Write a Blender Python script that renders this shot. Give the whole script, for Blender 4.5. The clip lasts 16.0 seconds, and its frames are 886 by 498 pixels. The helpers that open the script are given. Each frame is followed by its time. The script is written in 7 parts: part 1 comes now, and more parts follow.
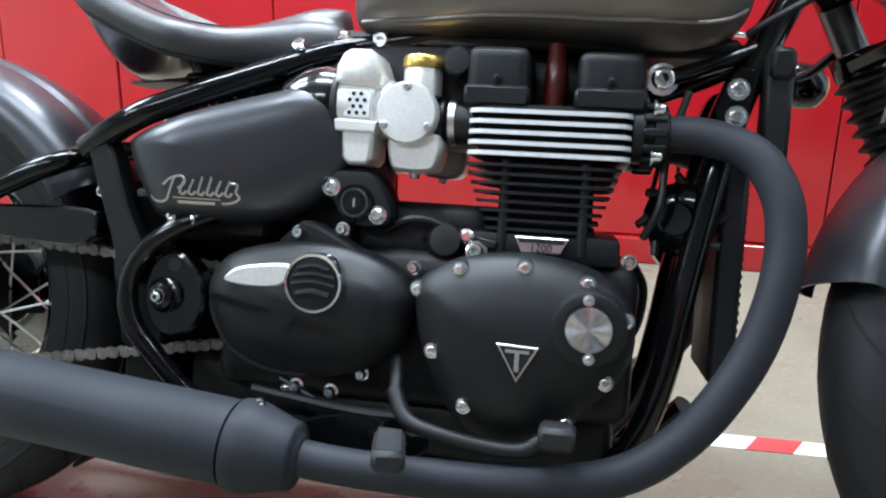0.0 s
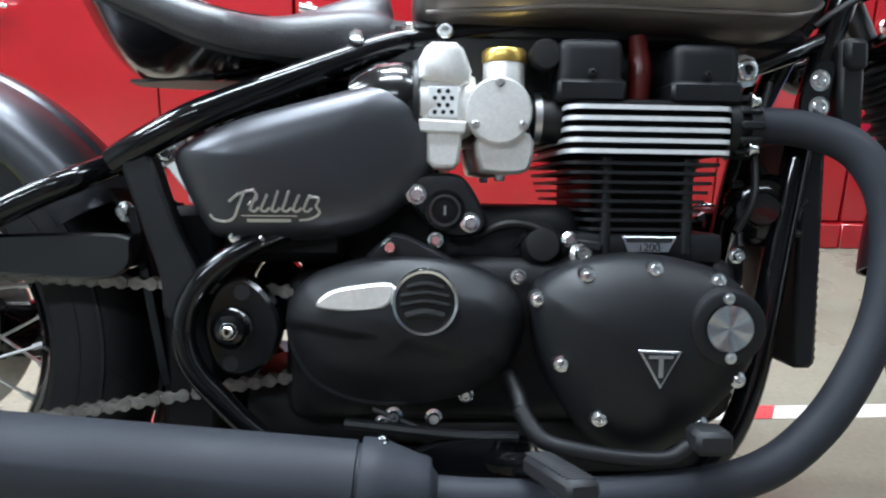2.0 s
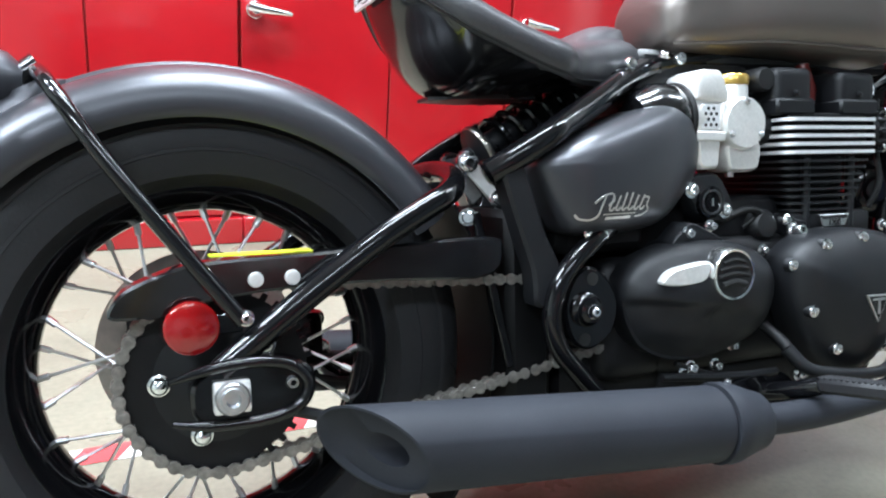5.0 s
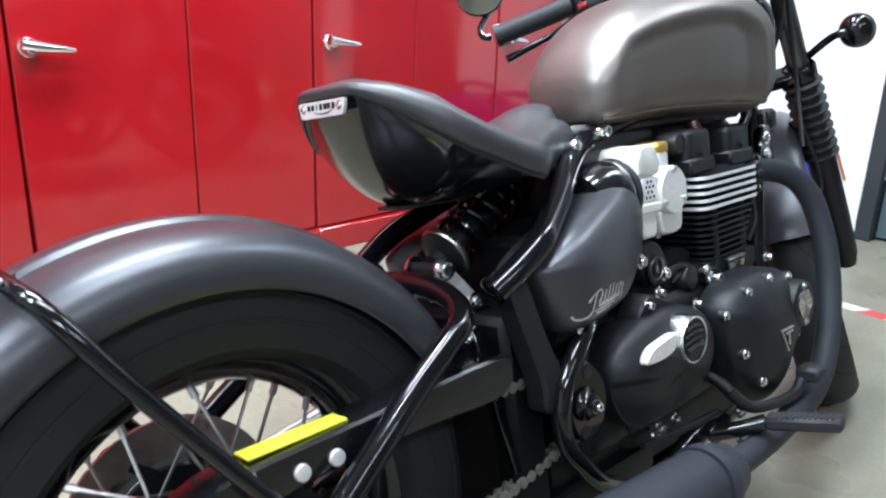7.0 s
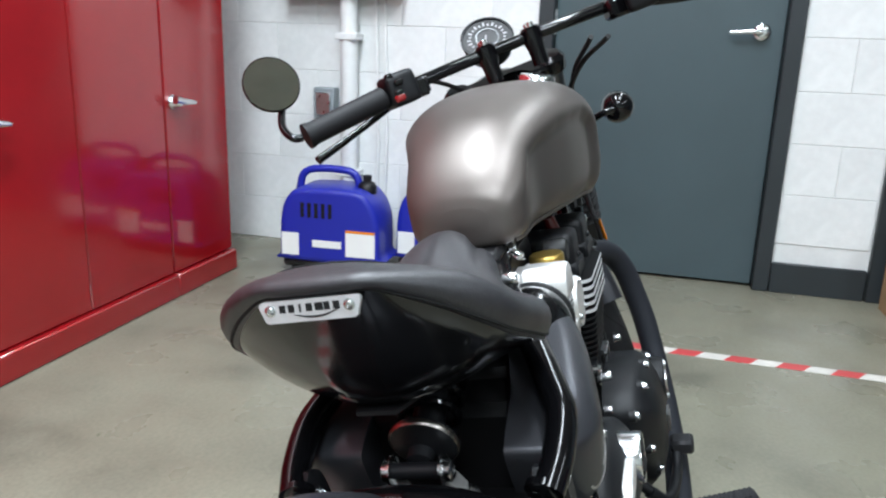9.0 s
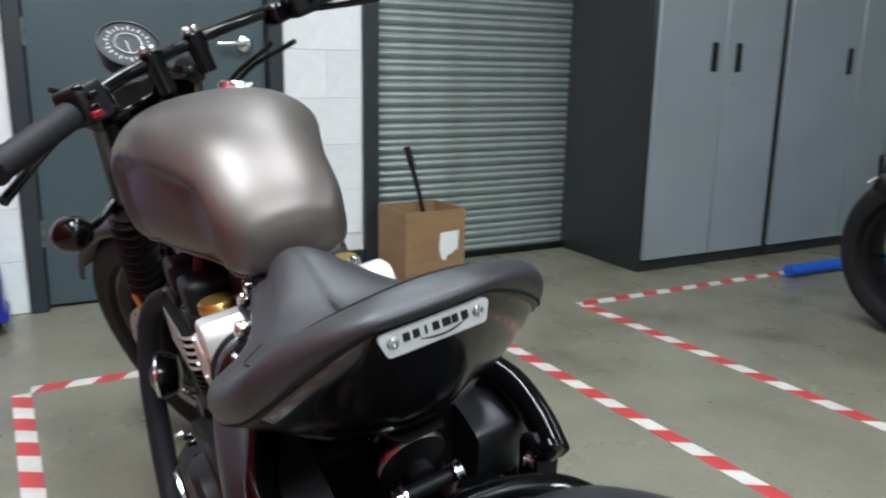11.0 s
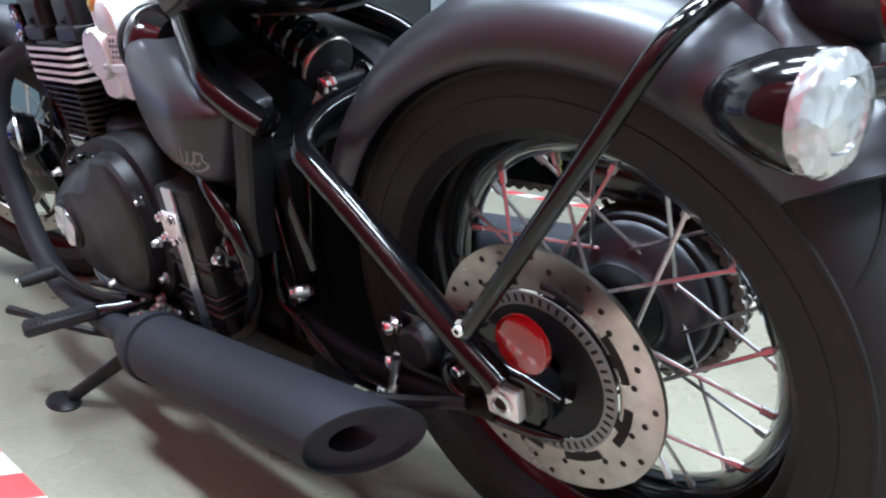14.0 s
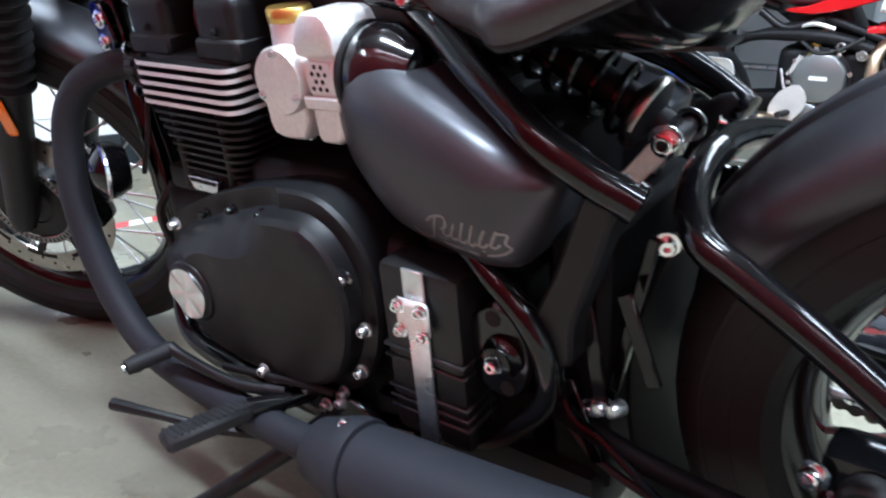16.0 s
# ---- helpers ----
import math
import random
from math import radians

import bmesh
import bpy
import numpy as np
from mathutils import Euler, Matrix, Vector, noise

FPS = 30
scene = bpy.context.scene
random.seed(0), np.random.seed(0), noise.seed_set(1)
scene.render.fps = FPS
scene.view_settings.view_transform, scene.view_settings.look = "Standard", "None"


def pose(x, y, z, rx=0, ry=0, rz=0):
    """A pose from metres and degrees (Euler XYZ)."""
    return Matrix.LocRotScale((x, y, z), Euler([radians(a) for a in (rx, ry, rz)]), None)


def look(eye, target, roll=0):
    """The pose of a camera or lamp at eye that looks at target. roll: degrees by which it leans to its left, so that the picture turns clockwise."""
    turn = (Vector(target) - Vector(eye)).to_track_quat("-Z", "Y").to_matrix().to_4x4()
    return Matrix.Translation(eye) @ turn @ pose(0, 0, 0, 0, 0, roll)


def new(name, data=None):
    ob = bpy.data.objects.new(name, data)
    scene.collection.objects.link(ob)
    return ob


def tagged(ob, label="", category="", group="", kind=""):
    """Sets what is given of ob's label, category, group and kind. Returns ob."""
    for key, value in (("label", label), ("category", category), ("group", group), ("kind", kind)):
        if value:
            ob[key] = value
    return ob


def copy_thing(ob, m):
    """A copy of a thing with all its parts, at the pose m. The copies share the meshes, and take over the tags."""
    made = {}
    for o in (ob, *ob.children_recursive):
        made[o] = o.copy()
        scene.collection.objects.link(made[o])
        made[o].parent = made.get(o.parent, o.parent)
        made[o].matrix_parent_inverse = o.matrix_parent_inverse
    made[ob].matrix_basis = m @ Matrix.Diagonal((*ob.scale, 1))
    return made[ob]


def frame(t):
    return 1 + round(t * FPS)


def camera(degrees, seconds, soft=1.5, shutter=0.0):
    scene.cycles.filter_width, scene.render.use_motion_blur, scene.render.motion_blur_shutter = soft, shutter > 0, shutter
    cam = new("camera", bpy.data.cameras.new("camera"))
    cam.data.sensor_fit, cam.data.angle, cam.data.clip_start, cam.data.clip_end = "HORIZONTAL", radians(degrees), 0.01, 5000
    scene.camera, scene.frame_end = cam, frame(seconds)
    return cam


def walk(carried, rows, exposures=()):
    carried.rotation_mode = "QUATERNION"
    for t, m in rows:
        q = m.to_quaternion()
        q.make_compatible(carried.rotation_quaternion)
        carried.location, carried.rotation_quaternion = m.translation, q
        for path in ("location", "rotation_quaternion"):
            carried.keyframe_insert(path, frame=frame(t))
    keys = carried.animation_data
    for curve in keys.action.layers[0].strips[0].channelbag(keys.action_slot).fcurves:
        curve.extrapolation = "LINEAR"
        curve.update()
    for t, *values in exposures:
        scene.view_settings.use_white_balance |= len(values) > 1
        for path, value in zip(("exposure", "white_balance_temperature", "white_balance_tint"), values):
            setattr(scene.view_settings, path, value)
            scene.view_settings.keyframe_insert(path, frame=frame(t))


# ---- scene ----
cam = camera(59.3, 16.0, soft=2.1, shutter=0.3)

PATH = [
    (0, (0.942, -0.866, 0.711), (0.572, 1.024, 0.169), 1.3),
    (0.5, (0.866, -0.84, 0.719), (0.605, 1.079, 0.219), 1.4),
    (1, (0.784, -0.811, 0.723), (0.652, 1.122, 0.227), 1.3),
    (1.5, (0.721, -0.81, 0.709), (0.695, 1.119, 0.183), 1.1),
    (2, (0.62, -0.823, 0.713), (0.723, 1.091, 0.142), 1.5),
    (2.5, (0.486, -0.835, 0.711), (0.707, 1.067, 0.132), 2.1),
    (3, (0.358, -0.839, 0.711), (0.682, 1.051, 0.141), 2.8),
    (3.5, (0.234, -0.843, 0.725), (0.66, 1.036, 0.187), 3.7),
    (4, (0.114, -0.832, 0.73), (0.617, 1.032, 0.208), 3.9),
    (4.2, (0.075, -0.829, 0.731), (0.614, 1.024, 0.206), 3.9),
    (6.3, (-0.292, -0.711, 0.797), (0.871, 0.787, 0.162), 2.6),
    (6.5, (-0.296, -0.675, 0.818), (0.902, 0.797, 0.188), 2.4),
    (7, (-0.301, -0.558, 0.88), (1.018, 0.812, 0.26), 2.0),
    (7.5, (-0.311, -0.456, 0.932), (1.151, 0.766, 0.325), 1.9),
    (8, (-0.337, -0.346, 0.962), (1.283, 0.671, 0.376), 2.3),
    (8.2, (-0.345, -0.288, 0.964), (1.349, 0.611, 0.397), 2.6),
    (10.3, (-0.296, 0.254, 0.972), (1.628, 0.035, 0.472), 0.1),
    (10.5, (-0.292, 0.311, 0.967), (1.603, -0.105, 0.479), 0.4),
    (11, (-0.265, 0.448, 0.936), (1.449, -0.481, 0.49), 1.0),
    (11.5, (-0.291, 0.529, 0.871), (1.276, -0.646, 0.464), -0.3),
    (12, (-0.336, 0.594, 0.81), (1.134, -0.705, 0.424), -0.5),
    (12.5, (-0.367, 0.64, 0.747), (1.036, -0.739, 0.385), -1.0),
    (13, (-0.396, 0.673, 0.689), (0.983, -0.712, 0.263), -0.4),
    (13.5, (-0.42, 0.692, 0.632), (0.951, -0.674, 0.128), 0.1),
    (14, (-0.401, 0.723, 0.604), (0.944, -0.654, 0.059), 0.7),
    (14.5, (-0.301, 0.769, 0.605), (0.984, -0.652, 0.03), 1.6),
    (15, (-0.175, 0.79, 0.613), (1.049, -0.675, 0.017), 1.8),
    (15.5, (-0.043, 0.809, 0.627), (1.12, -0.7, 0.02), 2.2),
    (16, (0.088, 0.825, 0.638), (1.224, -0.718, 0.063), 2.6),
]
EXPOSURES = [(0, 0.2, 6000, 10), (1.0, 0.12, 6000, 10), (3.0, 0.18, 6000, 10), (3.5, 0.40, 6000, 10), (4.2, 0.46, 6000, 10), (6.5, 0.38, 6000, 10), (7.0, 0.16, 6000, 10), (7.5, -0.08, 6000, 10), (8.2, -0.24, 6100, 10), (10.3, -0.88, 6300, 10), (11.5, -0.62, 6300, 10), (12.5, -0.14, 6000, 10), (14.0, 0.30, 5750, 10), (16.0, 0.28, 5700, 10)]
walk(cam, [(t, look(eye, target, roll)) for t, eye, target, roll in PATH], EXPOSURES)

# ---------------------------------------------------------------- light
world = bpy.data.worlds.new("world")
scene.world = world
world.use_nodes = True
world.node_tree.nodes["Background"].inputs[0].default_value = (0.6, 0.65, 0.7, 1)
world.node_tree.nodes["Background"].inputs[1].default_value = 0.02
LAMP_POWER = 50.0
CEILING = 3.1
# x, y and relative power of each batten
LAMPS = [(-2.0, -0.2, 2.1), (0.3, -0.2, 1.35), (2.15, -0.3, 0.75), (-2.0, 0.6, 1.5), (0.5, 0.90, 2.9), (-2.0, -2.7, 1.9), (0.1, -2.7, 0.48)]


# ---------------------------------------------------------------- materials
def mat(name, base, rough=0.5, metal=0.0, grain=0.0, grain_scale=60.0, bump=0.0, bump_scale=200.0,
        stain=0.0, stain_scale=4.0, coat=0.0, rough_var=0.0, stretch=(1, 1, 1), bump_dist=0.001, second=None):
    """Principled material with colour grain at two scales, uneven gloss and fine relief."""
    m = bpy.data.materials.new(name)
    m.use_nodes = True
    nt = m.node_tree
    b = nt.nodes["Principled BSDF"]
    b.inputs["Base Color"].default_value = (*base, 1)
    b.inputs["Roughness"].default_value = rough
    b.inputs["Metallic"].default_value = metal
    b.inputs["Coat Weight"].default_value = coat
    b.inputs["Coat Roughness"].default_value = 0.06
    tc = nt.nodes.new("ShaderNodeTexCoord")
    mp = nt.nodes.new("ShaderNodeMapping")
    mp.inputs["Scale"].default_value = stretch
    nt.links.new(tc.outputs["Object"], mp.inputs["Vector"])

    def noise_node(scale, detail):
        n = nt.nodes.new("ShaderNodeTexNoise")
        n.inputs["Scale"].default_value = scale
        n.inputs["Detail"].default_value = detail
        nt.links.new(mp.outputs[0], n.inputs["Vector"])
        return n

    def ramp(src, lo, hi, a=0.3, c=0.7):
        r = nt.nodes.new("ShaderNodeMapRange")
        r.inputs["From Min"].default_value, r.inputs["From Max"].default_value = a, c
        r.inputs["To Min"].default_value, r.inputs["To Max"].default_value = lo, hi
        nt.links.new(src, r.inputs["Value"])
        return r.outputs[0]

    colour = None
    if second:
        n = noise_node(stain_scale, 6)
        mx = nt.nodes.new("ShaderNodeMix")
        mx.data_type = "RGBA"
        mx.inputs[6].default_value, mx.inputs[7].default_value = (*base, 1), (*second, 1)
        nt.links.new(ramp(n.outputs[0], 0, 1, 0.38, 0.66), mx.inputs[0])
        colour = mx.outputs[2]
    for amount, scale, detail in ((grain, grain_scale, 3), (stain, stain_scale, 5)):
        if amount:
            n = noise_node(scale, detail)
            mx = nt.nodes.new("ShaderNodeMix")
            mx.data_type, mx.blend_type = "RGBA", "MULTIPLY"
            mx.inputs[0].default_value = 1
            if colour:
                nt.links.new(colour, mx.inputs[6])
            else:
                mx.inputs[6].default_value = (*base, 1)
            nt.links.new(ramp(n.outputs[0], 1 - amount, 1 + amount * 0.6), mx.inputs[7])
            colour = mx.outputs[2]
    if colour:
        nt.links.new(colour, b.inputs["Base Color"])
    if rough_var:
        n = noise_node(stain_scale * 1.7, 5)
        nt.links.new(ramp(n.outputs[0], max(0.02, rough - rough_var), rough + rough_var), b.inputs["Roughness"])
    if bump:
        n = noise_node(bump_scale, 3)
        bp = nt.nodes.new("ShaderNodeBump")
        bp.inputs["Strength"].default_value = bump
        bp.inputs["Distance"].default_value = bump_dist
        nt.links.new(n.outputs[0], bp.inputs["Height"])
        nt.links.new(bp.outputs[0], b.inputs["Normal"])
    return m


def emitter(name, colour, strength):
    m = bpy.data.materials.new(name)
    m.use_nodes = True
    b = m.node_tree.nodes["Principled BSDF"]
    b.inputs["Base Color"].default_value = (0.9, 0.9, 0.9, 1)
    b.inputs["Emission Color"].default_value = (*colour, 1)
    b.inputs["Emission Strength"].default_value = strength
    return m


M = {
    "concrete": mat("sealed_concrete", (0.262, 0.248, 0.186), 0.36, grain=0.12, grain_scale=90, stain=0.5, stain_scale=2.4, rough_var=0.17, bump=0.15, bump_scale=40, second=(0.175, 0.166, 0.124)),
    "white_block": mat("painted_block", (0.78, 0.79, 0.78), 0.55, grain=0.04, grain_scale=30, stain=0.08, stain_scale=2.0, bump=0.5, bump_scale=110, bump_dist=0.002),
    "pale_wall": mat("pale_wall_paint", (0.58, 0.62, 0.58), 0.6, stain=0.15, stain_scale=1.5, bump=0.3, bump_scale=120),
    "grey_wall": mat("grey_wall_paint", (0.36, 0.395, 0.405), 0.6, stain=0.12, stain_scale=1.5, bump=0.3, bump_scale=120),
    "ceiling": mat("ceiling_paint", (0.40, 0.42, 0.40), 0.8, stain=0.1),
    "red_paint": mat("red_panel_paint", (0.29, 0.0065, 0.010), 0.14, grain=0.03, grain_scale=12, stain=0.1, stain_scale=1.8, rough_var=0.07, bump=0.10, bump_scale=5, coat=0.5, bump_dist=0.006),
    "teal_door": mat("dark_teal_paint", (0.055, 0.082, 0.092), 0.42, stain=0.12, stain_scale=2, bump=0.15, bump_scale=60),
    "dark_frame": mat("dark_frame_paint", (0.022, 0.028, 0.032), 0.45, stain=0.15),
    "shutter": mat("galvanised_slat", (0.42, 0.47, 0.45), 0.38, 0.75, stain=0.18, stain_scale=3, grain=0.06, grain_scale=40, rough_var=0.1),
    "locker_grey": mat("locker_grey_paint", (0.30, 0.34, 0.36), 0.4, 0.25, stain=0.08, stain_scale=2.5, grain=0.05, grain_scale=300),
    "locker_dark": mat("locker_dark_paint", (0.016, 0.019, 0.021), 0.45, stain=0.15),
    "cardboard": mat("cardboard", (0.27, 0.165, 0.08), 0.8, grain=0.1, grain_scale=80, stain=0.15, stain_scale=5, stretch=(1, 1, 4)),
    "paper": mat("paper_label", (0.8, 0.8, 0.78), 0.7, stain=0.06),
    "tape_white": mat("tape_white", (0.62, 0.59, 0.54), 0.45, stain=0.2, stain_scale=9),
    "tape_red": mat("tape_red", (0.54, 0.060, 0.062), 0.45, stain=0.2, stain_scale=9),
    "blue_plastic": mat("blue_plastic", (0.012, 0.02, 0.32), 0.38, stain=0.08, bump=0.1, bump_scale=300),
    "blue_paint": mat("blue_paint", (0.01, 0.10, 0.55), 0.35, stain=0.1),
    "black_plastic": mat("black_plastic", (0.0055, 0.0055, 0.0062), 0.45, stain=0.2, bump=0.15, bump_scale=500),
    "gloss_black": mat("gloss_black_frame", (0.003, 0.003, 0.0036), 0.12, coat=0.12, stain=0.2, stain_scale=12, rough_var=0.04),
    "satin_black": mat("satin_black_coat", (0.0060, 0.0064, 0.0077), 0.47, grain=0.1, grain_scale=400, stain=0.15, stain_scale=9, rough_var=0.06, bump=0.06, bump_scale=700),
    "muffler_black": mat("matt_black_ceramic", (0.019, 0.0205, 0.0255), 0.58, stain=0.15, stain_scale=6, grain=0.08, grain_scale=500, rough_var=0.05, bump=0.05, bump_scale=900),
    "dark_metal": mat("dark_cast_metal", (0.007, 0.007, 0.008), 0.5, 0.3, stain=0.3, stain_scale=15, bump=0.3, bump_scale=350),
    "paint_grey": mat("satin_dark_metallic_paint", (0.043, 0.044, 0.050), 0.34, 0.52, grain=0.06, grain_scale=900, stain=0.05, stain_scale=5, rough_var=0.03),
    "paint_bronze": mat("satin_bronze_metallic_paint", (0.150, 0.132, 0.121), 0.42, 0.75, grain=0.05, grain_scale=900, stain=0.04, stain_scale=5, rough_var=0.03),
    "leather": mat("black_leather", (0.027, 0.0265, 0.0295), 0.42, grain=0.15, grain_scale=200, stain=0.15, stain_scale=8, bump=0.35, bump_scale=420, rough_var=0.05),
    # black for recessed parts, darkened to carry the deep shade inside the bike
    "inner_black": mat("shade_black_plastic", (0.0030, 0.0030, 0.0034), 0.6, stain=0.2, bump=0.2, bump_scale=300),
    "rubber": mat("tyre_rubber", (0.011, 0.011, 0.0125), 0.6, grain=0.12, grain_scale=200, stain=0.2, stain_scale=10, bump=0.2, bump_scale=300),
    "spoke_steel": mat("spoke_steel", (0.66, 0.66, 0.67), 0.36, 1.0, stain=0.1, stain_scale=30),
    "chrome": mat("chrome", (0.78, 0.79, 0.80), 0.17, 1.0, stain=0.1, stain_scale=30),
    "plate_metal": mat("plate_metal", (0.70, 0.71, 0.72), 0.5, 0.55, grain=0.06, grain_scale=150),
    "brushed": mat("brushed_aluminium", (0.62, 0.63, 0.64), 0.3, 1.0, grain=0.1, grain_scale=120, rough_var=0.06, stain_scale=20),
    "cast_silver": mat("cast_aluminium", (0.74, 0.73, 0.71), 0.40, 0.62, grain=0.08, grain_scale=250, stain=0.08, stain_scale=14, bump=0.12, bump_scale=400),
    "pan_black": mat("gloss_black_pan", (0.0035, 0.0035, 0.004), 0.16, coat=0.35, stain=0.15, stain_scale=10, rough_var=0.05),
    "brass": mat("brass_cap", (0.66, 0.45, 0.12), 0.3, 0.9, stain=0.12, stain_scale=30),
    "steel_disc": mat("brake_disc_steel", (0.46, 0.43, 0.39), 0.33, 1.0, grain=0.15, grain_scale=60, stain=0.2, stain_scale=14, rough_var=0.08),
    "chain": mat("chain_steel", (0.24, 0.225, 0.205), 0.45, 0.6, grain=0.3, grain_scale=150, stain=0.3, stain_scale=30),
    "red_lens": mat("red_lens", (0.21, 0.0025, 0.0035), 0.12, coat=0.6, bump=0.35, bump_scale=90),
    "amber": mat("amber_lens", (0.75, 0.22, 0.01), 0.15, coat=0.5),
    "clear_lens": mat("clear_lens", (0.52, 0.54, 0.55), 0.10, 0.25, coat=0.8, bump=0.55, bump_scale=70, bump_dist=0.003, stain=0.22, stain_scale=40),
    "yellow": mat("yellow_label", (0.62, 0.66, 0.03), 0.5, stain=0.3, stain_scale=25),
    # silver decal again, its colour darkened for the shaded left side
    "decal_dim": mat("shaded_silver_decal", (0.20, 0.195, 0.19), 0.38, 0.6),
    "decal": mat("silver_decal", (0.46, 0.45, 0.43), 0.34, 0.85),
    "red_tube": mat("red_plug_boot", (0.075, 0.007, 0.006), 0.3, stain=0.2),
    "mirror": mat("mirror_glass", (0.66, 0.70, 0.66), 0.02, 1.0),
    "dial_mark": mat("dial_mark", (0.34, 0.34, 0.35), 0.75),
    "dial": mat("dial_face", (0.010, 0.010, 0.011), 0.6),
    "gloss_red": mat("gloss_red_paint", (0.55, 0.010, 0.012), 0.18, coat=0.6, stain=0.06),
    "hole": mat("dark_hole", (0.004, 0.004, 0.004), 0.9),
    "copper_header": mat("heated_steel", (0.42, 0.32, 0.22), 0.3, 1.0, stain=0.25, stain_scale=8),
    "turned": mat("turned_metal", (0.66, 0.66, 0.67), 0.22, 1.0, grain=0.08, grain_scale=200),
    "fork_grey": mat("fork_tube_metal", (0.11, 0.112, 0.115), 0.3, 0.9, stain=0.1),
    "white_plate": mat("white_plate", (0.75, 0.75, 0.72), 0.4),
    "tool_grey": mat("tool_chest_steel", (0.20, 0.21, 0.21), 0.35, 0.6, stain=0.1),
    "lamp_glow": emitter("lamp_diffuser", (0.90, 0.975, 1.0), 6.0),
}


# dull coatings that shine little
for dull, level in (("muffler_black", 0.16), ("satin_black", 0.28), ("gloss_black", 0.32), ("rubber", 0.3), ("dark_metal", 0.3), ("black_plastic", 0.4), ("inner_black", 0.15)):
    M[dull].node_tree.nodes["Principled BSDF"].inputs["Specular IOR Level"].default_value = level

# faceted glass of the indicators
nt = M["clear_lens"].node_tree
facet = nt.nodes.new("ShaderNodeTexVoronoi")
facet.inputs["Scale"].default_value = 75
coords = nt.nodes.new("ShaderNodeTexCoord")
ridge = nt.nodes.new("ShaderNodeBump")
ridge.inputs["Strength"].default_value, ridge.inputs["Distance"].default_value = 0.55, 0.006
nt.links.new(coords.outputs["Object"], facet.inputs["Vector"])
nt.links.new(facet.outputs["Distance"], ridge.inputs["Height"])
nt.links.new(ridge.outputs[0], nt.nodes["Principled BSDF"].inputs["Normal"])
nt.nodes["Principled BSDF"].inputs["Metallic"].default_value = 0.55

nt = M["turned"].node_tree
tangent = nt.nodes.new("ShaderNodeTangent")
tangent.direction_type, tangent.axis = "RADIAL", "Y"
nt.links.new(tangent.outputs[0], nt.nodes["Principled BSDF"].inputs["Tangent"])
nt.nodes["Principled BSDF"].inputs["Anisotropic"].default_value = 0.9


# ---------------------------------------------------------------- mesh tools
def part(name, bm, material, parent=None, label="", smooth=True, angle=40):
    """Links a bmesh as one mesh object, under a thing or a part."""
    me = bpy.data.meshes.new(name)
    bm.normal_update()
    bm.to_mesh(me)
    bm.free()
    for mm in (material if isinstance(material, (list, tuple)) else [material]):
        me.materials.append(M[mm])
    if smooth:
        me.shade_smooth()
        me.set_sharp_from_angle(angle=radians(angle))
    ob = new(name, me)
    if parent:
        ob.parent = parent
    if label:
        ob["label"] = label
    return ob


def thing(name, label, category, group="", m=None, kind=""):
    ob = new(name)
    ob.empty_display_size = 0.05
    if m is not None:
        ob.matrix_world = m
    return tagged(ob, label, category, group, kind)


def box(bm, x0, x1, y0, y1, z0, z1, bevel=0.0, seg=1):
    r = bmesh.ops.create_cube(bm, size=1, matrix=Matrix.Translation(((x0 + x1) / 2, (y0 + y1) / 2, (z0 + z1) / 2)) @ Matrix.Diagonal((abs(x1 - x0), abs(y1 - y0), abs(z1 - z0), 1)))
    if bevel:
        es = list({e for v in r["verts"] for e in v.link_edges})
        bmesh.ops.bevel(bm, geom=es, offset=bevel, segments=seg, affect="EDGES", profile=0.6)
    return bm


def boxed(*a, **k):
    return box(bmesh.new(), *a, **k)


def frame_of(axis):
    a = Vector(axis).normalized()
    h = Vector((0, 0, 1)) if abs(a.z) < 0.9 else Vector((1, 0, 0))
    s = a.cross(h).normalized()
    return s, s.cross(a).normalized() * -1, a


def lathe(bm, centre, axis, profile, n=32, close=False, start=0.0, end=2 * math.pi):
    """Turns (radius, along) pairs about an axis through centre."""
    s, t, a = frame_of(axis)
    c = Vector(centre)
    full = abs(end - start - 2 * math.pi) < 1e-6
    cols = n if full else n + 1
    rings = []
    for r, h in profile:
        if r < 1e-6:
            rings.append([bm.verts.new(c + a * h)])
        else:
            rings.append([bm.verts.new(c + a * h + (s * math.cos(w) + t * math.sin(w)) * r) for w in (start + (end - start) * k / n for k in range(cols))])
    pairs = list(zip(rings, rings[1:]))
    if close:
        pairs.append((rings[-1], rings[0]))
    for p, q in pairs:
        for k in range(n):
            j = (k + 1) % cols
            if len(p) == 1 and len(q) == 1:
                continue
            if len(p) == 1:
                bm.faces.new((p[0], q[k], q[j]))
            elif len(q) == 1:
                bm.faces.new((p[k], q[0], p[j]))
            else:
                bm.faces.new((p[k], q[k], q[j], p[j]))
    return bm


def lathed(*a, **k):
    bm = lathe(bmesh.new(), *a, **k)
    bmesh.ops.recalc_face_normals(bm, faces=bm.faces)
    return bm


def spline(pts, steps=6, closed=False):
    """Catmull-Rom through the points."""
    p = [Vector(q) for q in pts]
    n = len(p)
    out = []
    for i in range(n if closed else n - 1):
        a = p[(i - 1) % n] if closed or i > 0 else p[0] * 2 - p[1]
        b, c = p[i], p[(i + 1) % n]
        d = p[(i + 2) % n] if closed or i + 2 < n else p[-1] * 2 - p[-2]
        for k in range(steps):
            t = k / steps
            out.append(0.5 * ((2 * b) + (c - a) * t + (2 * a - 5 * b + 4 * c - d) * t * t + (3 * b - a - 3 * c + d) * t ** 3))
    if not closed:
        out.append(p[-1])
    return out


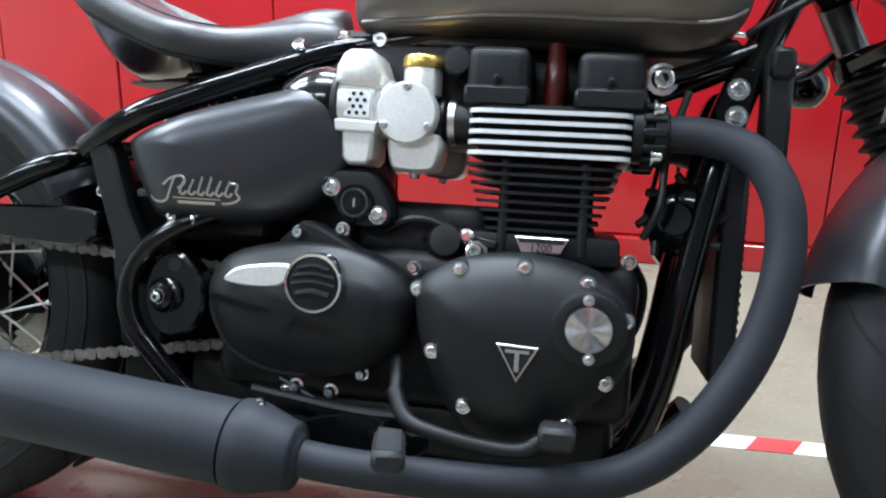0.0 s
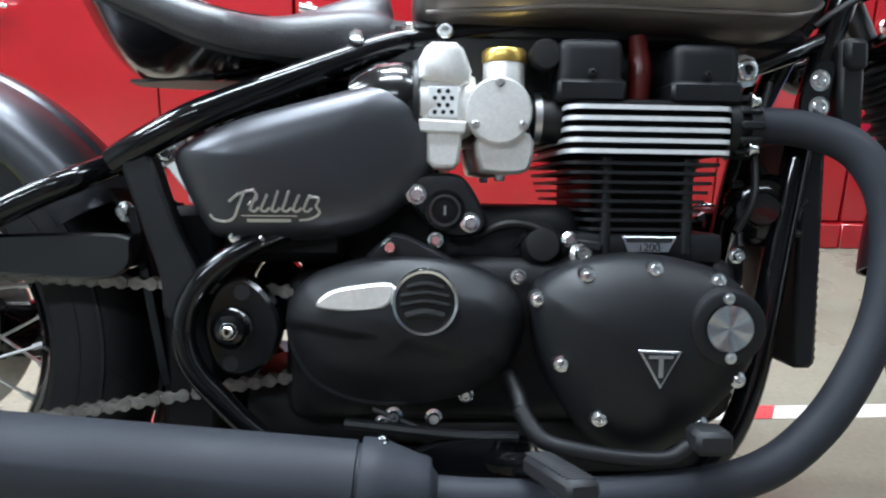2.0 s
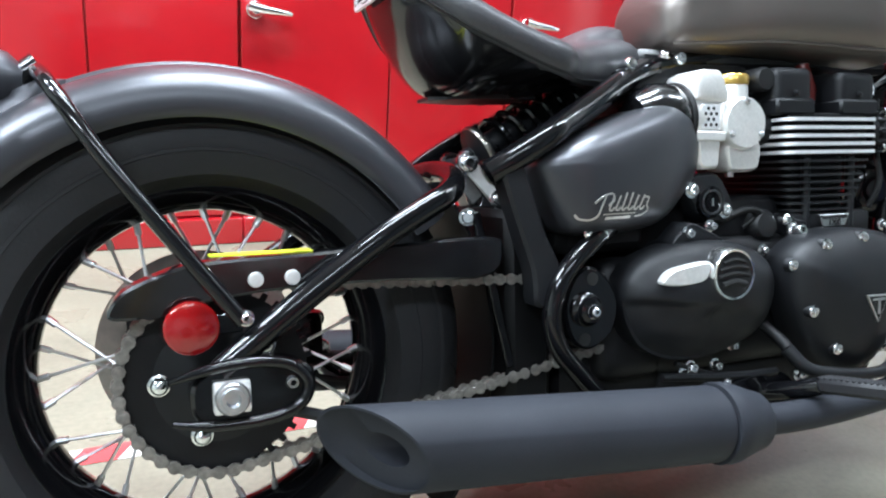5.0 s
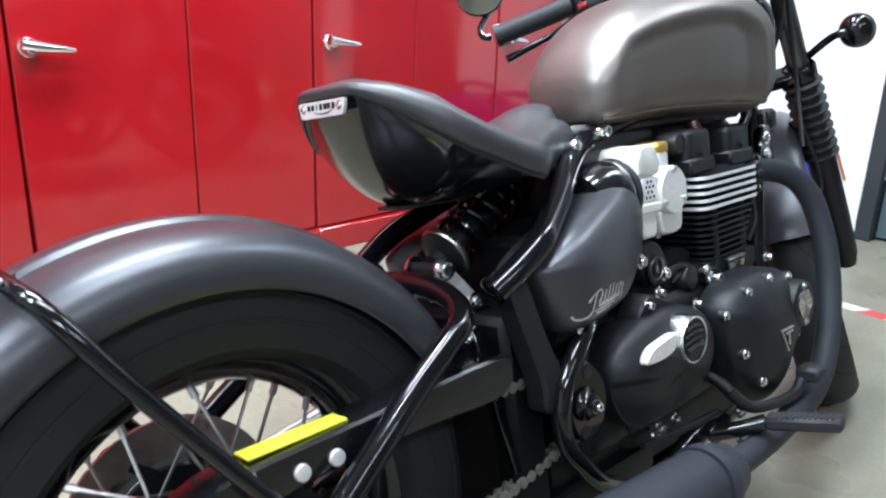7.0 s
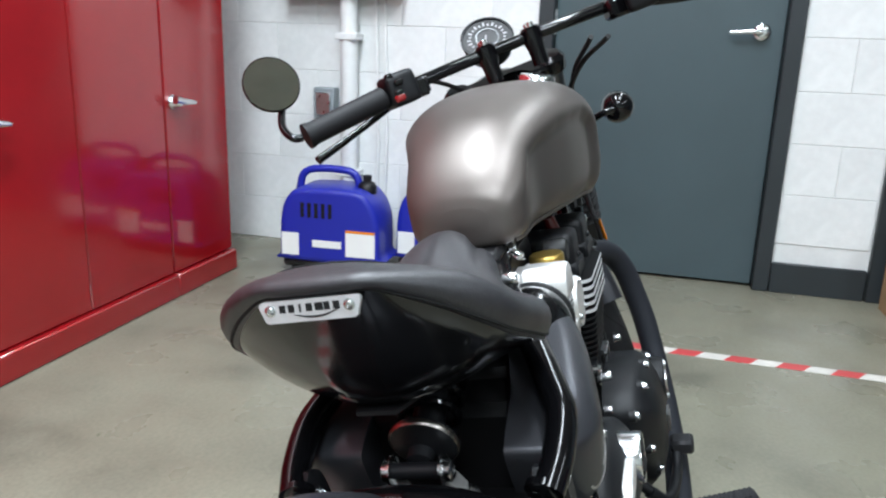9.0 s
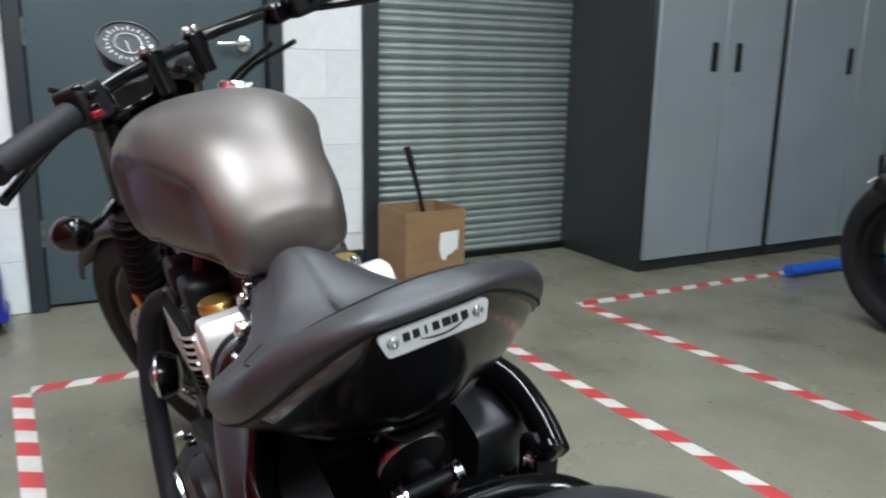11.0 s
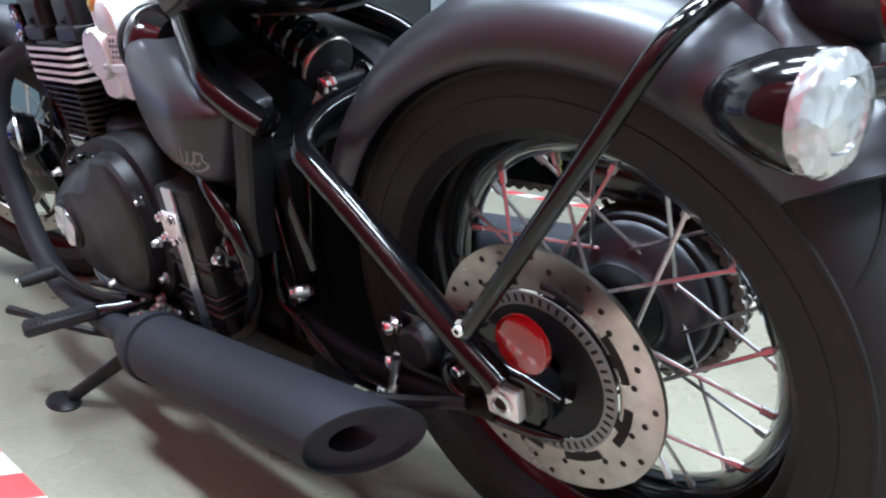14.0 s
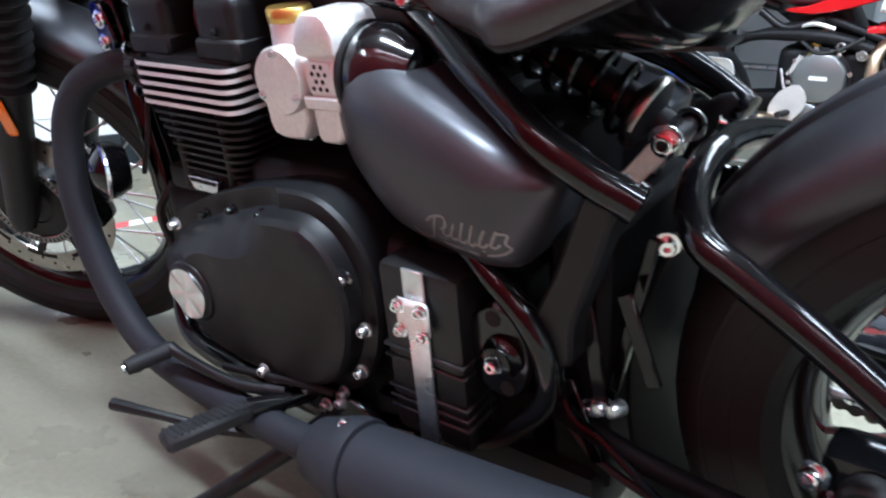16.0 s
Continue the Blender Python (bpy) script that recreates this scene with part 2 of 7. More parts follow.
def tube(bm, pts, radius, n=12, steps=6, cap=True, curve=True):
    """Round bar along the points; radius is a number or one for each point."""
    p = spline(pts, steps) if curve and len(pts) > 2 else [Vector(q) for q in pts]
    rad = list(radius) if isinstance(radius, (list, tuple)) else [radius] * 2
    up = None
    rings = []
    for i, q in enumerate(p):
        d = (p[min(i + 1, len(p) - 1)] - p[max(i - 1, 0)]).normalized()
        if up is None:
            up = frame_of(d)[0]
        up = (up - d * up.dot(d)).normalized()
        side = d.cross(up)
        f = i / (len(p) - 1) * (len(rad) - 1)
        k = min(int(f), len(rad) - 2)
        r = rad[k] + (rad[k + 1] - rad[k]) * (f - k)
        rings.append([bm.verts.new(q + (up * math.cos(w) + side * math.sin(w)) * r) for w in (2 * math.pi * j / n for j in range(n))])
    for a, b in zip(rings, rings[1:]):
        for k in range(n):
            bm.faces.new((a[k], a[(k + 1) % n], b[(k + 1) % n], b[k]))
    if cap:
        bm.faces.new(rings[0][::-1])
        bm.faces.new(rings[-1])
    return bm


def tubed(*a, **k):
    bm = tube(bmesh.new(), *a, **k)
    bmesh.ops.recalc_face_normals(bm, faces=bm.faces)
    return bm


def skin(bm, rings, cap0=True, cap1=True, closed=True):
    """Joins rings of equally many points."""
    vs = [[bm.verts.new(q) for q in r] for r in rings]
    n = len(vs[0])
    for a, b in zip(vs, vs[1:]):
        for k in range(n if closed else n - 1):
            j = (k + 1) % n
            bm.faces.new((a[k], a[j], b[j], b[k]))
    if closed and cap0:
        bm.faces.new(vs[0][::-1])
    if closed and cap1:
        bm.faces.new(vs[-1])
    bmesh.ops.recalc_face_normals(bm, faces=bm.faces)
    return bm


def plate(outline, layers, smooth_steps=0, centre=None):
    """A cover from an outline in (x, z): layers are (shrink in metres, y)."""
    o = [Vector((a, 0, b)) for a, b in outline]
    if smooth_steps:
        o = spline(o, smooth_steps, closed=True)
    c = sum(o, Vector()) / len(o) if centre is None else Vector((centre[0], 0, centre[1]))
    n = len(o)
    inward = []
    for i in range(n):
        d = (o[(i + 1) % n] - o[i - 1]).normalized()
        w = Vector((d.z, 0, -d.x))
        if w.dot(c - o[i]) < 0:
            w = -w
        inward.append(w)
    rings = []
    for shrink, y in layers:
        if shrink >= 0.03:
            f = [(c - q).length for q in o]
            rings.append([q.lerp(c, min(0.97, shrink / max(l, 1e-6))) + Vector((0, y, 0)) for q, l in zip(o, f)])
        else:
            rings.append([q + w * shrink + Vector((0, y, 0)) for q, w in zip(o, inward)])
    return skin(bmesh.new(), rings)


def dome(outline, y0, y1, centre, smooth_steps=4, steps=12, swell=2.4):
    """A rounded cover that swells from its rim at y0 to its middle at y1."""
    o = spline([Vector((a, 0, b)) for a, b in outline], smooth_steps, closed=True)
    c = Vector((centre[0], 0, centre[1]))
    rings = [[q + Vector((0, y0 * 0.6, 0)) for q in o]]
    for k in range(steps):
        f = k / steps
        rings.append([q.lerp(c, 0.96 * f ** 1.7) + Vector((0, y0 + (y1 - y0) * (1 - (1 - f) ** swell), 0)) for q in o])
    return skin(bmesh.new(), rings)


def shift(bm, m):
    bmesh.ops.transform(bm, matrix=m, verts=bm.verts)
    return bm


def bolt(bm, at, axis, r=0.006, h=0.006):
    """Socket cap screw with a washer."""
    a = Vector(axis).normalized()
    p = Vector(at)
    lathe(bm, p, a, [(r * 1.45, 0), (r * 1.45, h * 0.2), (r, h * 0.25), (r, h * 0.85), (r * 0.8, h), (r * 0.48, h), (r * 0.42, h * 0.5), (0, h * 0.5)], 12)
    return bm


def bolted(*a, **k):
    bm = bolt(bmesh.new(), *a, **k)
    bmesh.ops.recalc_face_normals(bm, faces=bm.faces)
    return bm


# ---------------------------------------------------------------- the room
WALL_X, RED_Y, BACK_X, SIDE_Y = 3.0, 1.64, -4.2, -5.85
tagged(part("floor", boxed(BACK_X - 0.2, 4.3, SIDE_Y - 0.2, 2.6, -0.2, 0), "concrete", smooth=False),
       "sealed grey-green concrete workshop floor with worn stains", "floor", kind="structure")
tagged(part("ceiling", boxed(BACK_X - 0.2, 4.3, SIDE_Y - 0.2, 2.6, CEILING + 0.16, CEILING + 0.3), "ceiling", smooth=False),
       "plain off-white workshop ceiling", "ceiling", kind="structure")
for name, dims in (("wall_west", (BACK_X - 0.2, BACK_X, SIDE_Y, 2.4)), ("wall_south", (BACK_X - 0.2, 4.2, SIDE_Y - 0.2, SIDE_Y)),
                   ("wall_north", (BACK_X, WALL_X, 2.4, 2.6))):
    tagged(part(name, boxed(*dims, 0, CEILING + 0.16), "pale_wall" if name == "wall_west" else "grey_wall", smooth=False), "plain grey painted workshop wall", "wall", kind="structure")

# the far wall: painted blocks round a door opening and a shutter opening
east = tagged(part("wall_east", boxed(WALL_X + 0.012, WALL_X + 0.2, 0.475, 2.6, 0, CEILING + 0.16), "white_block", smooth=False),
              "white painted concrete block wall", "wall", kind="structure")
box_mesh = boxed(WALL_X + 0.012, WALL_X + 0.2, -0.905, -0.545, 0, CEILING + 0.16)
box(box_mesh, WALL_X + 0.012, WALL_X + 0.2, -0.545, 0.475, 2.1, CEILING + 0.16)
box(box_mesh, WALL_X + 0.16, WALL_X + 0.35, -2.3, -0.905, 2.6, CEILING + 0.16)
part("wall_section", box_mesh, "white_block", east, smooth=False)
block_sizes = {}


def block(y0, y1, z0, z1):
    """One painted block with soft edges, standing proud of its joint."""
    key = (round(y1 - y0, 3), round(z1 - z0, 3))
    if key not in block_sizes:
        me = bpy.data.meshes.new("block")
        bm = boxed(-0.005, 0.008, -key[0] / 2 + 0.0007, key[0] / 2 - 0.0007, -key[1] / 2 + 0.0007, key[1] / 2 - 0.0007, bevel=0.002)
        bm.to_mesh(me)
        bm.free()
        me.materials.append(M["white_block"])
        block_sizes[key] = me
    ob = new("block", block_sizes[key])
    ob.parent = east
    ob.location = (WALL_X + 0.012, (y0 + y1) / 2, (z0 + z1) / 2)


for row in range(11):
    z0, z1 = row * 0.203, row * 0.203 + 0.203
    cuts = [0.475] + [0.475 + 0.2 * (row % 2) + 0.4 * k for k in range(0 if row % 2 else 1, 6)]
    for a, b in zip(cuts, cuts[1:]):
        block(a, b, z0, z1)
    if z0 > 0.1:
        cuts = [-0.90, -0.545] if row % 2 else [-0.90, -0.74, -0.545]
        for a, b in zip(cuts, cuts[1:]):
            block(a, b, z0, z1)
tagged(part("baseboard", boxed(WALL_X - 0.014, WALL_X + 0.01, -0.900, -0.546, 0, 0.125, bevel=0.003), "dark_frame"), "dark grey rubber skirting", "baseboard", kind="structure")

# conduit, boxes on the wall
wall_box = thing("electrical_box", "grey metal electrical box on the block wall", "electrical box")
part("cover", boxed(WALL_X - 0.14, WALL_X, 1.05, 1.58, 1.15, 1.75, bevel=0.006), "locker_grey", wall_box)
pipe = thing("conduit_pipe", "white painted vertical conduit pipe on the block wall", "pipe")
part("pipe", tubed([(WALL_X - 0.05, 1.30, 0.0), (WALL_X - 0.05, 1.30, 1.16)], 0.038, 16), "white_block", pipe)
for z in (0.35, 0.95):
    part("clip", boxed(WALL_X - 0.094, WALL_X, 1.25, 1.35, z, z + 0.03, bevel=0.004), "white_block", pipe)
for y in (1.19, 1.15):
    cab = thing("wall_cable", "thin white cable clipped to the block wall", "cable")
    part("cable", tubed([(WALL_X - 0.012, y, 0.0), (WALL_X - 0.014, y - 0.015, 0.5), (WALL_X - 0.012, y, 1.16)], 0.007, 8), "white_block", cab)
sock = thing("socket_box", "small grey metal socket box on the wall", "socket")
part("cover", boxed(WALL_X - 0.06, WALL_X, 1.37, 1.47, 0.60, 0.74, bevel=0.004), "locker_grey", sock)
part("lid", boxed(WALL_X - 0.07, WALL_X - 0.061, 1.385, 1.455, 0.62, 0.72, bevel=0.003), "brushed", sock)

# door in the far wall
door = tagged(part("door_1", boxed(WALL_X + 0.035, WALL_X + 0.08, -0.478, 0.408, 0.012, 2.03, bevel=0.003), "teal_door"),
              "dark teal painted steel door, shut", "door", kind="structure")
bm = boxed(WALL_X - 0.015, WALL_X + 0.13, 0.411, 0.474, 0, 2.095, bevel=0.004)
box(bm, WALL_X - 0.015, WALL_X + 0.13, -0.544, -0.481, 0, 2.095, bevel=0.004)
box(bm, WALL_X - 0.0152, WALL_X + 0.13, -0.481, 0.411, 2.034, 2.095, bevel=0.004)
part("door_frame", bm, "dark_frame", door)
handle = part("door_handle", lathed((WALL_X + 0.034, -0.395, 1.03), (-1, 0, 0), [(0, 0), (0.032, 0), (0.032, 0.008), (0.026, 0.014), (0.012, 0.016), (0.012, 0.05), (0, 0.05)]), "chrome", door, "chrome lever handle")
part("lever", tubed([(WALL_X - 0.012, -0.395, 1.03), (WALL_X - 0.016, -0.36, 1.03), (WALL_X - 0.012, -0.275, 1.026)], [0.011, 0.010, 0.008], 10), "chrome", handle)
for z in (0.25, 1.0, 1.75):
    part("hinge", tubed([(WALL_X + 0.026, 0.411, z), (WALL_X + 0.026, 0.411, z + 0.1)], 0.009, 10), "brushed", door)

# roller shutter
shut = tagged(part("shutter_frame", boxed(WALL_X - 0.02, WALL_X + 0.2, -0.975, -0.906, 0, 2.6, bevel=0.004), "dark_frame"),
              "galvanised roller shutter, closed, in a dark guide frame", "roller shutter", kind="structure")
part("guide", boxed(WALL_X - 0.02, WALL_X + 0.2, -2.3, -2.17, 0, 2.6, bevel=0.004), "dark_frame", shut)
me = bpy.data.meshes.new("slat")
bm = bmesh.new()
ring = [(0.0, -0.037), (0.010, -0.033), (0.016, -0.018), (0.013, -0.004), (0.004, 0.0), (0.013, 0.006), (0.016, 0.018), (0.010, 0.032), (0.0, 0.037)]
skin(bm, [[Vector((-a, y, b)) for a, b in ring] for y in (-2.18, -0.974)], closed=False)
bm.to_mesh(me)
bm.free()
me.materials.append(M["shutter"])
me.shade_smooth()
for k in range(34):
    s = new("slat", me)
    s.parent, s.location = shut, (WALL_X + 0.13, 0, 0.06 + 0.0745 * k)
part("bottom_rail", boxed(WALL_X + 0.10, WALL_X + 0.15, -2.18, -0.976, 0.0, 0.03, bevel=0.004), "dark_metal", shut)
tagged(part("wall_corner", boxed(WALL_X + 0.16, WALL_X + 0.3, SIDE_Y, -2.3, 0, CEILING + 0.16), "grey_wall", smooth=False),
       "grey painted wall behind the lockers", "wall", kind="structure")


# red cabinet doors along the side wall
def red_unit(x0, x1, mid, handle_x):
    c = thing("storage_cabinet", "tall red painted steel cabinet with folding doors shut", "cabinet", "red cabinets along the wall")
    part("body", boxed(x0 + 0.002, x1 - 0.002, RED_Y + 0.03, RED_Y + 0.55, 0, 2.45), "red_paint", c, smooth=False)
    leaves = [(x0 + 0.004, mid - 0.0015), (mid + 0.0015, x1 - 0.004)] if mid else [(x0 + 0.004, x1 - 0.004)]
    for n, (a, b) in enumerate(leaves):
        leaf = part("door", boxed(a, b, RED_Y, RED_Y + 0.028, 0.090, 2.4, bevel=0.003), "red_paint", c)
        if n == 0 and handle_x:
            h = part("handle", lathed((handle_x, RED_Y, 0.72), (0, -1, 0), [(0, 0), (0.026, 0), (0.026, 0.010), (0.019, 0.018), (0.017, 0.038), (0.012, 0.044), (0, 0.045)], 16), "chrome", leaf, "chrome swing handle")
            part("grip", tubed([(handle_x - 0.022, RED_Y - 0.034, 0.730), (handle_x + 0.02, RED_Y - 0.036, 0.722), (handle_x + 0.075, RED_Y - 0.034, 0.716), (handle_x + 0.105, RED_Y - 0.030, 0.712)], [0.016, 0.014, 0.010, 0.007], 10), "chrome", h)
    part("plinth", boxed(x0 + 0.001, x1 - 0.001, RED_Y - 0.022, RED_Y + 0.029, 0.0, 0.086, bevel=0.005), "red_paint", c, "red painted kick step")


for unit in ((-1.70, -0.72, -1.17, -1.63), (-0.72, 0.285, -0.135, -0.645), (0.285, 1.195, 0.763, 0.330), (1.195, 2.08, 1.64, 1.258), (2.08, 2.49, None, 2.12)):
    red_unit(*unit)

# lamps
for x, y, power in LAMPS:
    f = thing("ceiling_lamp", "white fluorescent batten lamp under the ceiling", "lamp", "ceiling lamps")
    part("housing", boxed(x - 0.72, x + 0.72, y - 0.14, y + 0.14, CEILING + 0.02, CEILING + 0.16, bevel=0.01), "ceiling", f)
    part("diffuser", boxed(x - 0.70, x + 0.70, y - 0.12, y + 0.12, CEILING + 0.004, CEILING + 0.018), "lamp_glow", f)
    light = bpy.data.lights.new("tube_light", "AREA")
    light.shape, light.size, light.size_y, light.energy, light.color = "RECTANGLE", 1.4, 0.24, LAMP_POWER * power, (0.875, 0.955, 1.0)
    ob = new("tube_light", light)
    ob.matrix_world = pose(x, y, CEILING)


# striped tape on the floor: a white strip with red stripes stuck on it
stripe_mesh = bpy.data.meshes.new("stripe")
bm = bmesh.new()
skin(bm, [[Vector((x + (0.03 if y > 0 else 0), y, h)) for x, y in ((0, -0.025), (0.08, -0.025), (0.08, 0.025), (0, 0.025))] for h in (0.0006, 0.0021)])
bm.to_mesh(stripe_mesh)
bm.free()
stripe_mesh.materials.append(M["tape_red"])


def tape(a, b, width=0.05):
    a, b = Vector((*a, 0)), Vector((*b, 0))
    turn = math.degrees(math.atan2(b.y - a.y, b.x - a.x))
    length = (b - a).length
    rnd = random.Random(int(a.x * 100) + int(b.y * 100))
    strip = tagged(part("floor_tape", boxed(0, length, -width / 2, width / 2, 0.0002, 0.0012 + rnd.random() * 0.0003), "tape_white", smooth=False), "red and white striped marking tape stuck on the concrete floor", "tape", "floor marking tape")
    strip.matrix_world = pose(a.x, a.y, 0, rz=turn)
    for k in range(int((length - 0.12) / 0.16)):
        st = new("stripe", stripe_mesh)
        st.parent, st.location = strip, (0.01 + 0.16 * k + rnd.uniform(-0.006, 0.006), 0, 0)


tape((2.16, 0.515), (-1.6, 0.40))
tape((2.185, 0.49), (2.165, -1.0))
tape((2.14, -0.985), (-1.6, -1.03))
tape((2.165, -1.545), (-1.8, -1.64))
tape((2.19, -1.53), (2.19, -3.2))
tape((2.16, -3.2), (-1.8, -3.3))

# cardboard box
cb = thing("cardboard_box", "open brown cardboard box with a white label beside the shutter", "box", m=pose(2.80, -1.10, 0, rz=3))
for dims in ((-0.13, -0.124, -0.15, 0.15), (0.124, 0.13, -0.15, 0.15), (-0.1235, 0.1235, -0.15, -0.144), (-0.1235, 0.1235, 0.144, 0.15)):
    part("side_panel", boxed(*dims, 0.005, 0.345), "cardboard", cb, smooth=False)
part("bottom_panel", boxed(-0.13, 0.13, -0.15, 0.15, 0, 0.0045), "cardboard", cb, smooth=False)
torn = [(-0.115, 0.250), (-0.022, 0.246), (-0.018, 0.170), (-0.030, 0.128), (-0.048, 0.118), (-0.060, 0.142), (-0.085, 0.150), (-0.100, 0.166), (-0.112, 0.160)]
lab = skin(bmesh.new(), [[Vector((x, y, z)) for y, z in torn] for x in (-0.1325, -0.1305)])
part("paper_label", lab, "paper", cb, "torn white paper label", smooth=False)
st = thing("umbrella", "dark rod standing in the cardboard box", "umbrella")
part("shaft", tubed([(2.85, -1.21, 0.01), (2.89, -1.14, 0.36), (2.905, -1.095, 0.54)], [0.008, 0.010, 0.012], 10), "black_plastic", st)
part("grip", tubed([(2.902, -1.103, 0.51), (2.910, -1.078, 0.60)], 0.015, 10), "black_plastic", st)


# generators
def generator(m):
    g = thing("generator", "blue portable inverter generator with carry handle on the floor", "generator", "generators by the wall", m)
    side = [(-0.200, 0.05), (-0.216, 0.09), (-0.21, 0.25), (-0.17, 0.335), (-0.10, 0.36), (0.09, 0.36), (0.16, 0.335), (0.21, 0.24), (0.216, 0.09), (0.200, 0.05)]
    bm = plate(side, [(0.030, -0.1195), (0.012, -0.119), (0.004, -0.112), (0, -0.098), (0, 0.098), (0.004, 0.112), (0.012, 0.119), (0.030, 0.1195)], 4)
    part("body", bm, "blue_plastic", g)
    part("handle", tubed([(-0.17, 0, 0.33), (-0.15, 0, 0.40), (-0.09, 0, 0.425), (0.03, 0, 0.425), (0.08, 0, 0.405), (0.10, 0, 0.35)], 0.016, 10), "blue_plastic", g)
    part("filler_cap", lathed((0.13, 0, 0.335), (0, 0, 1), [(0.04, 0), (0.04, 0.03), (0.03, 0.045), (0.018, 0.05), (0.018, 0.075), (0, 0.078)], 16), "black_plastic", g)
    part("base", boxed(-0.205, 0.205, -0.115, 0.115, 0.022, 0.055, bevel=0.01), "black_plastic", g)
    for x in (-0.16, 0.16):
        for y in (-0.08, 0.08):
            part("foot", lathed((x, y, 0), (0, 0, 1), [(0, 0), (0.022, 0), (0.02, 0.026), (0, 0.026)], 12), "rubber", g)
    for x0, x1, z0, z1, mm, nm in ((0.075, 0.20, 0.085, 0.185, "paper", "label"), (0.075, 0.20, 0.186, 0.196, "amber", "label_band"), (-0.205, -0.13, 0.075, 0.17, "paper", "side_label"), (-0.07, 0.055, 0.115, 0.145, "paper", "brand_bar")):
        part(nm, boxed(x0, x1, -0.1225, -0.1195, z0, z1), mm, g, smooth=False)
    for k in range(5):
        part("vent", boxed(-0.12 + 0.03 * k, -0.105 + 0.03 * k, -0.1225, -0.119, 0.24, 0.30), "black_plastic", g, smooth=False)
    return g


g1 = generator(pose(2.66, 1.23, 0, rz=-86))
copy_thing(g1, pose(2.84, 0.775, 0, rz=-90))


# lockers
def locker(y0, y1, seam, handles):
    c = thing("locker", "tall grey steel locker with a dark side, doors shut", "locker", "lockers by the shutter")
    part("body", boxed(2.50, 3.13, y1, y0, 0.0, 1.98, bevel=0.004), "locker_dark", c)
    for a, b in ((y0 - 0.012, seam + 0.002), (seam - 0.002, y1 + 0.03)):
        leaf = part("door", boxed(2.478, 2.498, b, a, 0.06, 1.95, bevel=0.004), "locker_grey", c)
        for h in handles:
            if b < h < a:
                part("handle", boxed(2.470, 2.4775, h - 0.02, h + 0.02, 0.955, 1.09, bevel=0.003), "black_plastic", leaf, "black recessed handle")
        if abs(a - (seam - 0.002)) < 1e-6:
            part("lock", lathed((2.478, a - 0.06, 0.90), (-1, 0, 0), [(0, 0), (0.01, 0), (0.01, 0.006), (0, 0.007)], 12), "chrome", leaf)


locker(-2.12, -2.985, -2.56, (-2.485, -2.645))
locker(-2.995, -3.93, -3.58, (-3.49,))


# ---------------------------------------------------------------- the motorcycle
LEAN = -12.37
bike = thing("motorcycle", "dark grey and black low-slung motorcycle leaning on its side stand", "motorcycle", m=pose(0, 0.012, -0.003, rx=LEAN))
MIRROR = Matrix.Diagonal((1, -1, 1, 1))


def mirrored(bm):
    bmesh.ops.transform(bm, matrix=MIRROR, verts=bm.verts)
    bmesh.ops.reverse_faces(bm, faces=bm.faces)
    return bm


def pair(name, make, material, label="", parents=(None, None), **k):
    """The same part on the right side (made as given, y below 0) and on the left."""
    a = part(name, make(), material, parents[0] or bike, label, **k)
    b = part(name, mirrored(make()), material, parents[1] or bike, label, **k)
    return a, b


def bar(bm, a, b, w, h, up=(0, 0, 1)):
    """Flat bar from a to b, w wide and h thick."""
    a, b = Vector(a), Vector(b)
    d = b - a
    x = d.normalized()
    z = (Vector(up) - x * Vector(up).dot(x)).normalized()
    m = Matrix((x, z.cross(x), z)).transposed().to_4x4()
    m.translation = (a + b) / 2
    r = bmesh.ops.create_cube(bm, size=1, matrix=m @ Matrix.Diagonal((d.length, w, h, 1)))
    bmesh.ops.bevel(bm, geom=list({e for v in r["verts"] for e in v.link_edges}), offset=min(w, h) * 0.25, segments=1, affect="EDGES")
    return bm


def arc_sweep(centre, profile, a0, a1, n=48):
    """A closed (y, radius) profile swept about the y axis from angle a0 to a1 in degrees, 0 ahead and 90 up."""
    rings = []
    for k in range(n + 1):
        w = radians(a0 + (a1 - a0) * k / n)
        rings.append([Vector((centre[0] + r * math.cos(w), y, centre[1] + r * math.sin(w))) for y, r in profile])
    return skin(bmesh.new(), rings)


# steering: the fork, front wheel and bars are turned to the left
STEER_AXIS = Vector((-0.4352, 0, 0.9003))
STEER_FOOT = Vector((1.598, 0, 0))
STEER = Matrix.Translation(STEER_FOOT) @ Matrix.Rotation(radians(27), 4, STEER_AXIS) @ Matrix.Translation(-STEER_FOOT)


from mathutils.bvhtree import BVHTree


# --- wheels
def tyre_mesh(cx, cz, R, w, rim):
    h = R - rim
    prof = []
    for k in range(17):
        a = radians(-112 + 224 * k / 16)
        prof.append((R - h * 0.52 + h * 0.52 * math.cos(a) if abs(a) < 1.6 else R - h * 0.52 + h * 1.0 * math.cos(a), w / 2 * math.sin(a) * (1 if abs(a) < 1.6 else 1.0)))
    prof = [(max(r, rim - 0.004), y) for r, y in prof]
    prof = [(rim - 0.006, -w * 0.30)] + prof + [(rim - 0.006, w * 0.30)]
    return lathed((cx, 0, cz), (0, 1, 0), prof, 72, close=True)


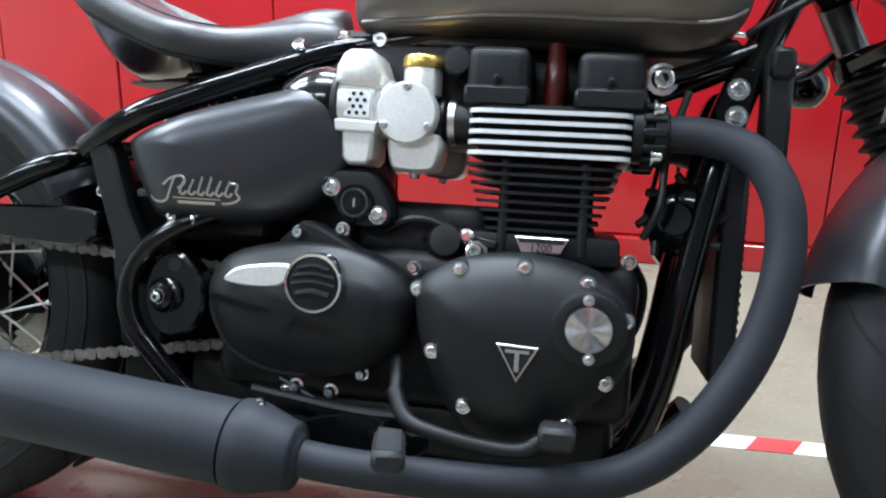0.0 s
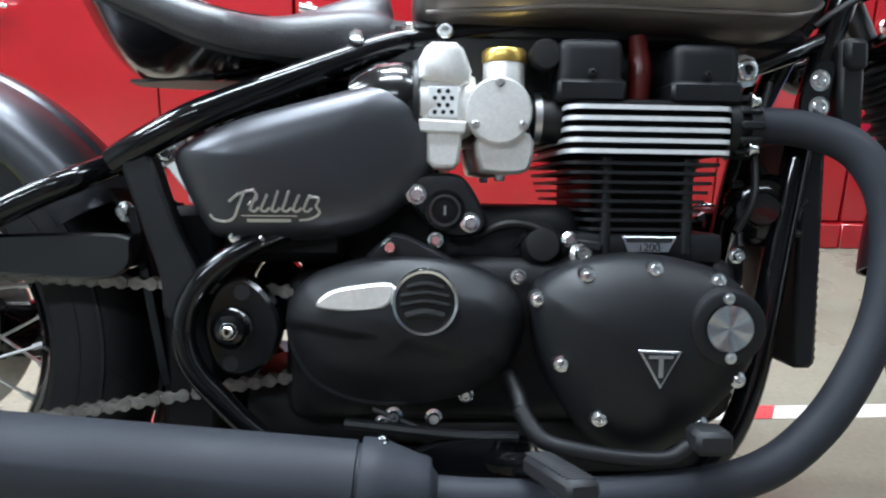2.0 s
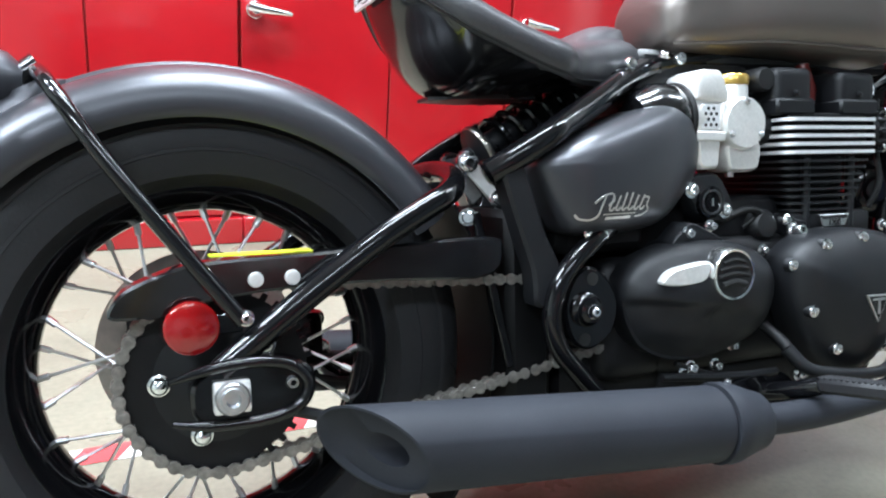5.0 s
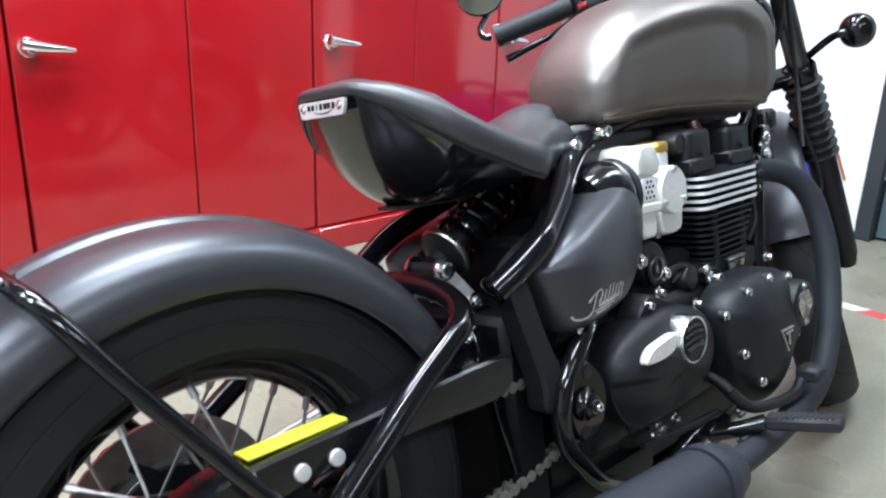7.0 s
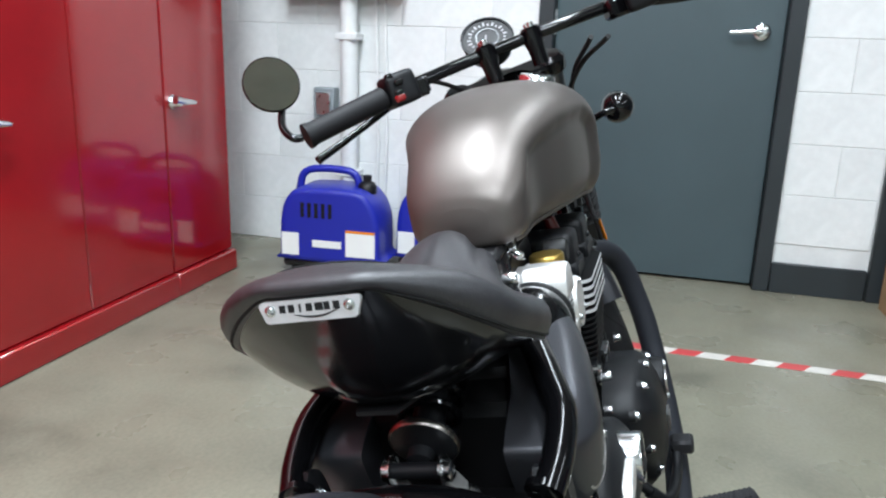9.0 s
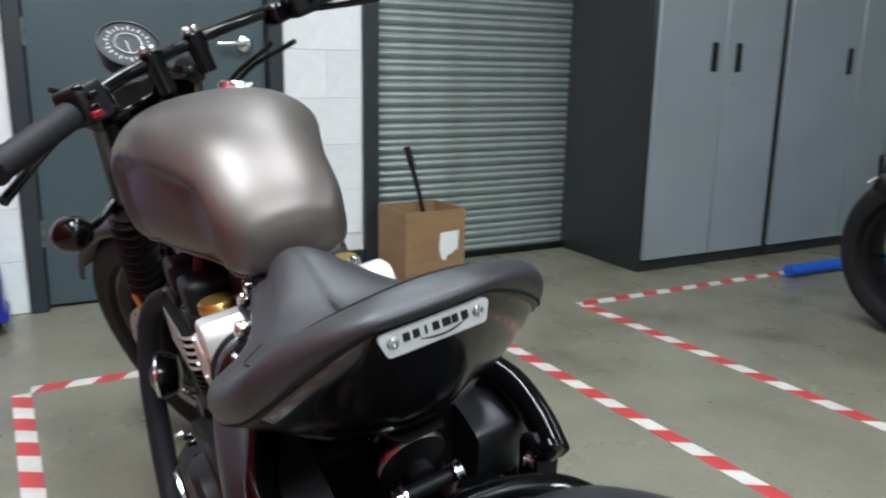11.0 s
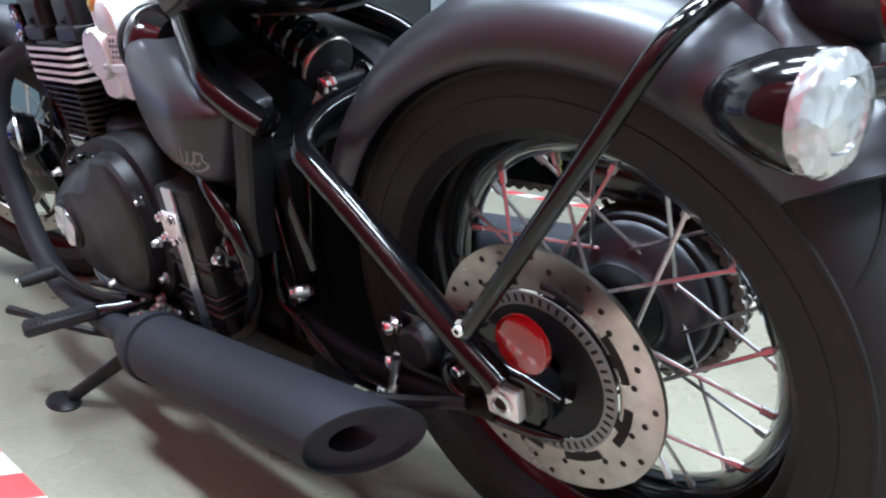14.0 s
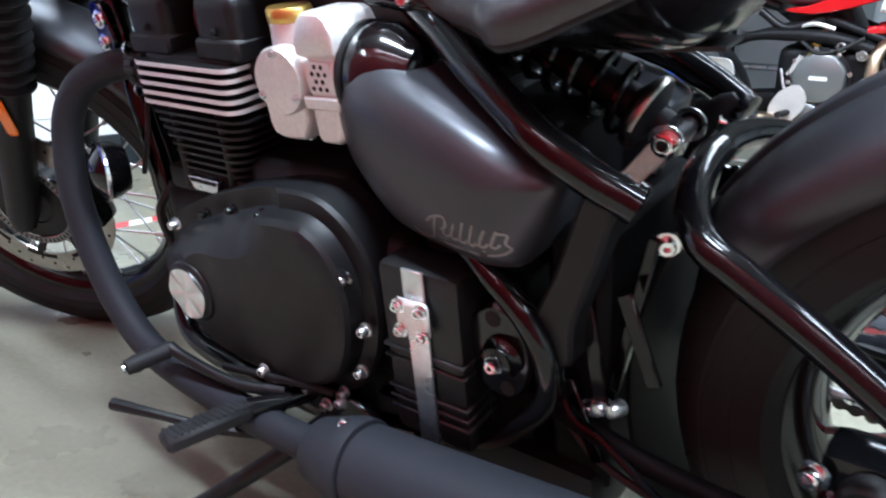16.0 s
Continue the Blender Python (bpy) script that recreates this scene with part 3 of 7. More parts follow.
def groove_mesh(cx, cz, R, w, rim, count, tilt):
    """Curved tread grooves cut in pairs across the shoulders."""
    bm = bmesh.new()
    h = R - rim
    for side in (-1, 1):
        for k in range(count):
            base = 2 * math.pi * (k + (0.5 if side > 0 else 0)) / count
            strip = []
            for j in range(9):
                f = j / 8
                a = side * radians(6 + 60 * f)
                w0 = base + tilt * (f - 0.3 * f * f)
                half = 0.0032 * math.sin(math.pi * (0.12 + 0.8 * f))
                r = R - h * 0.52 + h * 0.52 * math.cos(a) + 0.0006
                y = w / 2 * math.sin(a) * 1.004
                for s in (-half, half):
                    q = w0 + s / R
                    strip.append(bm.verts.new((cx + r * math.cos(q), y, cz + r * math.sin(q))))
            for j in range(8):
                bm.faces.new((strip[2 * j], strip[2 * j + 1], strip[2 * j + 3], strip[2 * j + 2]))
    bmesh.ops.recalc_face_normals(bm, faces=bm.faces)
    return bm


def build_wheel(name, cx, cz, R, w, rim, m, disc_y, disc_r, spokes, label):
    hub = part(name, shift(lathed((cx, 0, cz), (0, 1, 0), [(0.012, -0.085), (0.03, -0.08), (0.058, -0.06), (0.058, -0.052), (0.036, -0.045), (0.03, 0), (0.036, 0.045), (0.058, 0.052), (0.058, 0.06), (0.03, 0.08), (0.012, 0.085)], 32, close=True), m), "satin_black", bike, label)
    part("tyre", shift(tyre_mesh(cx, cz, R, w, rim), m), "rubber", hub, "black road tyre")
    for side in (-1, 1):
        for rr, yy in ((rim + (R - rim) * 0.16, 0.41), (rim + (R - rim) * 0.36, 0.492), (rim + (R - rim) * 0.60, 0.482)):
            part("sidewall_rib", shift(lathed((cx, side * w * yy, cz), (0, side, 0), [(rr - 0.004, -0.004), (rr - 0.002, 0.0014), (rr + 0.002, 0.0014), (rr + 0.004, -0.004)], 72), m), "rubber", hub)
    part("tread_groove", shift(groove_mesh(cx, cz, R, w, rim, 22, 0.30), m), "hole", hub)["kind"] = "stuff"
    prof = [(rim + 0.012, -w * 0.34), (rim - 0.002, -w * 0.345), (rim - 0.016, -w * 0.26), (rim - 0.028, -w * 0.1), (rim - 0.030, 0), (rim - 0.028, w * 0.1), (rim - 0.016, w * 0.26), (rim - 0.002, w * 0.345), (rim + 0.012, w * 0.34), (rim + 0.004, w * 0.25), (rim - 0.012, 0), (rim + 0.004, -w * 0.25)]
    part("rim", shift(lathed((cx, 0, cz), (0, 1, 0), prof, 64, close=True), m), "gloss_black", hub, "gloss black spoked rim")
    for k in range(spokes):
        a = 2 * math.pi * k / spokes
        side = 1 if k % 2 else -1
        twist = 0.95 * (1 if (k // 2) % 2 else -1)
        p = Vector((cx + 0.056 * math.cos(a + twist), side * 0.055, cz + 0.056 * math.sin(a + twist)))
        q = Vector((cx + (rim - 0.024) * math.cos(a), side * 0.006, cz + (rim - 0.024) * math.sin(a)))
        sp = tube(bmesh.new(), [p, q], 0.0021, 6)
        tube(sp, [q + (p - q).normalized() * 0.018, q], 0.0042, 6)
        part("spoke", shift(sp, m), "spoke_steel", hub)
    if disc_y is not None:
        bm = lathed((cx, disc_y, cz), (0, 1, 0), [(disc_r - 0.043, -0.0025), (disc_r, -0.0025), (disc_r, 0.0025), (disc_r - 0.043, 0.0025)], 64, close=True)
        sgn = 1 if disc_y > 0 else -1
        disc = part("brake_disc", shift(bm, m), "steel_disc", hub, "drilled steel brake disc")
        holes = bmesh.new()
        for k in range(36):
            a = 2 * math.pi * k / 36
            rr = disc_r - (0.009 + 0.009 * (k % 3))
            lathe(holes, (cx + rr * math.cos(a), disc_y + sgn * 0.0024, cz + rr * math.sin(a)), (0, sgn, 0), [(0.0032, 0), (0.0032, 0.0006), (0, 0.0006)], 8)
        for k in range(8):
            a = 2 * math.pi * k / 8 + 0.2
            win = lathed((cx, disc_y + sgn * 0.0024, cz), (0, sgn, 0), [(disc_r - 0.0395, 0), (disc_r - 0.0385, 0.0008), (disc_r - 0.0310, 0.0008), (disc_r - 0.0300, 0)], 8, start=a, end=a + 0.5)
            part("disc_window", shift(win, m), "hole", disc)
        part("disc_hole", shift(holes, m), "hole", disc)["kind"] = "stuff"
        car = lathed((cx, disc_y, cz), (0, 1, 0), [(0.040, -0.004), (0.071, -0.004), (0.071, 0.004), (0.040, 0.004)], 40, close=True)
        part("disc_carrier", shift(car, m), "satin_black", disc)
        for k in range(8):
            a = 2 * math.pi * k / 8
            part("carrier_arm", shift(bar(bmesh.new(), (cx + 0.055 * math.cos(a), disc_y, cz + 0.055 * math.sin(a)), (cx + (disc_r - 0.031) * math.cos(a + 0.4), disc_y, cz + (disc_r - 0.031) * math.sin(a + 0.4)), 0.006, 0.014, (-math.sin(a), 0, math.cos(a))), m), "satin_black", disc)
        ring = lathed((cx, disc_y + sgn * 0.006, cz), (0, 1, 0), [(0.071, -0.001), (0.084, -0.001), (0.084, 0.001), (0.071, 0.001)], 60, close=True)
        abs_ring = part("sensor_ring", shift(ring, m), "tool_grey", disc, "slotted steel sensor ring")
        slots = bmesh.new()
        for k in range(52):
            a = 2 * math.pi * k / 52
            bar(slots, (cx + 0.0735 * math.cos(a), disc_y + sgn * 0.0068, cz + 0.0735 * math.sin(a)), (cx + 0.0815 * math.cos(a), disc_y + sgn * 0.0068, cz + 0.0815 * math.sin(a)), 0.0012, 0.0034, (-math.sin(a), 0, math.cos(a)))
        part("sensor_slot", shift(slots, m), "hole", disc)["kind"] = "stuff"
    return hub


ID = Matrix.Identity(4)
AX = (0.0, 0.329)
build_wheel("rear_wheel", *AX, 0.323, 0.15, 0.213, ID, 0.095, 0.1275, 32, "rear wheel with black rim and chrome spokes")
build_wheel("front_wheel", 1.522, 0.331, 0.331, 0.11, 0.248, STEER, 0.072, 0.155, 32, "front wheel turned to the left")

# --- rear fender with a raised centre rib
half = [(0.097, 0.292), (0.0995, 0.300), (0.0985, 0.312), (0.095, 0.323), (0.086, 0.334), (0.070, 0.3435), (0.050, 0.3495), (0.030, 0.3520), (0.0270, 0.3524), (0.0245, 0.3512), (0.0220, 0.3522), (0.0195, 0.3562), (0.0160, 0.3578), (0.0080, 0.3584)]
outer = [(-y, r) for y, r in half] + [(y, r) for y, r in half[::-1]]
inner = [(y * 0.965, r - 0.0035) for y, r in outer[::-1]]
rings = []
for k in range(57):
    ring = []
    for y, r in outer + inner:
        w = radians(31 + (111.5 - 5.5 * (abs(y) / 0.09) ** 1.5 - 60 * max(0.0, 0.320 - r)) * k / 56)
        ring.append(Vector((-0.007 + r * math.cos(w), y, 0.326 + r * math.sin(w))))
    rings.append(ring)
part("rear_fender", skin(bmesh.new(), rings), "paint_grey", bike, "satin dark grey metal rear fender")
# raised pad between fender and tail lamp
rings = []
for k in range(17):
    w, wide = radians(111 + 21 * k / 16), 0.020 + 0.036 * min(1.0, k / 11) ** 0.8
    ring = []
    for lift in (0.010 * min(1.0, k / 3 + 0.1) * min(1.0, (16 - k) / 3 + 0.1), -0.006):
        row = []
        for j in range(13):
            v = -1 + j / 6
            y = wide * v
            r = min(half, key=lambda q: abs(q[0] - abs(y)))[1] if abs(y) > 0.03 else 0.3575
            r += max(lift, 0.0) * (1 - v ** 6) if lift > 0 else lift
            row.append(Vector((-0.007 + r * math.cos(w), y, 0.326 + r * math.sin(w))))
        ring += row if lift > 0 else row[::-1]
    rings.append(ring)
part("lamp_pad", skin(bmesh.new(), rings), "paint_grey", bike, "raised grey pad under the tail lamp")
# hoop that carries the fender and the tail lamp
hoop_half = [(0.020, 0.168, 0.402), (-0.033, 0.160, 0.474), (-0.103, 0.142, 0.573), (-0.139, 0.119, 0.632), (-0.155, 0.080, 0.657), (-0.162, 0.0, 0.669)]
bm = tubed([(x, -y, z) for x, y, z in hoop_half] + hoop_half[-2::-1], 0.0085, 12, 8)
hoop = part("fender_hoop", bm, "gloss_black", bike, "gloss black tubular fender hoop")
for y in (-0.085, -0.05, 0.05, 0.085):
    part("bolt", bolted((-0.161, y, 0.6745 - abs(y) * 0.15), (-0.2, y * 2, 1), 0.0028, 0.003), "chrome", hoop)
for s in (-1, 1):
    part("strut_bolt", bolted((0.022, s * 0.168, 0.406), (0, s, 0), 0.006, 0.010), "chrome", hoop)

# --- tail lamp, indicators
lamp = part("tail_lamp", lathed((-0.180, 0, 0.655), (-1, 0, 0.06), [(0, -0.004), (0.020, -0.003), (0.034, 0.012), (0.041, 0.035), (0.042, 0.062), (0.039, 0.064)], 32), "paint_grey", bike, "round grey tail lamp with red lens")
part("lens", lathed((-0.241, 0, 0.659), (-1, 0, 0.06), [(0.039, 0), (0.0405, 0.006), (0.0405, 0.028), (0.036, 0.040), (0.022, 0.047), (0, 0.049)], 32), "red_lens", lamp, "ribbed red lens")
part("lamp_bracket", tubed([(-0.160, 0, 0.676), (-0.182, 0, 0.660), (-0.20, 0, 0.648)], 0.016, 10), "gloss_black", lamp)
part("indicator_bracket", tubed([(-0.262, 0, 0.578), (-0.295, 0, 0.600), (-0.326, 0, 0.606)], 0.014, 10), "satin_black", bike, "black bracket behind the fender")


def indicator(at, way, mat_lens, lens_label, m=ID, deep=False):
    """A bullet with its lens at the mouth; a deep one hides the lens from behind."""
    d = Vector(way).normalized()
    p = Vector(at)
    shell = [(0, -0.062), (0.010, -0.060), (0.022, -0.045), (0.030, -0.022), (0.0325, 0.0), (0.031, 0.004)]
    glass = [(0.0318, 0.002), (0.0322, 0.009), (0.0295, 0.0125), (0.0195, 0.0148), (0.0188, 0.0128), (0.0165, 0.0150), (0.008, 0.0162), (0, 0.0165)]
    if deep:
        shell = [(0, -0.036), (0.012, -0.034), (0.023, -0.027), (0.0305, -0.014), (0.0335, 0.002), (0.0325, 0.016), (0.0285, 0.026)]
        glass = [(0.0282, 0.024), (0.027, 0.030), (0.016, 0.034), (0, 0.035)]
    body = part("indicator", shift(lathed(p, d, shell, 24), m), "gloss_black", bike, "round black indicator" if deep else "bullet-shaped black indicator")
    part("lens", shift(lathed(p, d, glass, 24), m), mat_lens, body, lens_label)
    return body


for s in (-1, 1):
    b_ = indicator((-0.262, s * 0.178, 0.622), (-1, s * 0.18, 0), "clear_lens", "clear faceted lens")
    part("stalk", tubed([(-0.255, s * 0.160, 0.624), (-0.285, s * 0.09, 0.622), (-0.318, 0, 0.608)], 0.009, 10), "gloss_black", b_)

# --- swingarm
def swing():
    bm = tube(bmesh.new(), [(-0.005, -0.160, 0.352), (0.04, -0.160, 0.386), (0.105, -0.155, 0.432), (0.175, -0.147, 0.477), (0.235, -0.138, 0.509), (0.263, -0.131, 0.522), (0.283, -0.110, 0.534), (0.296, -0.072, 0.545), (0.302, -0.03, 0.550), (0.302, 0.0, 0.551)], 0.0145, 14, 6)
    return bm


arm = pair("swingarm", swing, "gloss_black", "gloss black tubular swingarm")
part("lower_tube", tubed([(0.02, 0.140, 0.300), (0.12, 0.140, 0.288), (0.28, 0.125, 0.280), (0.42, 0.110, 0.300)], 0.011, 12, 4), "inner_black", arm[1])


def dropout():
    o = [(-0.030, 0.348), (0.0, 0.360), (0.05, 0.362), (0.085, 0.35), (0.09, 0.325), (0.06, 0.302), (0.0, 0.297), (-0.030, 0.306), (-0.036, 0.327)]
    return plate(o, [(0.004, -0.172), (0, -0.168), (0, -0.142), (0.004, -0.138)], 3)


pair("axle_plate", dropout, "gloss_black", "", arm)


def carrier():
    """Forged loop round the chain adjuster."""
    ring = [(-0.056, 0.349), (-0.02, 0.357), (0.02, 0.361), (0.06, 0.356), (0.080, 0.340), (0.082, 0.322), (0.066, 0.306), (0.03, 0.299), (-0.02, 0.300), (-0.054, 0.307)]
    return tubed([(x, -0.173, z) for x, z in ring], [0.003, 0.006, 0.0065, 0.0065, 0.0065, 0.0065, 0.0065, 0.0065, 0.006, 0.003], 10, 3)


pair("axle_loop", carrier, "gloss_black", "", arm)
pair("adjuster_block", lambda: boxed(-0.015, 0.022, -0.184, -0.171, 0.312, 0.345, bevel=0.004, seg=2), "cast_silver", "bare aluminium chain adjuster block", arm)


def nut():
    bm = lathe(bmesh.new(), (0.003, -0.184, 0.329), (0, -1, 0), [(0.0175, 0), (0.0175, 0.004), (0.0155, 0.007), (0.0125, 0.007), (0.0115, 0.011), (0.0075, 0.011), (0.0065, 0.003), (0, 0.003)], 24)
    return bm


def axle_end():
    return lathed((0.003, -0.184, 0.329), (0, -1, 0), [(0.0125, -0.002), (0.0125, 0.0022), (0.0105, 0.003), (0.0085, 0.003), (0.0072, -0.001), (0, -0.001)], 24)


part("axle_nut", nut(), "brushed", arm[0], "bright hollow axle nut")
part("axle_end", mirrored(axle_end()), "brushed", arm[1], "hollow steel axle end")
part("axle_bore", mirrored(lathed((0.003, -0.1838, 0.329), (0, -1, 0), [(0.0068, 0), (0.0068, 0.0008), (0, 0.0008)], 16)), "hole", arm[1])
pair("adjuster_bolt", lambda: bolted((0.066, -0.166, 0.335), (0, -1, 0), 0.007, 0.012), "chrome", "", arm)

for part_ in arm[1].children_recursive:
    if part_.name.split(".")[0] in ("axle_plate", "axle_loop", "adjuster_block", "axle_end", "axle_bore", "adjuster_bolt"):
        part_.data.transform(Matrix.Translation((0.0, -0.030, -0.004)))

# reflectors on brackets
def reflector():
    return lathed((-0.030, -0.150, 0.398), (0, -1, 0), [(0, 0), (0.027, 0), (0.028, 0.003), (0.0272, 0.007), (0.024, 0.009), (0, 0.0095)], 32)


refl = pair("reflector", reflector, "red_lens", "round red reflector")
pair("reflector_bracket", lambda: bar(bmesh.new(), (0.02, -0.155, 0.40), (-0.03, -0.148, 0.398), 0.004, 0.02, (0, 0, 1)), "gloss_black", "", refl)

# --- chain drive on the right
SPR = (0.0, -0.098, 0.329)
bm = lathed(SPR, (0, 1, 0), [(0.052, -0.003), (0.098, -0.003), (0.098, 0.003), (0.052, 0.003)], 48, close=True)
for k in range(37):
    a = 2 * math.pi * k / 37
    bar(bm, (0.095 * math.cos(a), SPR[1], SPR[2] + 0.095 * math.sin(a)), (0.106 * math.cos(a), SPR[1], SPR[2] + 0.106 * math.sin(a)), 0.005, 0.007, (-math.sin(a), 0, math.cos(a)))
spr = part("sprocket", bm, "dark_metal", bike, "dark toothed rear sprocket")
for k in range(5):
    a = 2 * math.pi * k / 5 + 0.6
    part("sprocket_bolt", lathed((0.062 * math.cos(a), -0.102, 0.329 + 0.062 * math.sin(a)), (0, -1, 0), [(0.012, 0), (0.012, 0.003), (0.0095, 0.004), (0.009, 0.010), (0.006, 0.014), (0, 0.0155)], 16), "chrome", spr)
drum = part("cush_drum", lathed((0, 0, 0.329), (0, 1, 0), [(0.050, -0.036), (0.0525, -0.042), (0.058, -0.0455), (0.070, -0.050), (0.081, -0.058), (0.086, -0.066), (0.087, -0.070), (0.0920, -0.069), (0.0945, -0.072), (0.0945, -0.094)], 48), "paint_grey", spr, "dark satin bowl-shaped hub drum")
part("hub_sleeve", lathed((0, 0, 0.329), (0, 1, 0), [(0.051, -0.040), (0.048, -0.034), (0.046, 0.02), (0.040, 0.045)], 32), "inner_black", drum)
part("sprocket_carrier", lathed(SPR, (0, -1, 0), [(0.03, -0.02), (0.075, -0.012), (0.075, 0.002), (0.04, 0.008), (0.03, 0.012), (0.02, 0.012)], 32), "satin_black", spr)


def chain_mesh():
    """A closed run of inner and outer links round both sprockets."""
    c0, r0, c1, r1 = Vector((0.0, 0.329)), 0.103, Vector((0.545, 0.362)), 0.042
    path = []
    d = (c1 - c0).length
    base = math.atan2(c1.y - c0.y, c1.x - c0.x)
    off = math.acos((r0 - r1) / d)
    for k in range(40):
        a = base + off + (2 * math.pi - 2 * off) * k / 39
        path.append(c0 + Vector((math.cos(a), math.sin(a))) * r0)
    for k in range(16):
        a = base - off + 2 * off * k / 15
        path.append(c1 + Vector((math.cos(a), math.sin(a))) * r1)
    path.append(path[0])
    total = sum((b - a).length for a, b in zip(path, path[1:]))
    n = int(total / 0.0159) // 2 * 2
    pts, want, run = [], 0.0, 0.0
    for a, b in zip(path, path[1:]):
        l = (b - a).length
        while want <= run + l and len(pts) < n:
            pts.append(a.lerp(b, (want - run) / l))
            want += total / n
        run += l
    bm = bmesh.new()
    for k in range(n):
        a, b = pts[k], pts[(k + 1) % n]
        e = (b - a) * 0.38
        for y in ((-0.0085, 0.0085) if k % 2 else (-0.0060, 0.0060)):
            bar(bm, (a.x, -0.098 + y, a.y), (b.x, -0.098 + y, b.y), 0.0018, 0.0085, (0, 0, 1) if abs(e.x) > abs(e.y) else (1, 0, 0))
            for c in (a, b):
                lathe(bm, (c.x, -0.098 + y, c.y), (0, 1, 0), [(0, -0.0011), (0.0072, -0.0011), (0.0072, 0.0011), (0, 0.0011)], 10)
        lathe(bm, (a.x, -0.098, a.y), (0, 1, 0), [(0, -0.0105), (0.0042, -0.0105), (0.0042, 0.0105), (0, 0.0105)], 6)
    bmesh.ops.recalc_face_normals(bm, faces=bm.faces)
    return bm


part("chain", chain_mesh(), "chain", bike, "oily steel drive chain", smooth=False)
o = [(-0.108, 0.412), (-0.094, 0.436), (-0.055, 0.453), (-0.014, 0.462), (0.10, 0.465), (0.20, 0.469), (0.32, 0.471), (0.334, 0.455), (0.328, 0.432), (0.296, 0.422), (0.20, 0.427), (0.087, 0.428), (0.02, 0.424), (-0.04, 0.416), (-0.08, 0.408)]
guard = part("chain_guard", plate(o, [(0.003, -0.137), (0, -0.134), (0, -0.125), (0.002, -0.085), (0.004, -0.084)], 3), "pan_black", bike, "gloss black chain guard with warning sticker")
part("warning_sticker", boxed(-0.005, 0.105, -0.124, -0.098, 0.4655, 0.4675), "yellow", guard, "yellow warning sticker", smooth=False)
for x in (0.039, 0.078):
    part("guard_bolt", lathed((x, -0.137, 0.4405), (0, -1, 0), [(0, 0), (0.0085, 0), (0.008, 0.004), (0.003, 0.005), (0, 0.004)], 16), "cast_silver", guard)

# --- frame
def frame_rail():
    bm = tube(bmesh.new(), [(0.318, -0.134, 0.546), (0.352, -0.142, 0.566), (0.395, -0.143, 0.590), (0.430, -0.130, 0.608), (0.490, -0.104, 0.636), (0.545, -0.076, 0.662), (0.600, -0.052, 0.686), (0.66, -0.04, 0.70), (0.80, -0.036, 0.725), (1.0, -0.034, 0.775)], 0.0165, 14, 6)
    return bm


rails = pair("frame_rail", frame_rail, "gloss_black", "gloss black frame tube")


def upright():
    o = [(0.326, 0.560), (0.356, 0.556), (0.372, 0.515), (0.388, 0.470), (0.408, 0.425), (0.400, 0.385), (0.372, 0.385), (0.368, 0.425), (0.350, 0.480)]
    return plate(o, [(0.004, -0.151), (0, -0.147), (0, -0.120), (0.004, -0.117)], 3)


pair("frame_plate", upright, "satin_black", "", rails)


def lower_loop():
    return tubed([(0.50, -0.128, 0.480), (0.455, -0.146, 0.458), (0.418, -0.152, 0.430), (0.397, -0.153, 0.398), (0.392, -0.152, 0.362), (0.402, -0.150, 0.330), (0.426, -0.147, 0.300), (0.470, -0.140, 0.255), (0.54, -0.125, 0.215)], 0.0128, 12, 6)


pair("frame_loop", lower_loop, "gloss_black", "", rails)
for s in (-1, 1):
    part("rail_end_cap", lathed((0.322, s * 0.129, 0.548), (-0.8, s * -0.15, -0.45), [(0.0175, -0.004), (0.0175, 0.003), (0.013, 0.006), (0, 0.007)], 16), "gloss_black", rails[0 if s < 0 else 1])
    part("rail_bolt", bolted((0.345, s * 0.118, 0.535), (-1, s * 0.4, -0.3), 0.008, 0.010), "chrome", rails[0 if s < 0 else 1])


def pivot_plate():
    o = [(0.418, 0.345), (0.412, 0.380), (0.425, 0.415), (0.450, 0.428), (0.475, 0.412), (0.492, 0.378), (0.482, 0.340), (0.452, 0.322), (0.430, 0.328)]
    return plate(o, [(0.004, -0.150), (0, -0.146), (0, -0.12)], 3)


piv = pair("pivot_plate", pivot_plate, "gloss_black", "gloss black swingarm pivot plate")


def pivot_nut():
    return lathed((0.442, -0.150, 0.374), (0, -1, 0), [(0.022, 0), (0.022, 0.004), (0.017, 0.008), (0.015, 0.014), (0.009, 0.016), (0.008, 0.022), (0, 0.023)], 24)


pair("pivot_nut", pivot_nut, "gloss_black", "gloss black domed pivot nut", piv)
pair("pivot_bolt", lambda: bolted((0.442, -0.168, 0.374), (0, -1, 0), 0.0062, 0.008), "chrome", "", piv)
for s in (-1, 1):
    for x, z in ((0.452, 0.412), (0.440, 0.336)):
        part("plate_hole", lathed((x, s * 0.150, z), (0, s, 0), [(0.0085, 0), (0.0085, 0.0008), (0, 0.0008)], 16), "hole", piv[0 if s < 0 else 1])


def down_tube():
    return tubed([(1.165, -0.03, 0.80), (1.12, -0.055, 0.70), (1.085, -0.075, 0.60), (1.055, -0.085, 0.45), (1.03, -0.088, 0.30), (0.99, -0.088, 0.215), (0.92, -0.088, 0.185), (0.60, -0.088, 0.19)], 0.016, 12, 5)


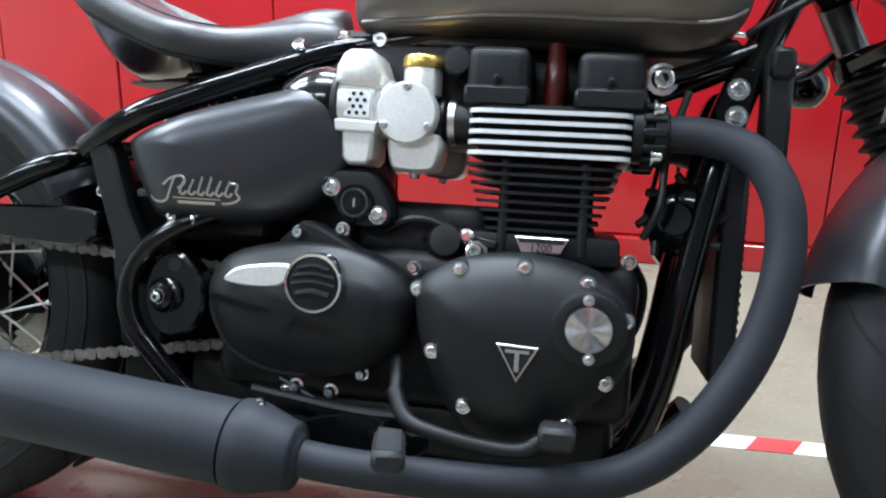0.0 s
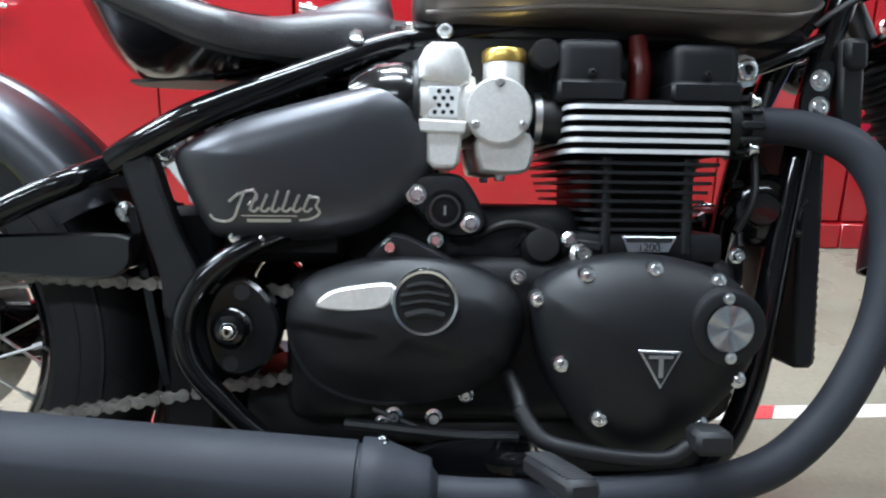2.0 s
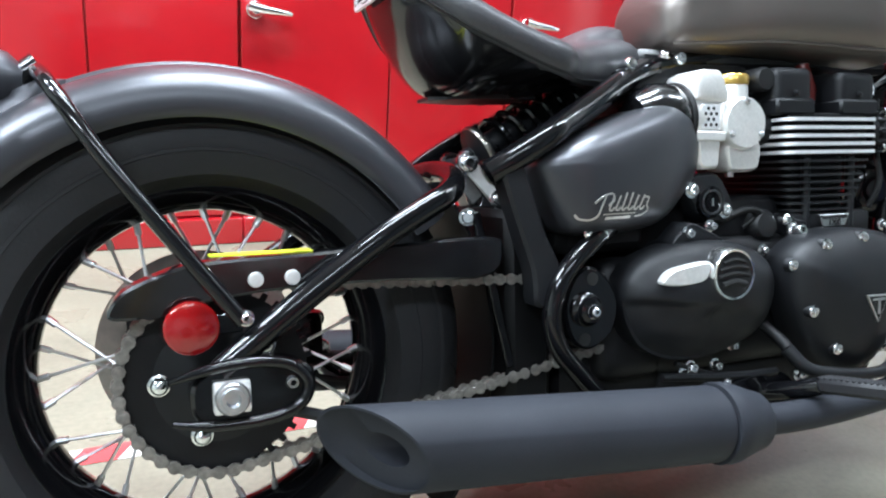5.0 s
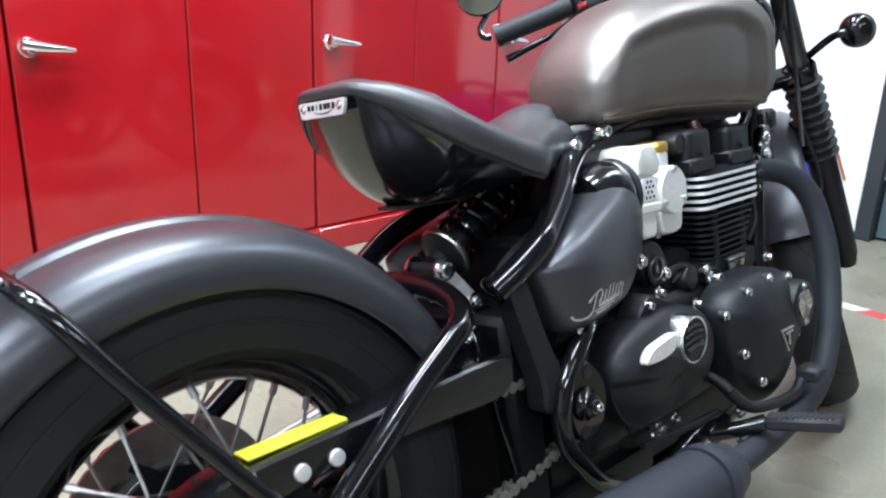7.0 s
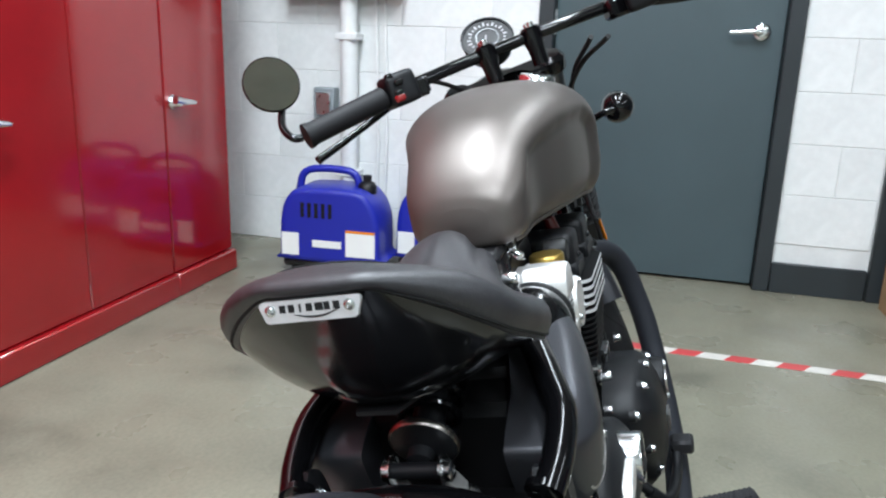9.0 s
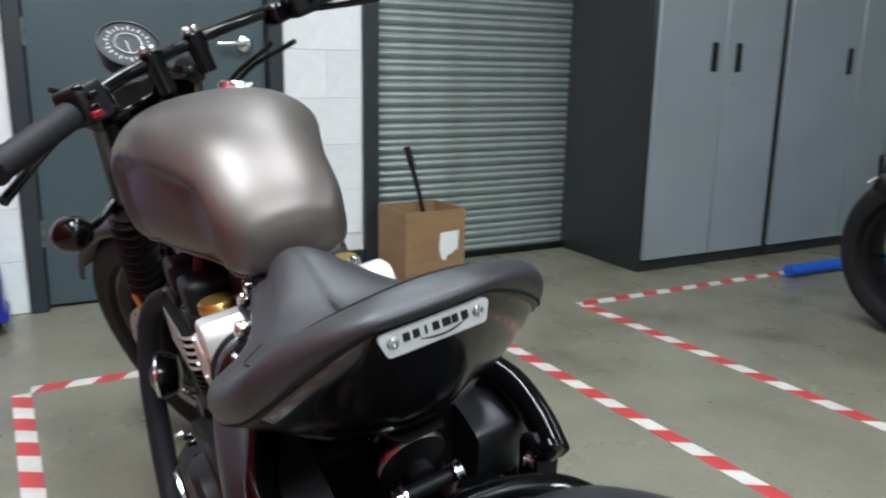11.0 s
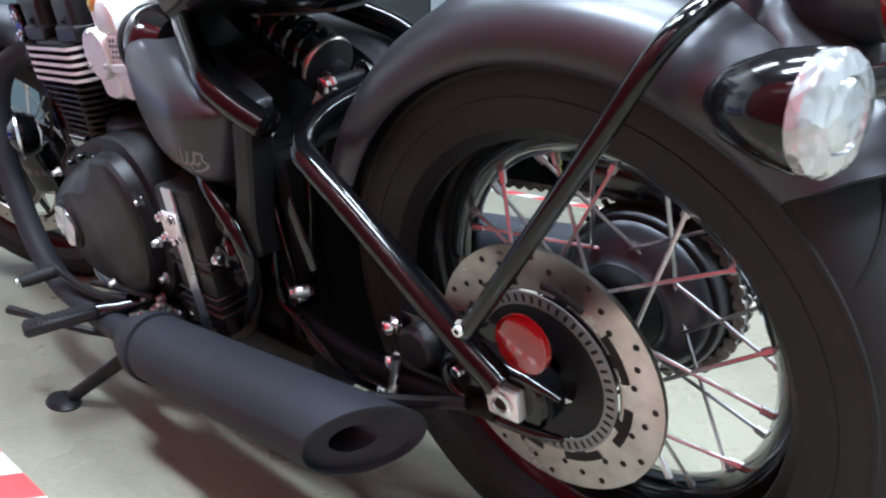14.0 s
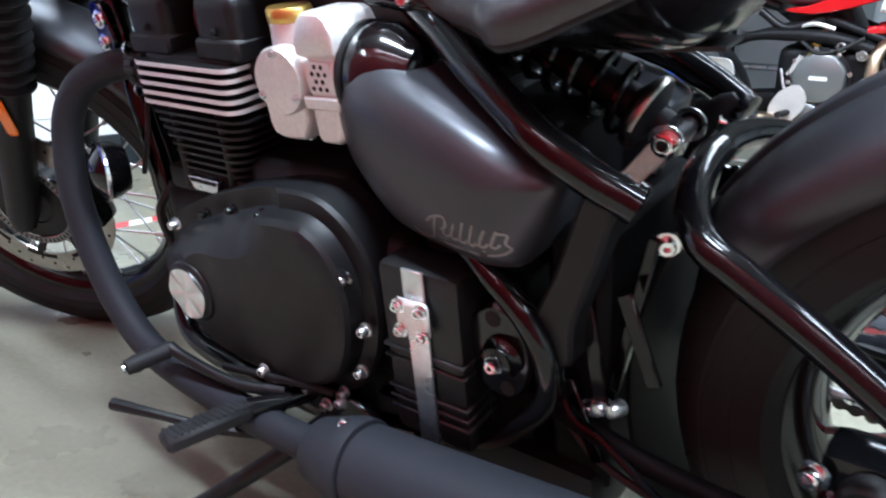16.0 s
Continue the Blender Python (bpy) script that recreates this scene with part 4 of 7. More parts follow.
downs = pair("down_tube", down_tube, "gloss_black", "gloss black frame down tube")
part("steering_head", lathed((1.165, 0, 0.895), STEER_AXIS, [(0.034, -0.13), (0.036, -0.11), (0.03, -0.10), (0.03, 0.0), (0.036, 0.01), (0.036, 0.03)], 24), "gloss_black", bike)
for s in (-1, 1):
    part("mount_tube", tubed([(1.009, s * 0.082, 0.662), (1.07, s * 0.07, 0.685), (1.135, s * 0.048, 0.715)], 0.010, 10), "gloss_black", downs[0 if s < 0 else 1])
    part("mount_bolt", bolted((1.009, s * 0.079, 0.663), (0, s, 0), 0.013, 0.014), "chrome", downs[0 if s < 0 else 1])
    part("bracket", plate([(1.075, 0.600), (1.068, 0.630), (1.085, 0.672), (1.108, 0.672), (1.105, 0.640), (1.098, 0.600)], [(0.002, s * 0.085), (0, s * 0.095), (0.002, s * 0.098)], 3), "gloss_black", downs[0 if s < 0 else 1])
    for z in (0.622, 0.652):
        part("bracket_bolt", bolted((1.090, s * 0.098, z), (0, s, 0), 0.0085, 0.006), "chrome", downs[0 if s < 0 else 1])
# radiator between the down tubes
rad = part("radiator", boxed(1.085, 1.115, -0.075, 0.075, 0.315, 0.590, bevel=0.006), "satin_black", bike, "slim black radiator")
for k in range(24):
    part("radiator_fin", boxed(1.115, 1.1165, -0.068, 0.068, 0.325 + 0.0105 * k, 0.330 + 0.0105 * k), "dark_metal", rad, smooth=False)
part("radiator_tank", boxed(1.118, 1.150, -0.088, -0.062, 0.575, 0.70, bevel=0.006), "black_plastic", rad)
part("radiator_cap", boxed(1.122, 1.150, -0.094, -0.058, 0.665, 0.702, bevel=0.006), "satin_black", rad)

fan = part("fan_motor", lathed((1.045, -0.062, 0.505), (-0.35, -0.94, 0), [(0, -0.01), (0.040, -0.01), (0.043, 0.0), (0.043, 0.012), (0.034, 0.020), (0.020, 0.022), (0.018, 0.030), (0, 0.031)], 28), "gloss_black", rad, "black cooling fan motor")
for k in range(8):
    a = 2 * math.pi * k / 8
    part("fan_lug", tubed([(1.045 + 0.040 * math.cos(a), -0.070, 0.505 + 0.040 * math.sin(a)), (1.045 + 0.052 * math.cos(a + 0.2), -0.074, 0.505 + 0.052 * math.sin(a + 0.2))], 0.005, 8), "black_plastic", fan)

# --- engine
eng = part("crankcase", boxed(0.575, 1.0, -0.120, 0.130, 0.262, 0.450, bevel=0.03, seg=3), "dark_metal", bike, "matt black engine case")
part("sump", boxed(0.60, 0.985, -0.095, 0.105, 0.165, 0.275, bevel=0.03, seg=3), "dark_metal", eng)
part("rear_case", boxed(0.44, 0.62, -0.085, 0.105, 0.20, 0.30, bevel=0.02, seg=2), "dark_metal", eng)
part("upper_case", boxed(0.66, 0.83, -0.095, 0.115, 0.42, 0.505, bevel=0.025, seg=3), "dark_metal", eng)
part("breather_cap", lathed((0.775, -0.105, 0.462), (0, -1, 0.1), [(0.024, -0.02), (0.024, 0.004), (0.018, 0.012), (0, 0.014)], 20), "black_plastic", eng)
part("oil_union", bolted((0.815, -0.125, 0.452), (0, -1, 0.2), 0.009, 0.02), "chrome", eng)
part("collector_box", boxed(0.36, 0.66, -0.105, 0.125, 0.150, 0.235, bevel=0.02, seg=2), "dark_metal", eng)
part("gearbox", boxed(0.49, 0.60, -0.115, 0.115, 0.26, 0.43, bevel=0.03, seg=3), "dark_metal", eng)
part("starter", lathed((0.70, 0.0, 0.462), (1, 0, 0), [(0, -0.05), (0.022, -0.05), (0.024, -0.04), (0.024, 0.06), (0.015, 0.07), (0, 0.07)], 24), "dark_metal", eng)
def ease_in(v, a, b):
    return min(1.0, max(0.0, (v - a) / (b - a)))


def saddle(centre, side, radius):
    """A turned disc, very slightly waved, so that it glints in sectors."""
    bm = bmesh.new()
    c = Vector(centre)
    rings = []
    for j in range(8):
        r = radius * (1 - j / 7.5)
        rings.append([c + Vector((r * math.cos(w), side * 0.036 * r * math.cos(5 * w + 0.6), r * math.sin(w))) for w in (2 * math.pi * k / 60 for k in range(60))])
    rings.insert(0, [p + Vector((0, -side * 0.005, 0)) for p in rings[0]])
    return skin(bm, rings)


# clutch cover, right
o = [(0.757, 0.408), (0.772, 0.432), (0.808, 0.449), (0.872, 0.457), (0.935, 0.448), (0.970, 0.430), (0.992, 0.402), (0.995, 0.362), (0.978, 0.325), (0.953, 0.296), (0.928, 0.268), (0.888, 0.245), (0.850, 0.244), (0.812, 0.268), (0.786, 0.304), (0.765, 0.354)]
bm = plate(o, [(0, -0.13), (0, -0.172), (0.004, -0.181), (0.010, -0.188), (0.020, -0.196), (0.036, -0.205), (0.06, -0.212), (0.09, -0.2155)], 4, centre=(0.885, 0.35))
tree = BVHTree.FromBMesh(bm)
cover = part("clutch_cover", bm, "satin_black", bike, "satin black clutch cover with badge")
for x, z in ((0.760, 0.411), (0.808, 0.437), (0.877, 0.444), (0.943, 0.432), (0.985, 0.396), (0.968, 0.330), (0.930, 0.283), (0.822, 0.292), (0.783, 0.347)):
    hit = tree.ray_cast(Vector((x, -1, z)), Vector((0, 1, 0)))[0]
    part("cover_boss", lathed((x, hit.y, z), (0, -1, 0), [(0.010, -0.008), (0.009, 0.0), (0.0078, 0.002), (0, 0.002)], 16), "satin_black", cover)
    part("cover_bolt", bolted((x, hit.y - 0.001, z), (0, -1, 0), 0.0060, 0.006), "chrome", cover)
cap = part("clutch_cap", lathed((0.947, -0.196, 0.388), (0, -1, 0), [(0.040, -0.01), (0.039, 0.012), (0.0375, 0.0185), (0.035, 0.020), (0.025, 0.020), (0.0245, 0.017), (0, 0.017)], 48), "satin_black", cover)
part("cap_disc", saddle((0.947, -0.2175, 0.388), -1, 0.0235), "turned", cap, "turned bright metal disc")
for s in (-1, 1):
    part("cap_screw", bolted((0.947 - s * 0.002, -0.2155, 0.388 + s * 0.030), (0, -1, 0), 0.0042, 0.004), "brushed", cap)


def triangle(grow):
    c = Vector((0.8765, 0.352))
    return [tuple(c + (Vector(p) - c) * grow) for p in ((0.8545, 0.3665), (0.8985, 0.3650), (0.8775, 0.3275))]


part("badge_rim", plate(triangle(1.0), [(0, -0.212), (0.0, -0.2185), (0.0012, -0.219)]), "brushed", cover, "triangular bright badge", smooth=False)
part("badge_field", plate(triangle(0.84), [(0, -0.2175), (0, -0.2196)]), "hole", cover, smooth=False)
bm = boxed(0.8645, 0.8890, -0.2206, -0.2190, 0.3580, 0.3612)
box(bm, 0.8745, 0.8792, -0.2206, -0.2190, 0.3390, 0.3579)
part("badge_mark", bm, "brushed", cover, smooth=False)
# alternator cover, left
o = [(0.592, 0.385), (0.598, 0.430), (0.614, 0.464), (0.640, 0.488), (0.675, 0.500), (0.730, 0.497), (0.790, 0.484), (0.860, 0.462), (0.925, 0.432), (0.958, 0.395), (0.960, 0.335), (0.930, 0.282), (0.880, 0.246), (0.800, 0.232), (0.700, 0.238), (0.638, 0.268), (0.604, 0.322)]
bm = plate(o, [(0, 0.10), (0, 0.152), (0.003, 0.158), (0.020, 0.160), (0.0215, 0.163), (0.0235, 0.178), (0.027, 0.184), (0.034, 0.187), (0.050, 0.188), (0.070, 0.189), (0.10, 0.190)], 6, centre=(0.77, 0.355))
for v in bm.verts:
    # the front upper corner slopes away behind a sharp crease
    above = (v.co.z - 0.432) + 0.30 * (v.co.x - 0.75)
    if v.co.y > 0.15 and above > 0 and v.co.x > 0.70:
        v.co.y -= min(0.75 * above * ease_in(v.co.x, 0.72, 0.78), v.co.y - 0.15)
alt = part("alternator_cover", bm, "satin_black", bike, "satin black alternator cover", angle=22)
for x, z in ((0.604, 0.363), (0.622, 0.421), (0.686, 0.457), (0.748, 0.466), (0.800, 0.462), (0.855, 0.446), (0.914, 0.423), (0.619, 0.304), (0.655, 0.262), (0.720, 0.243)):
    small = z > 0.43
    part("cover_bolt", bolted((x, 0.160 if small else 0.168, z), (0, 1, 0), 0.0046 if small else 0.0056, 0.012), "gloss_black" if small else "brushed", alt)
c2 = part("alternator_cap", lathed((0.884, 0.180, 0.344), (0, 1, 0), [(0.042, -0.02), (0.042, 0.011), (0.040, 0.0135), (0.036, 0.0145), (0, 0.0145)], 40), "satin_black", alt)
part("cap_disc", saddle((0.884, 0.1985, 0.344), 1, 0.0345), "turned", c2, "turned bright metal disc")
part("sweep_rib", tubed([(0.690, 0.168, 0.458), (0.660, 0.172, 0.449), (0.636, 0.174, 0.434), (0.622, 0.173, 0.416)], [0.009, 0.010, 0.010, 0.009], 12), "satin_black", alt)
# sprocket cover, right
o = [(0.498, 0.378), (0.504, 0.408), (0.530, 0.433), (0.590, 0.449), (0.660, 0.449), (0.718, 0.432), (0.746, 0.405), (0.750, 0.372), (0.735, 0.335), (0.697, 0.308), (0.642, 0.294), (0.580, 0.294), (0.530, 0.314), (0.506, 0.346)]
bm = plate(o, [(0, -0.115), (0, -0.150), (0.004, -0.158), (0.012, -0.166), (0.024, -0.174), (0.036, -0.179), (0.046, -0.182), (0.058, -0.184), (0.072, -0.186), (0.095, -0.187)], 8, centre=(0.625, 0.372))
for v in bm.verts:
    # the lower part steps back under a soft lip
    lip_z = 0.382 - 0.16 * max(0.0, v.co.x - 0.53)
    if v.co.y < -0.152:
        v.co.y += 0.0085 * ease_in(lip_z - v.co.z, -0.002, 0.008) * ease_in(0.70 - v.co.x, 0.0, 0.08)
sc = part("sprocket_cover", bm, "satin_black", bike, "satin black oval sprocket cover")
o = [(0.5340, 0.4020), (0.5455, 0.4165), (0.5720, 0.4232), (0.6080, 0.4260), (0.6095, 0.4140), (0.6010, 0.4020), (0.5725, 0.3978)]
part("cover_inset", plate(o, [(0, -0.165), (0, -0.1835), (0.002, -0.1855)], 4), "cast_silver", sc, "bright woven metal inset")
vent = part("vent_ring", lathed((0.643, -0.180, 0.408), (0, -1, 0), [(0.0345, -0.02), (0.0345, 0.010), (0.0330, 0.0132), (0.0302, 0.0125), (0.0302, 0.009)], 48), "chrome", sc, "round chrome-rimmed vent")
part("vent_face", lathed((0.643, -0.180, 0.408), (0, -1, 0), [(0.0303, 0.004), (0.0303, 0.0095), (0.027, 0.0105), (0, 0.0115)], 32), "satin_black", vent)
for k, (h, z) in enumerate(((0.018, 0.0195), (0.024, 0.0105), (0.025, 0.0015), (0.019, -0.0095))):
    part("vent_slot", tubed([(0.643 - h, -0.1912, 0.408 + z - 0.004), (0.643, -0.1922, 0.408 + z), (0.643 + h, -0.1912, 0.408 + z - 0.004)], 0.0026 if k < 3 else 0.0045, 8), "hole", vent)
for x, z in ((0.606, 0.461), (0.672, 0.437), (0.612, 0.279), (0.655, 0.277), (0.600, 0.270)):
    part("case_bolt", bolted((x, -0.142, z), (0, -1, 0), 0.0065, 0.012), "chrome", eng)
o = [(0.58, 0.43), (0.60, 0.468), (0.625, 0.472), (0.70, 0.43), (0.70, 0.40)]
part("cover_plate", plate(o, [(0, -0.11), (0, -0.141), (0.003, -0.145)], 2), "satin_black", eng)

# cylinder block and head
def fin(z, h, x0, x1, yw, r=0.02):
    return boxed(x0, x1, -yw, yw, z, z + h, bevel=min(r, 0.0012))


def round_fin(z, h, x0, x1, yw, r):
    bm = bmesh.new()
    pts = []
    for cx, cy, a0 in ((x1 - r, yw - r, 0), (x0 + r, yw - r, 90), (x0 + r, -yw + r, 180), (x1 - r, -yw + r, 270)):
        for k in range(7):
            a = radians(a0 + 15 * k)
            pts.append((cx + r * math.cos(a), cy + r * math.sin(a)))
    skin(bm, [[Vector((x, y, z)) for x, y in pts], [Vector((x, y, z + h)) for x, y in pts]])
    return bm


cyl = part("cylinder_block", boxed(0.832, 0.942, -0.108, 0.108, 0.44, 0.62, bevel=0.02, seg=3), "dark_metal", bike, "black finned cylinder block")
for k in range(8):
    w = 0.0036 * (7 - k)
    part("cooling_fin", round_fin(0.480 + 0.0103 * k, 0.0036, 0.793 + w, 0.971 - w, 0.134 - w * 0.3, 0.022), "satin_black", cyl)
head = part("cylinder_head", boxed(0.805, 0.972, -0.122, 0.122, 0.562, 0.625, bevel=0.012, seg=2), "dark_metal", bike, "black cylinder head with polished fin edges")
for k in range(5):
    z = 0.5635 + 0.0118 * k
    f = part("head_fin", round_fin(z, 0.0062, 0.796, 0.978, 0.136, 0.018), "dark_metal", head)
    part("fin_edge", round_fin(z + 0.0006, 0.0050, 0.7952, 0.9788, 0.1368, 0.0185), "plate_metal", f, "polished fin edge")
part("base_flange", boxed(0.806, 0.975, -0.125, 0.125, 0.445, 0.478, bevel=0.008, seg=2), "satin_black", cyl)
for s in (-1, 1):
    for x in (0.842, 0.932):
        part("stud_pillar", tubed([(x, s * 0.122, 0.455), (x, s * 0.122, 0.56)], 0.0065, 10), "satin_black", cyl)
    bd = part("capacity_badge", plate([(0.858, 0.4745), (0.918, 0.4745), (0.910, 0.4570), (0.866, 0.4570)], [(0, s * 0.122), (0, s * 0.1335), (0.0012, s * 0.1345)]), "brushed", cyl, "bright capacity badge with dark digits", smooth=False)
    part("badge_band", plate([(0.861, 0.4732), (0.915, 0.4732), (0.9125, 0.4680), (0.8635, 0.4680)], [(0, s * 0.130), (0, s * 0.1352)]), "hole", bd, smooth=False)
    if s < 0:
        crv = bpy.data.curves.new("digits", "FONT")
        crv.body, crv.size, crv.extrude, crv.align_x, crv.align_y = "1200", 0.0125, 0.0006, "CENTER", "CENTER"
        tob = new("digits", crv)
        dg = bpy.context.evaluated_depsgraph_get()
        me = bpy.data.meshes.new_from_object(tob.evaluated_get(dg))
        bpy.data.objects.remove(tob)
        me.materials.clear()
        me.materials.append(M["hole"])
        dob = new("digits", me)
        dob.parent = bd
        dob.matrix_local = pose(0.888, -0.1350, 0.4625, rx=90)
for s in (-1, 1):
    for x0, x1, ztop in ((0.788, 0.860, 0.690), (0.914, 0.990, 0.687)):
        cv = part("cam_cover", boxed(x0, x1, s * 0.118, s * 0.03, 0.620, ztop, bevel=0.014, seg=3), "satin_black", head, "satin black cam cover")
        part("cover_step", boxed(x0 - 0.002, x1 + 0.002, s * 0.122, s * 0.028, 0.620, 0.645, bevel=0.004), "satin_black", cv)
        part("cover_screw", bolted(((x0 + x1) / 2, s * 0.119, 0.652), (0, s, 0), 0.0038, 0.004), "satin_black", cv)
    part("plug_boot", tubed([(0.888, s * 0.075, 0.62), (0.889, s * 0.078, 0.66), (0.887, s * 0.070, 0.70)], [0.013, 0.014, 0.010], 12), "red_tube", head, "dark red plug boot")
    clamp = part("exhaust_clamp", lathed((0.976, s * 0.092, 0.598), (1, s * -0.05, 0), [(0.024, 0), (0.033, 0.002), (0.034, 0.014), (0.028, 0.016), (0.028, 0.024), (0.033, 0.026), (0.033, 0.040), (0.024, 0.044)], 28), "satin_black", head, "satin black lugged exhaust clamp")
    for a in range(12):
        w = 2 * math.pi * a / 12
        part("lug", bar(bmesh.new(), (0.990, s * (0.091 + 0.033 * math.cos(w)), 0.598 + 0.033 * math.sin(w)), (1.016, s * (0.090 + 0.033 * math.cos(w)), 0.598 + 0.033 * math.sin(w)), 0.009, 0.007, (0, s * math.cos(w), math.sin(w))), "satin_black", clamp)
    part("clamp_bolt", bolted((1.0, s * 0.118, 0.624), (1, 0, 0), 0.007, 0.012), "chrome", head)
    part("clamp_bolt", bolted((1.0, s * 0.118, 0.572), (1, 0, 0), 0.006, 0.012), "chrome", head)
part("coil", boxed(0.80, 0.98, -0.03, 0.03, 0.62, 0.70, bevel=0.012, seg=2), "black_plastic", head)


# intake bodies, both sides
def intake(s):
    b = part("throttle_body", lathed((0.722, s * 0.055, 0.608), (0, s, 0), [(0.028, 0), (0.030, 0.05), (0.036, 0.054), (0.0365, 0.070), (0.034, 0.074), (0, 0.075)], 32), "cast_silver", bike, "cast aluminium throttle body")
    for a in (90, 210, 330):
        part("cover_screw", bolted((0.722 + 0.030 * math.cos(radians(a)), s * 0.129, 0.608 + 0.030 * math.sin(radians(a))), (0, s, 0), 0.0036, 0.004), "brushed", b)
    part("neck", lathed((0.731, s * 0.088, 0.632), (0, 0, 1), [(0.0235, 0), (0.0235, 0.03), (0.022, 0.034), (0, 0.034)], 24), "cast_silver", b)
    part("brass_cap", lathed((0.731, s * 0.088, 0.664), (0, 0, 1), [(0.0242, 0), (0.0250, 0.002), (0.0250, 0.012), (0.0225, 0.015), (0, 0.015)], 24), "brass", b, "knurled brass cap")
    bowl = [(0.702, 0.585), (0.703, 0.548), (0.715, 0.541), (0.748, 0.541), (0.760, 0.552), (0.758, 0.585)]
    part("float_bowl", plate(bowl, [(0.004, s * 0.065), (0, s * 0.070), (0, s * 0.112), (0.004, s * 0.117)], 3), "cast_silver", b)
    part("bowl_screw", bolted((0.728, s * 0.09, 0.541), (0, 0, -1), 0.006, 0.008), "brushed", b)
    part("intake_stub", lathed((0.748, s * 0.075, 0.605), (1, 0, 0), [(0.026, 0), (0.028, 0.012), (0.024, 0.016), (0.028, 0.022), (0.028, 0.05)], 20), "black_plastic", b)
    part("hose_clamp", lathed((0.766, s * 0.075, 0.605), (1, 0, 0), [(0.029, 0), (0.029, 0.008), (0.027, 0.008)], 20), "brushed", b)
    o_ = [(0.636, 0.642), (0.636, 0.660), (0.643, 0.674), (0.650, 0.678), (0.674, 0.678), (0.681, 0.672), (0.690, 0.650), (0.689, 0.637), (0.682, 0.633), (0.682, 0.596), (0.684, 0.590), (0.681, 0.552), (0.675, 0.545), (0.653, 0.545), (0.644, 0.553), (0.640, 0.596)]
    duct = part("intake_cover", plate(o_, [(0.004, s * 0.05), (0, s * 0.06), (0, s * 0.117), (0.0025, s * 0.1215), (0.005, s * 0.123)]), "cast_silver", b, "cast aluminium intake cover with holes", angle=30)
    hood = [(0.634, 0.640), (0.634, 0.660), (0.642, 0.675), (0.650, 0.680), (0.675, 0.680), (0.683, 0.673), (0.692, 0.650), (0.690, 0.638), (0.680, 0.635), (0.648, 0.637)]
    part("cover_hood", plate(hood, [(0, s * 0.070), (0, s * 0.122), (0.002, s * 0.1265), (0.006, s * 0.1285)]), "cast_silver", duct, angle=30)
    part("cover_band", plate([(0.637, 0.584), (0.635, 0.598), (0.687, 0.596), (0.685, 0.583)], [(0, s * 0.058), (0, s * 0.126), (0.002, s * 0.128)]), "cast_silver", duct)
    part("perforated_plate", boxed(0.645, 0.678, s * 0.1215, s * 0.1258, 0.600, 0.633, bevel=0.001), "plate_metal", duct)
    for i in range(4):
        for j in range(3 if i % 2 == 0 else 2):
            part("hole", lathed((0.6525 + 0.0092 * j + (0.0046 if i % 2 else 0), s * 0.1256, 0.6055 + 0.0074 * i), (0, s, 0), [(0.0026, 0), (0.0026, 0.0006), (0, 0.0006)], 8), "hole", duct)
    part("airbox_boot", lathed((0.60, s * 0.080, 0.614), (1, 0, 0), [(0.0, -0.05), (0.034, -0.04), (0.050, -0.01), (0.052, 0.012), (0.049, 0.034), (0.044, 0.040)], 32), "pan_black", b, "gloss black intake boot")
    part("intake_bell", lathed((0.634, s * 0.080, 0.616), (1, s * 0.10, 0.03), [(0.0445, 0.0), (0.0470, 0.003), (0.0465, 0.010), (0.0430, 0.030), (0.0380, 0.052), (0.0300, 0.066), (0.0, 0.072)], 32), "cast_silver", b, "cast aluminium intake bell")
    part("boot_band", lathed((0.628, s * 0.080, 0.614), (1, 0, 0), [(0.048, 0), (0.0525, 0.002), (0.0525, 0.007), (0.047, 0.009)], 32), "black_plastic", b)


intake(-1)
intake(1)
part("airbox", boxed(0.575, 0.80, -0.058, 0.058, 0.575, 0.702, bevel=0.02, seg=2), "black_plastic", bike, "black airbox under the tank")
part("backbone_cover", boxed(0.60, 1.10, -0.052, 0.052, 0.694, 0.718, bevel=0.008), "black_plastic", bike)
part("fuel_knob", lathed((0.775, -0.10, 0.672), (0, -1, 0), [(0, -0.02), (0.017, -0.02), (0.018, 0.006), (0.015, 0.012), (0, 0.013)], 20), "black_plastic", bike)
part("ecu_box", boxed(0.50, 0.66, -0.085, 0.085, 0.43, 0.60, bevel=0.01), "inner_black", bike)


# side panels
def side_panel():
    o_ = [(0.381, 0.545), (0.390, 0.566), (0.445, 0.592), (0.515, 0.615), (0.583, 0.634), (0.615, 0.637), (0.646, 0.629), (0.662, 0.604), (0.664, 0.575), (0.653, 0.538), (0.623, 0.505), (0.590, 0.480), (0.555, 0.469), (0.490, 0.465), (0.432, 0.467), (0.410, 0.484)]
    return toe_in(dome(o_, -0.134, -0.1775, (0.525, 0.552)))


def toe_in(bm):
    """Draws the panel's front edge in towards the frame."""
    for v in bm.verts:
        v.co.y += 0.20 * max(0.0, v.co.x - 0.45) * (1 if v.co.y < 0 else -1)
    return bm


panels = pair("side_panel", side_panel, "paint_grey", "satin dark grey side panel with script decal")


def lay_on(bm, surface, y):
    """Drapes a flat decal made at y over a surface that faces -y."""
    tree = BVHTree.FromBMesh(surface)
    for v in bm.verts:
        hit = tree.ray_cast(Vector((v.co.x, -1, v.co.z)), Vector((0, 1, 0)))[0]
        if hit:
            v.co.y = hit.y - 0.0006 + (v.co.y - y)
    surface.free()


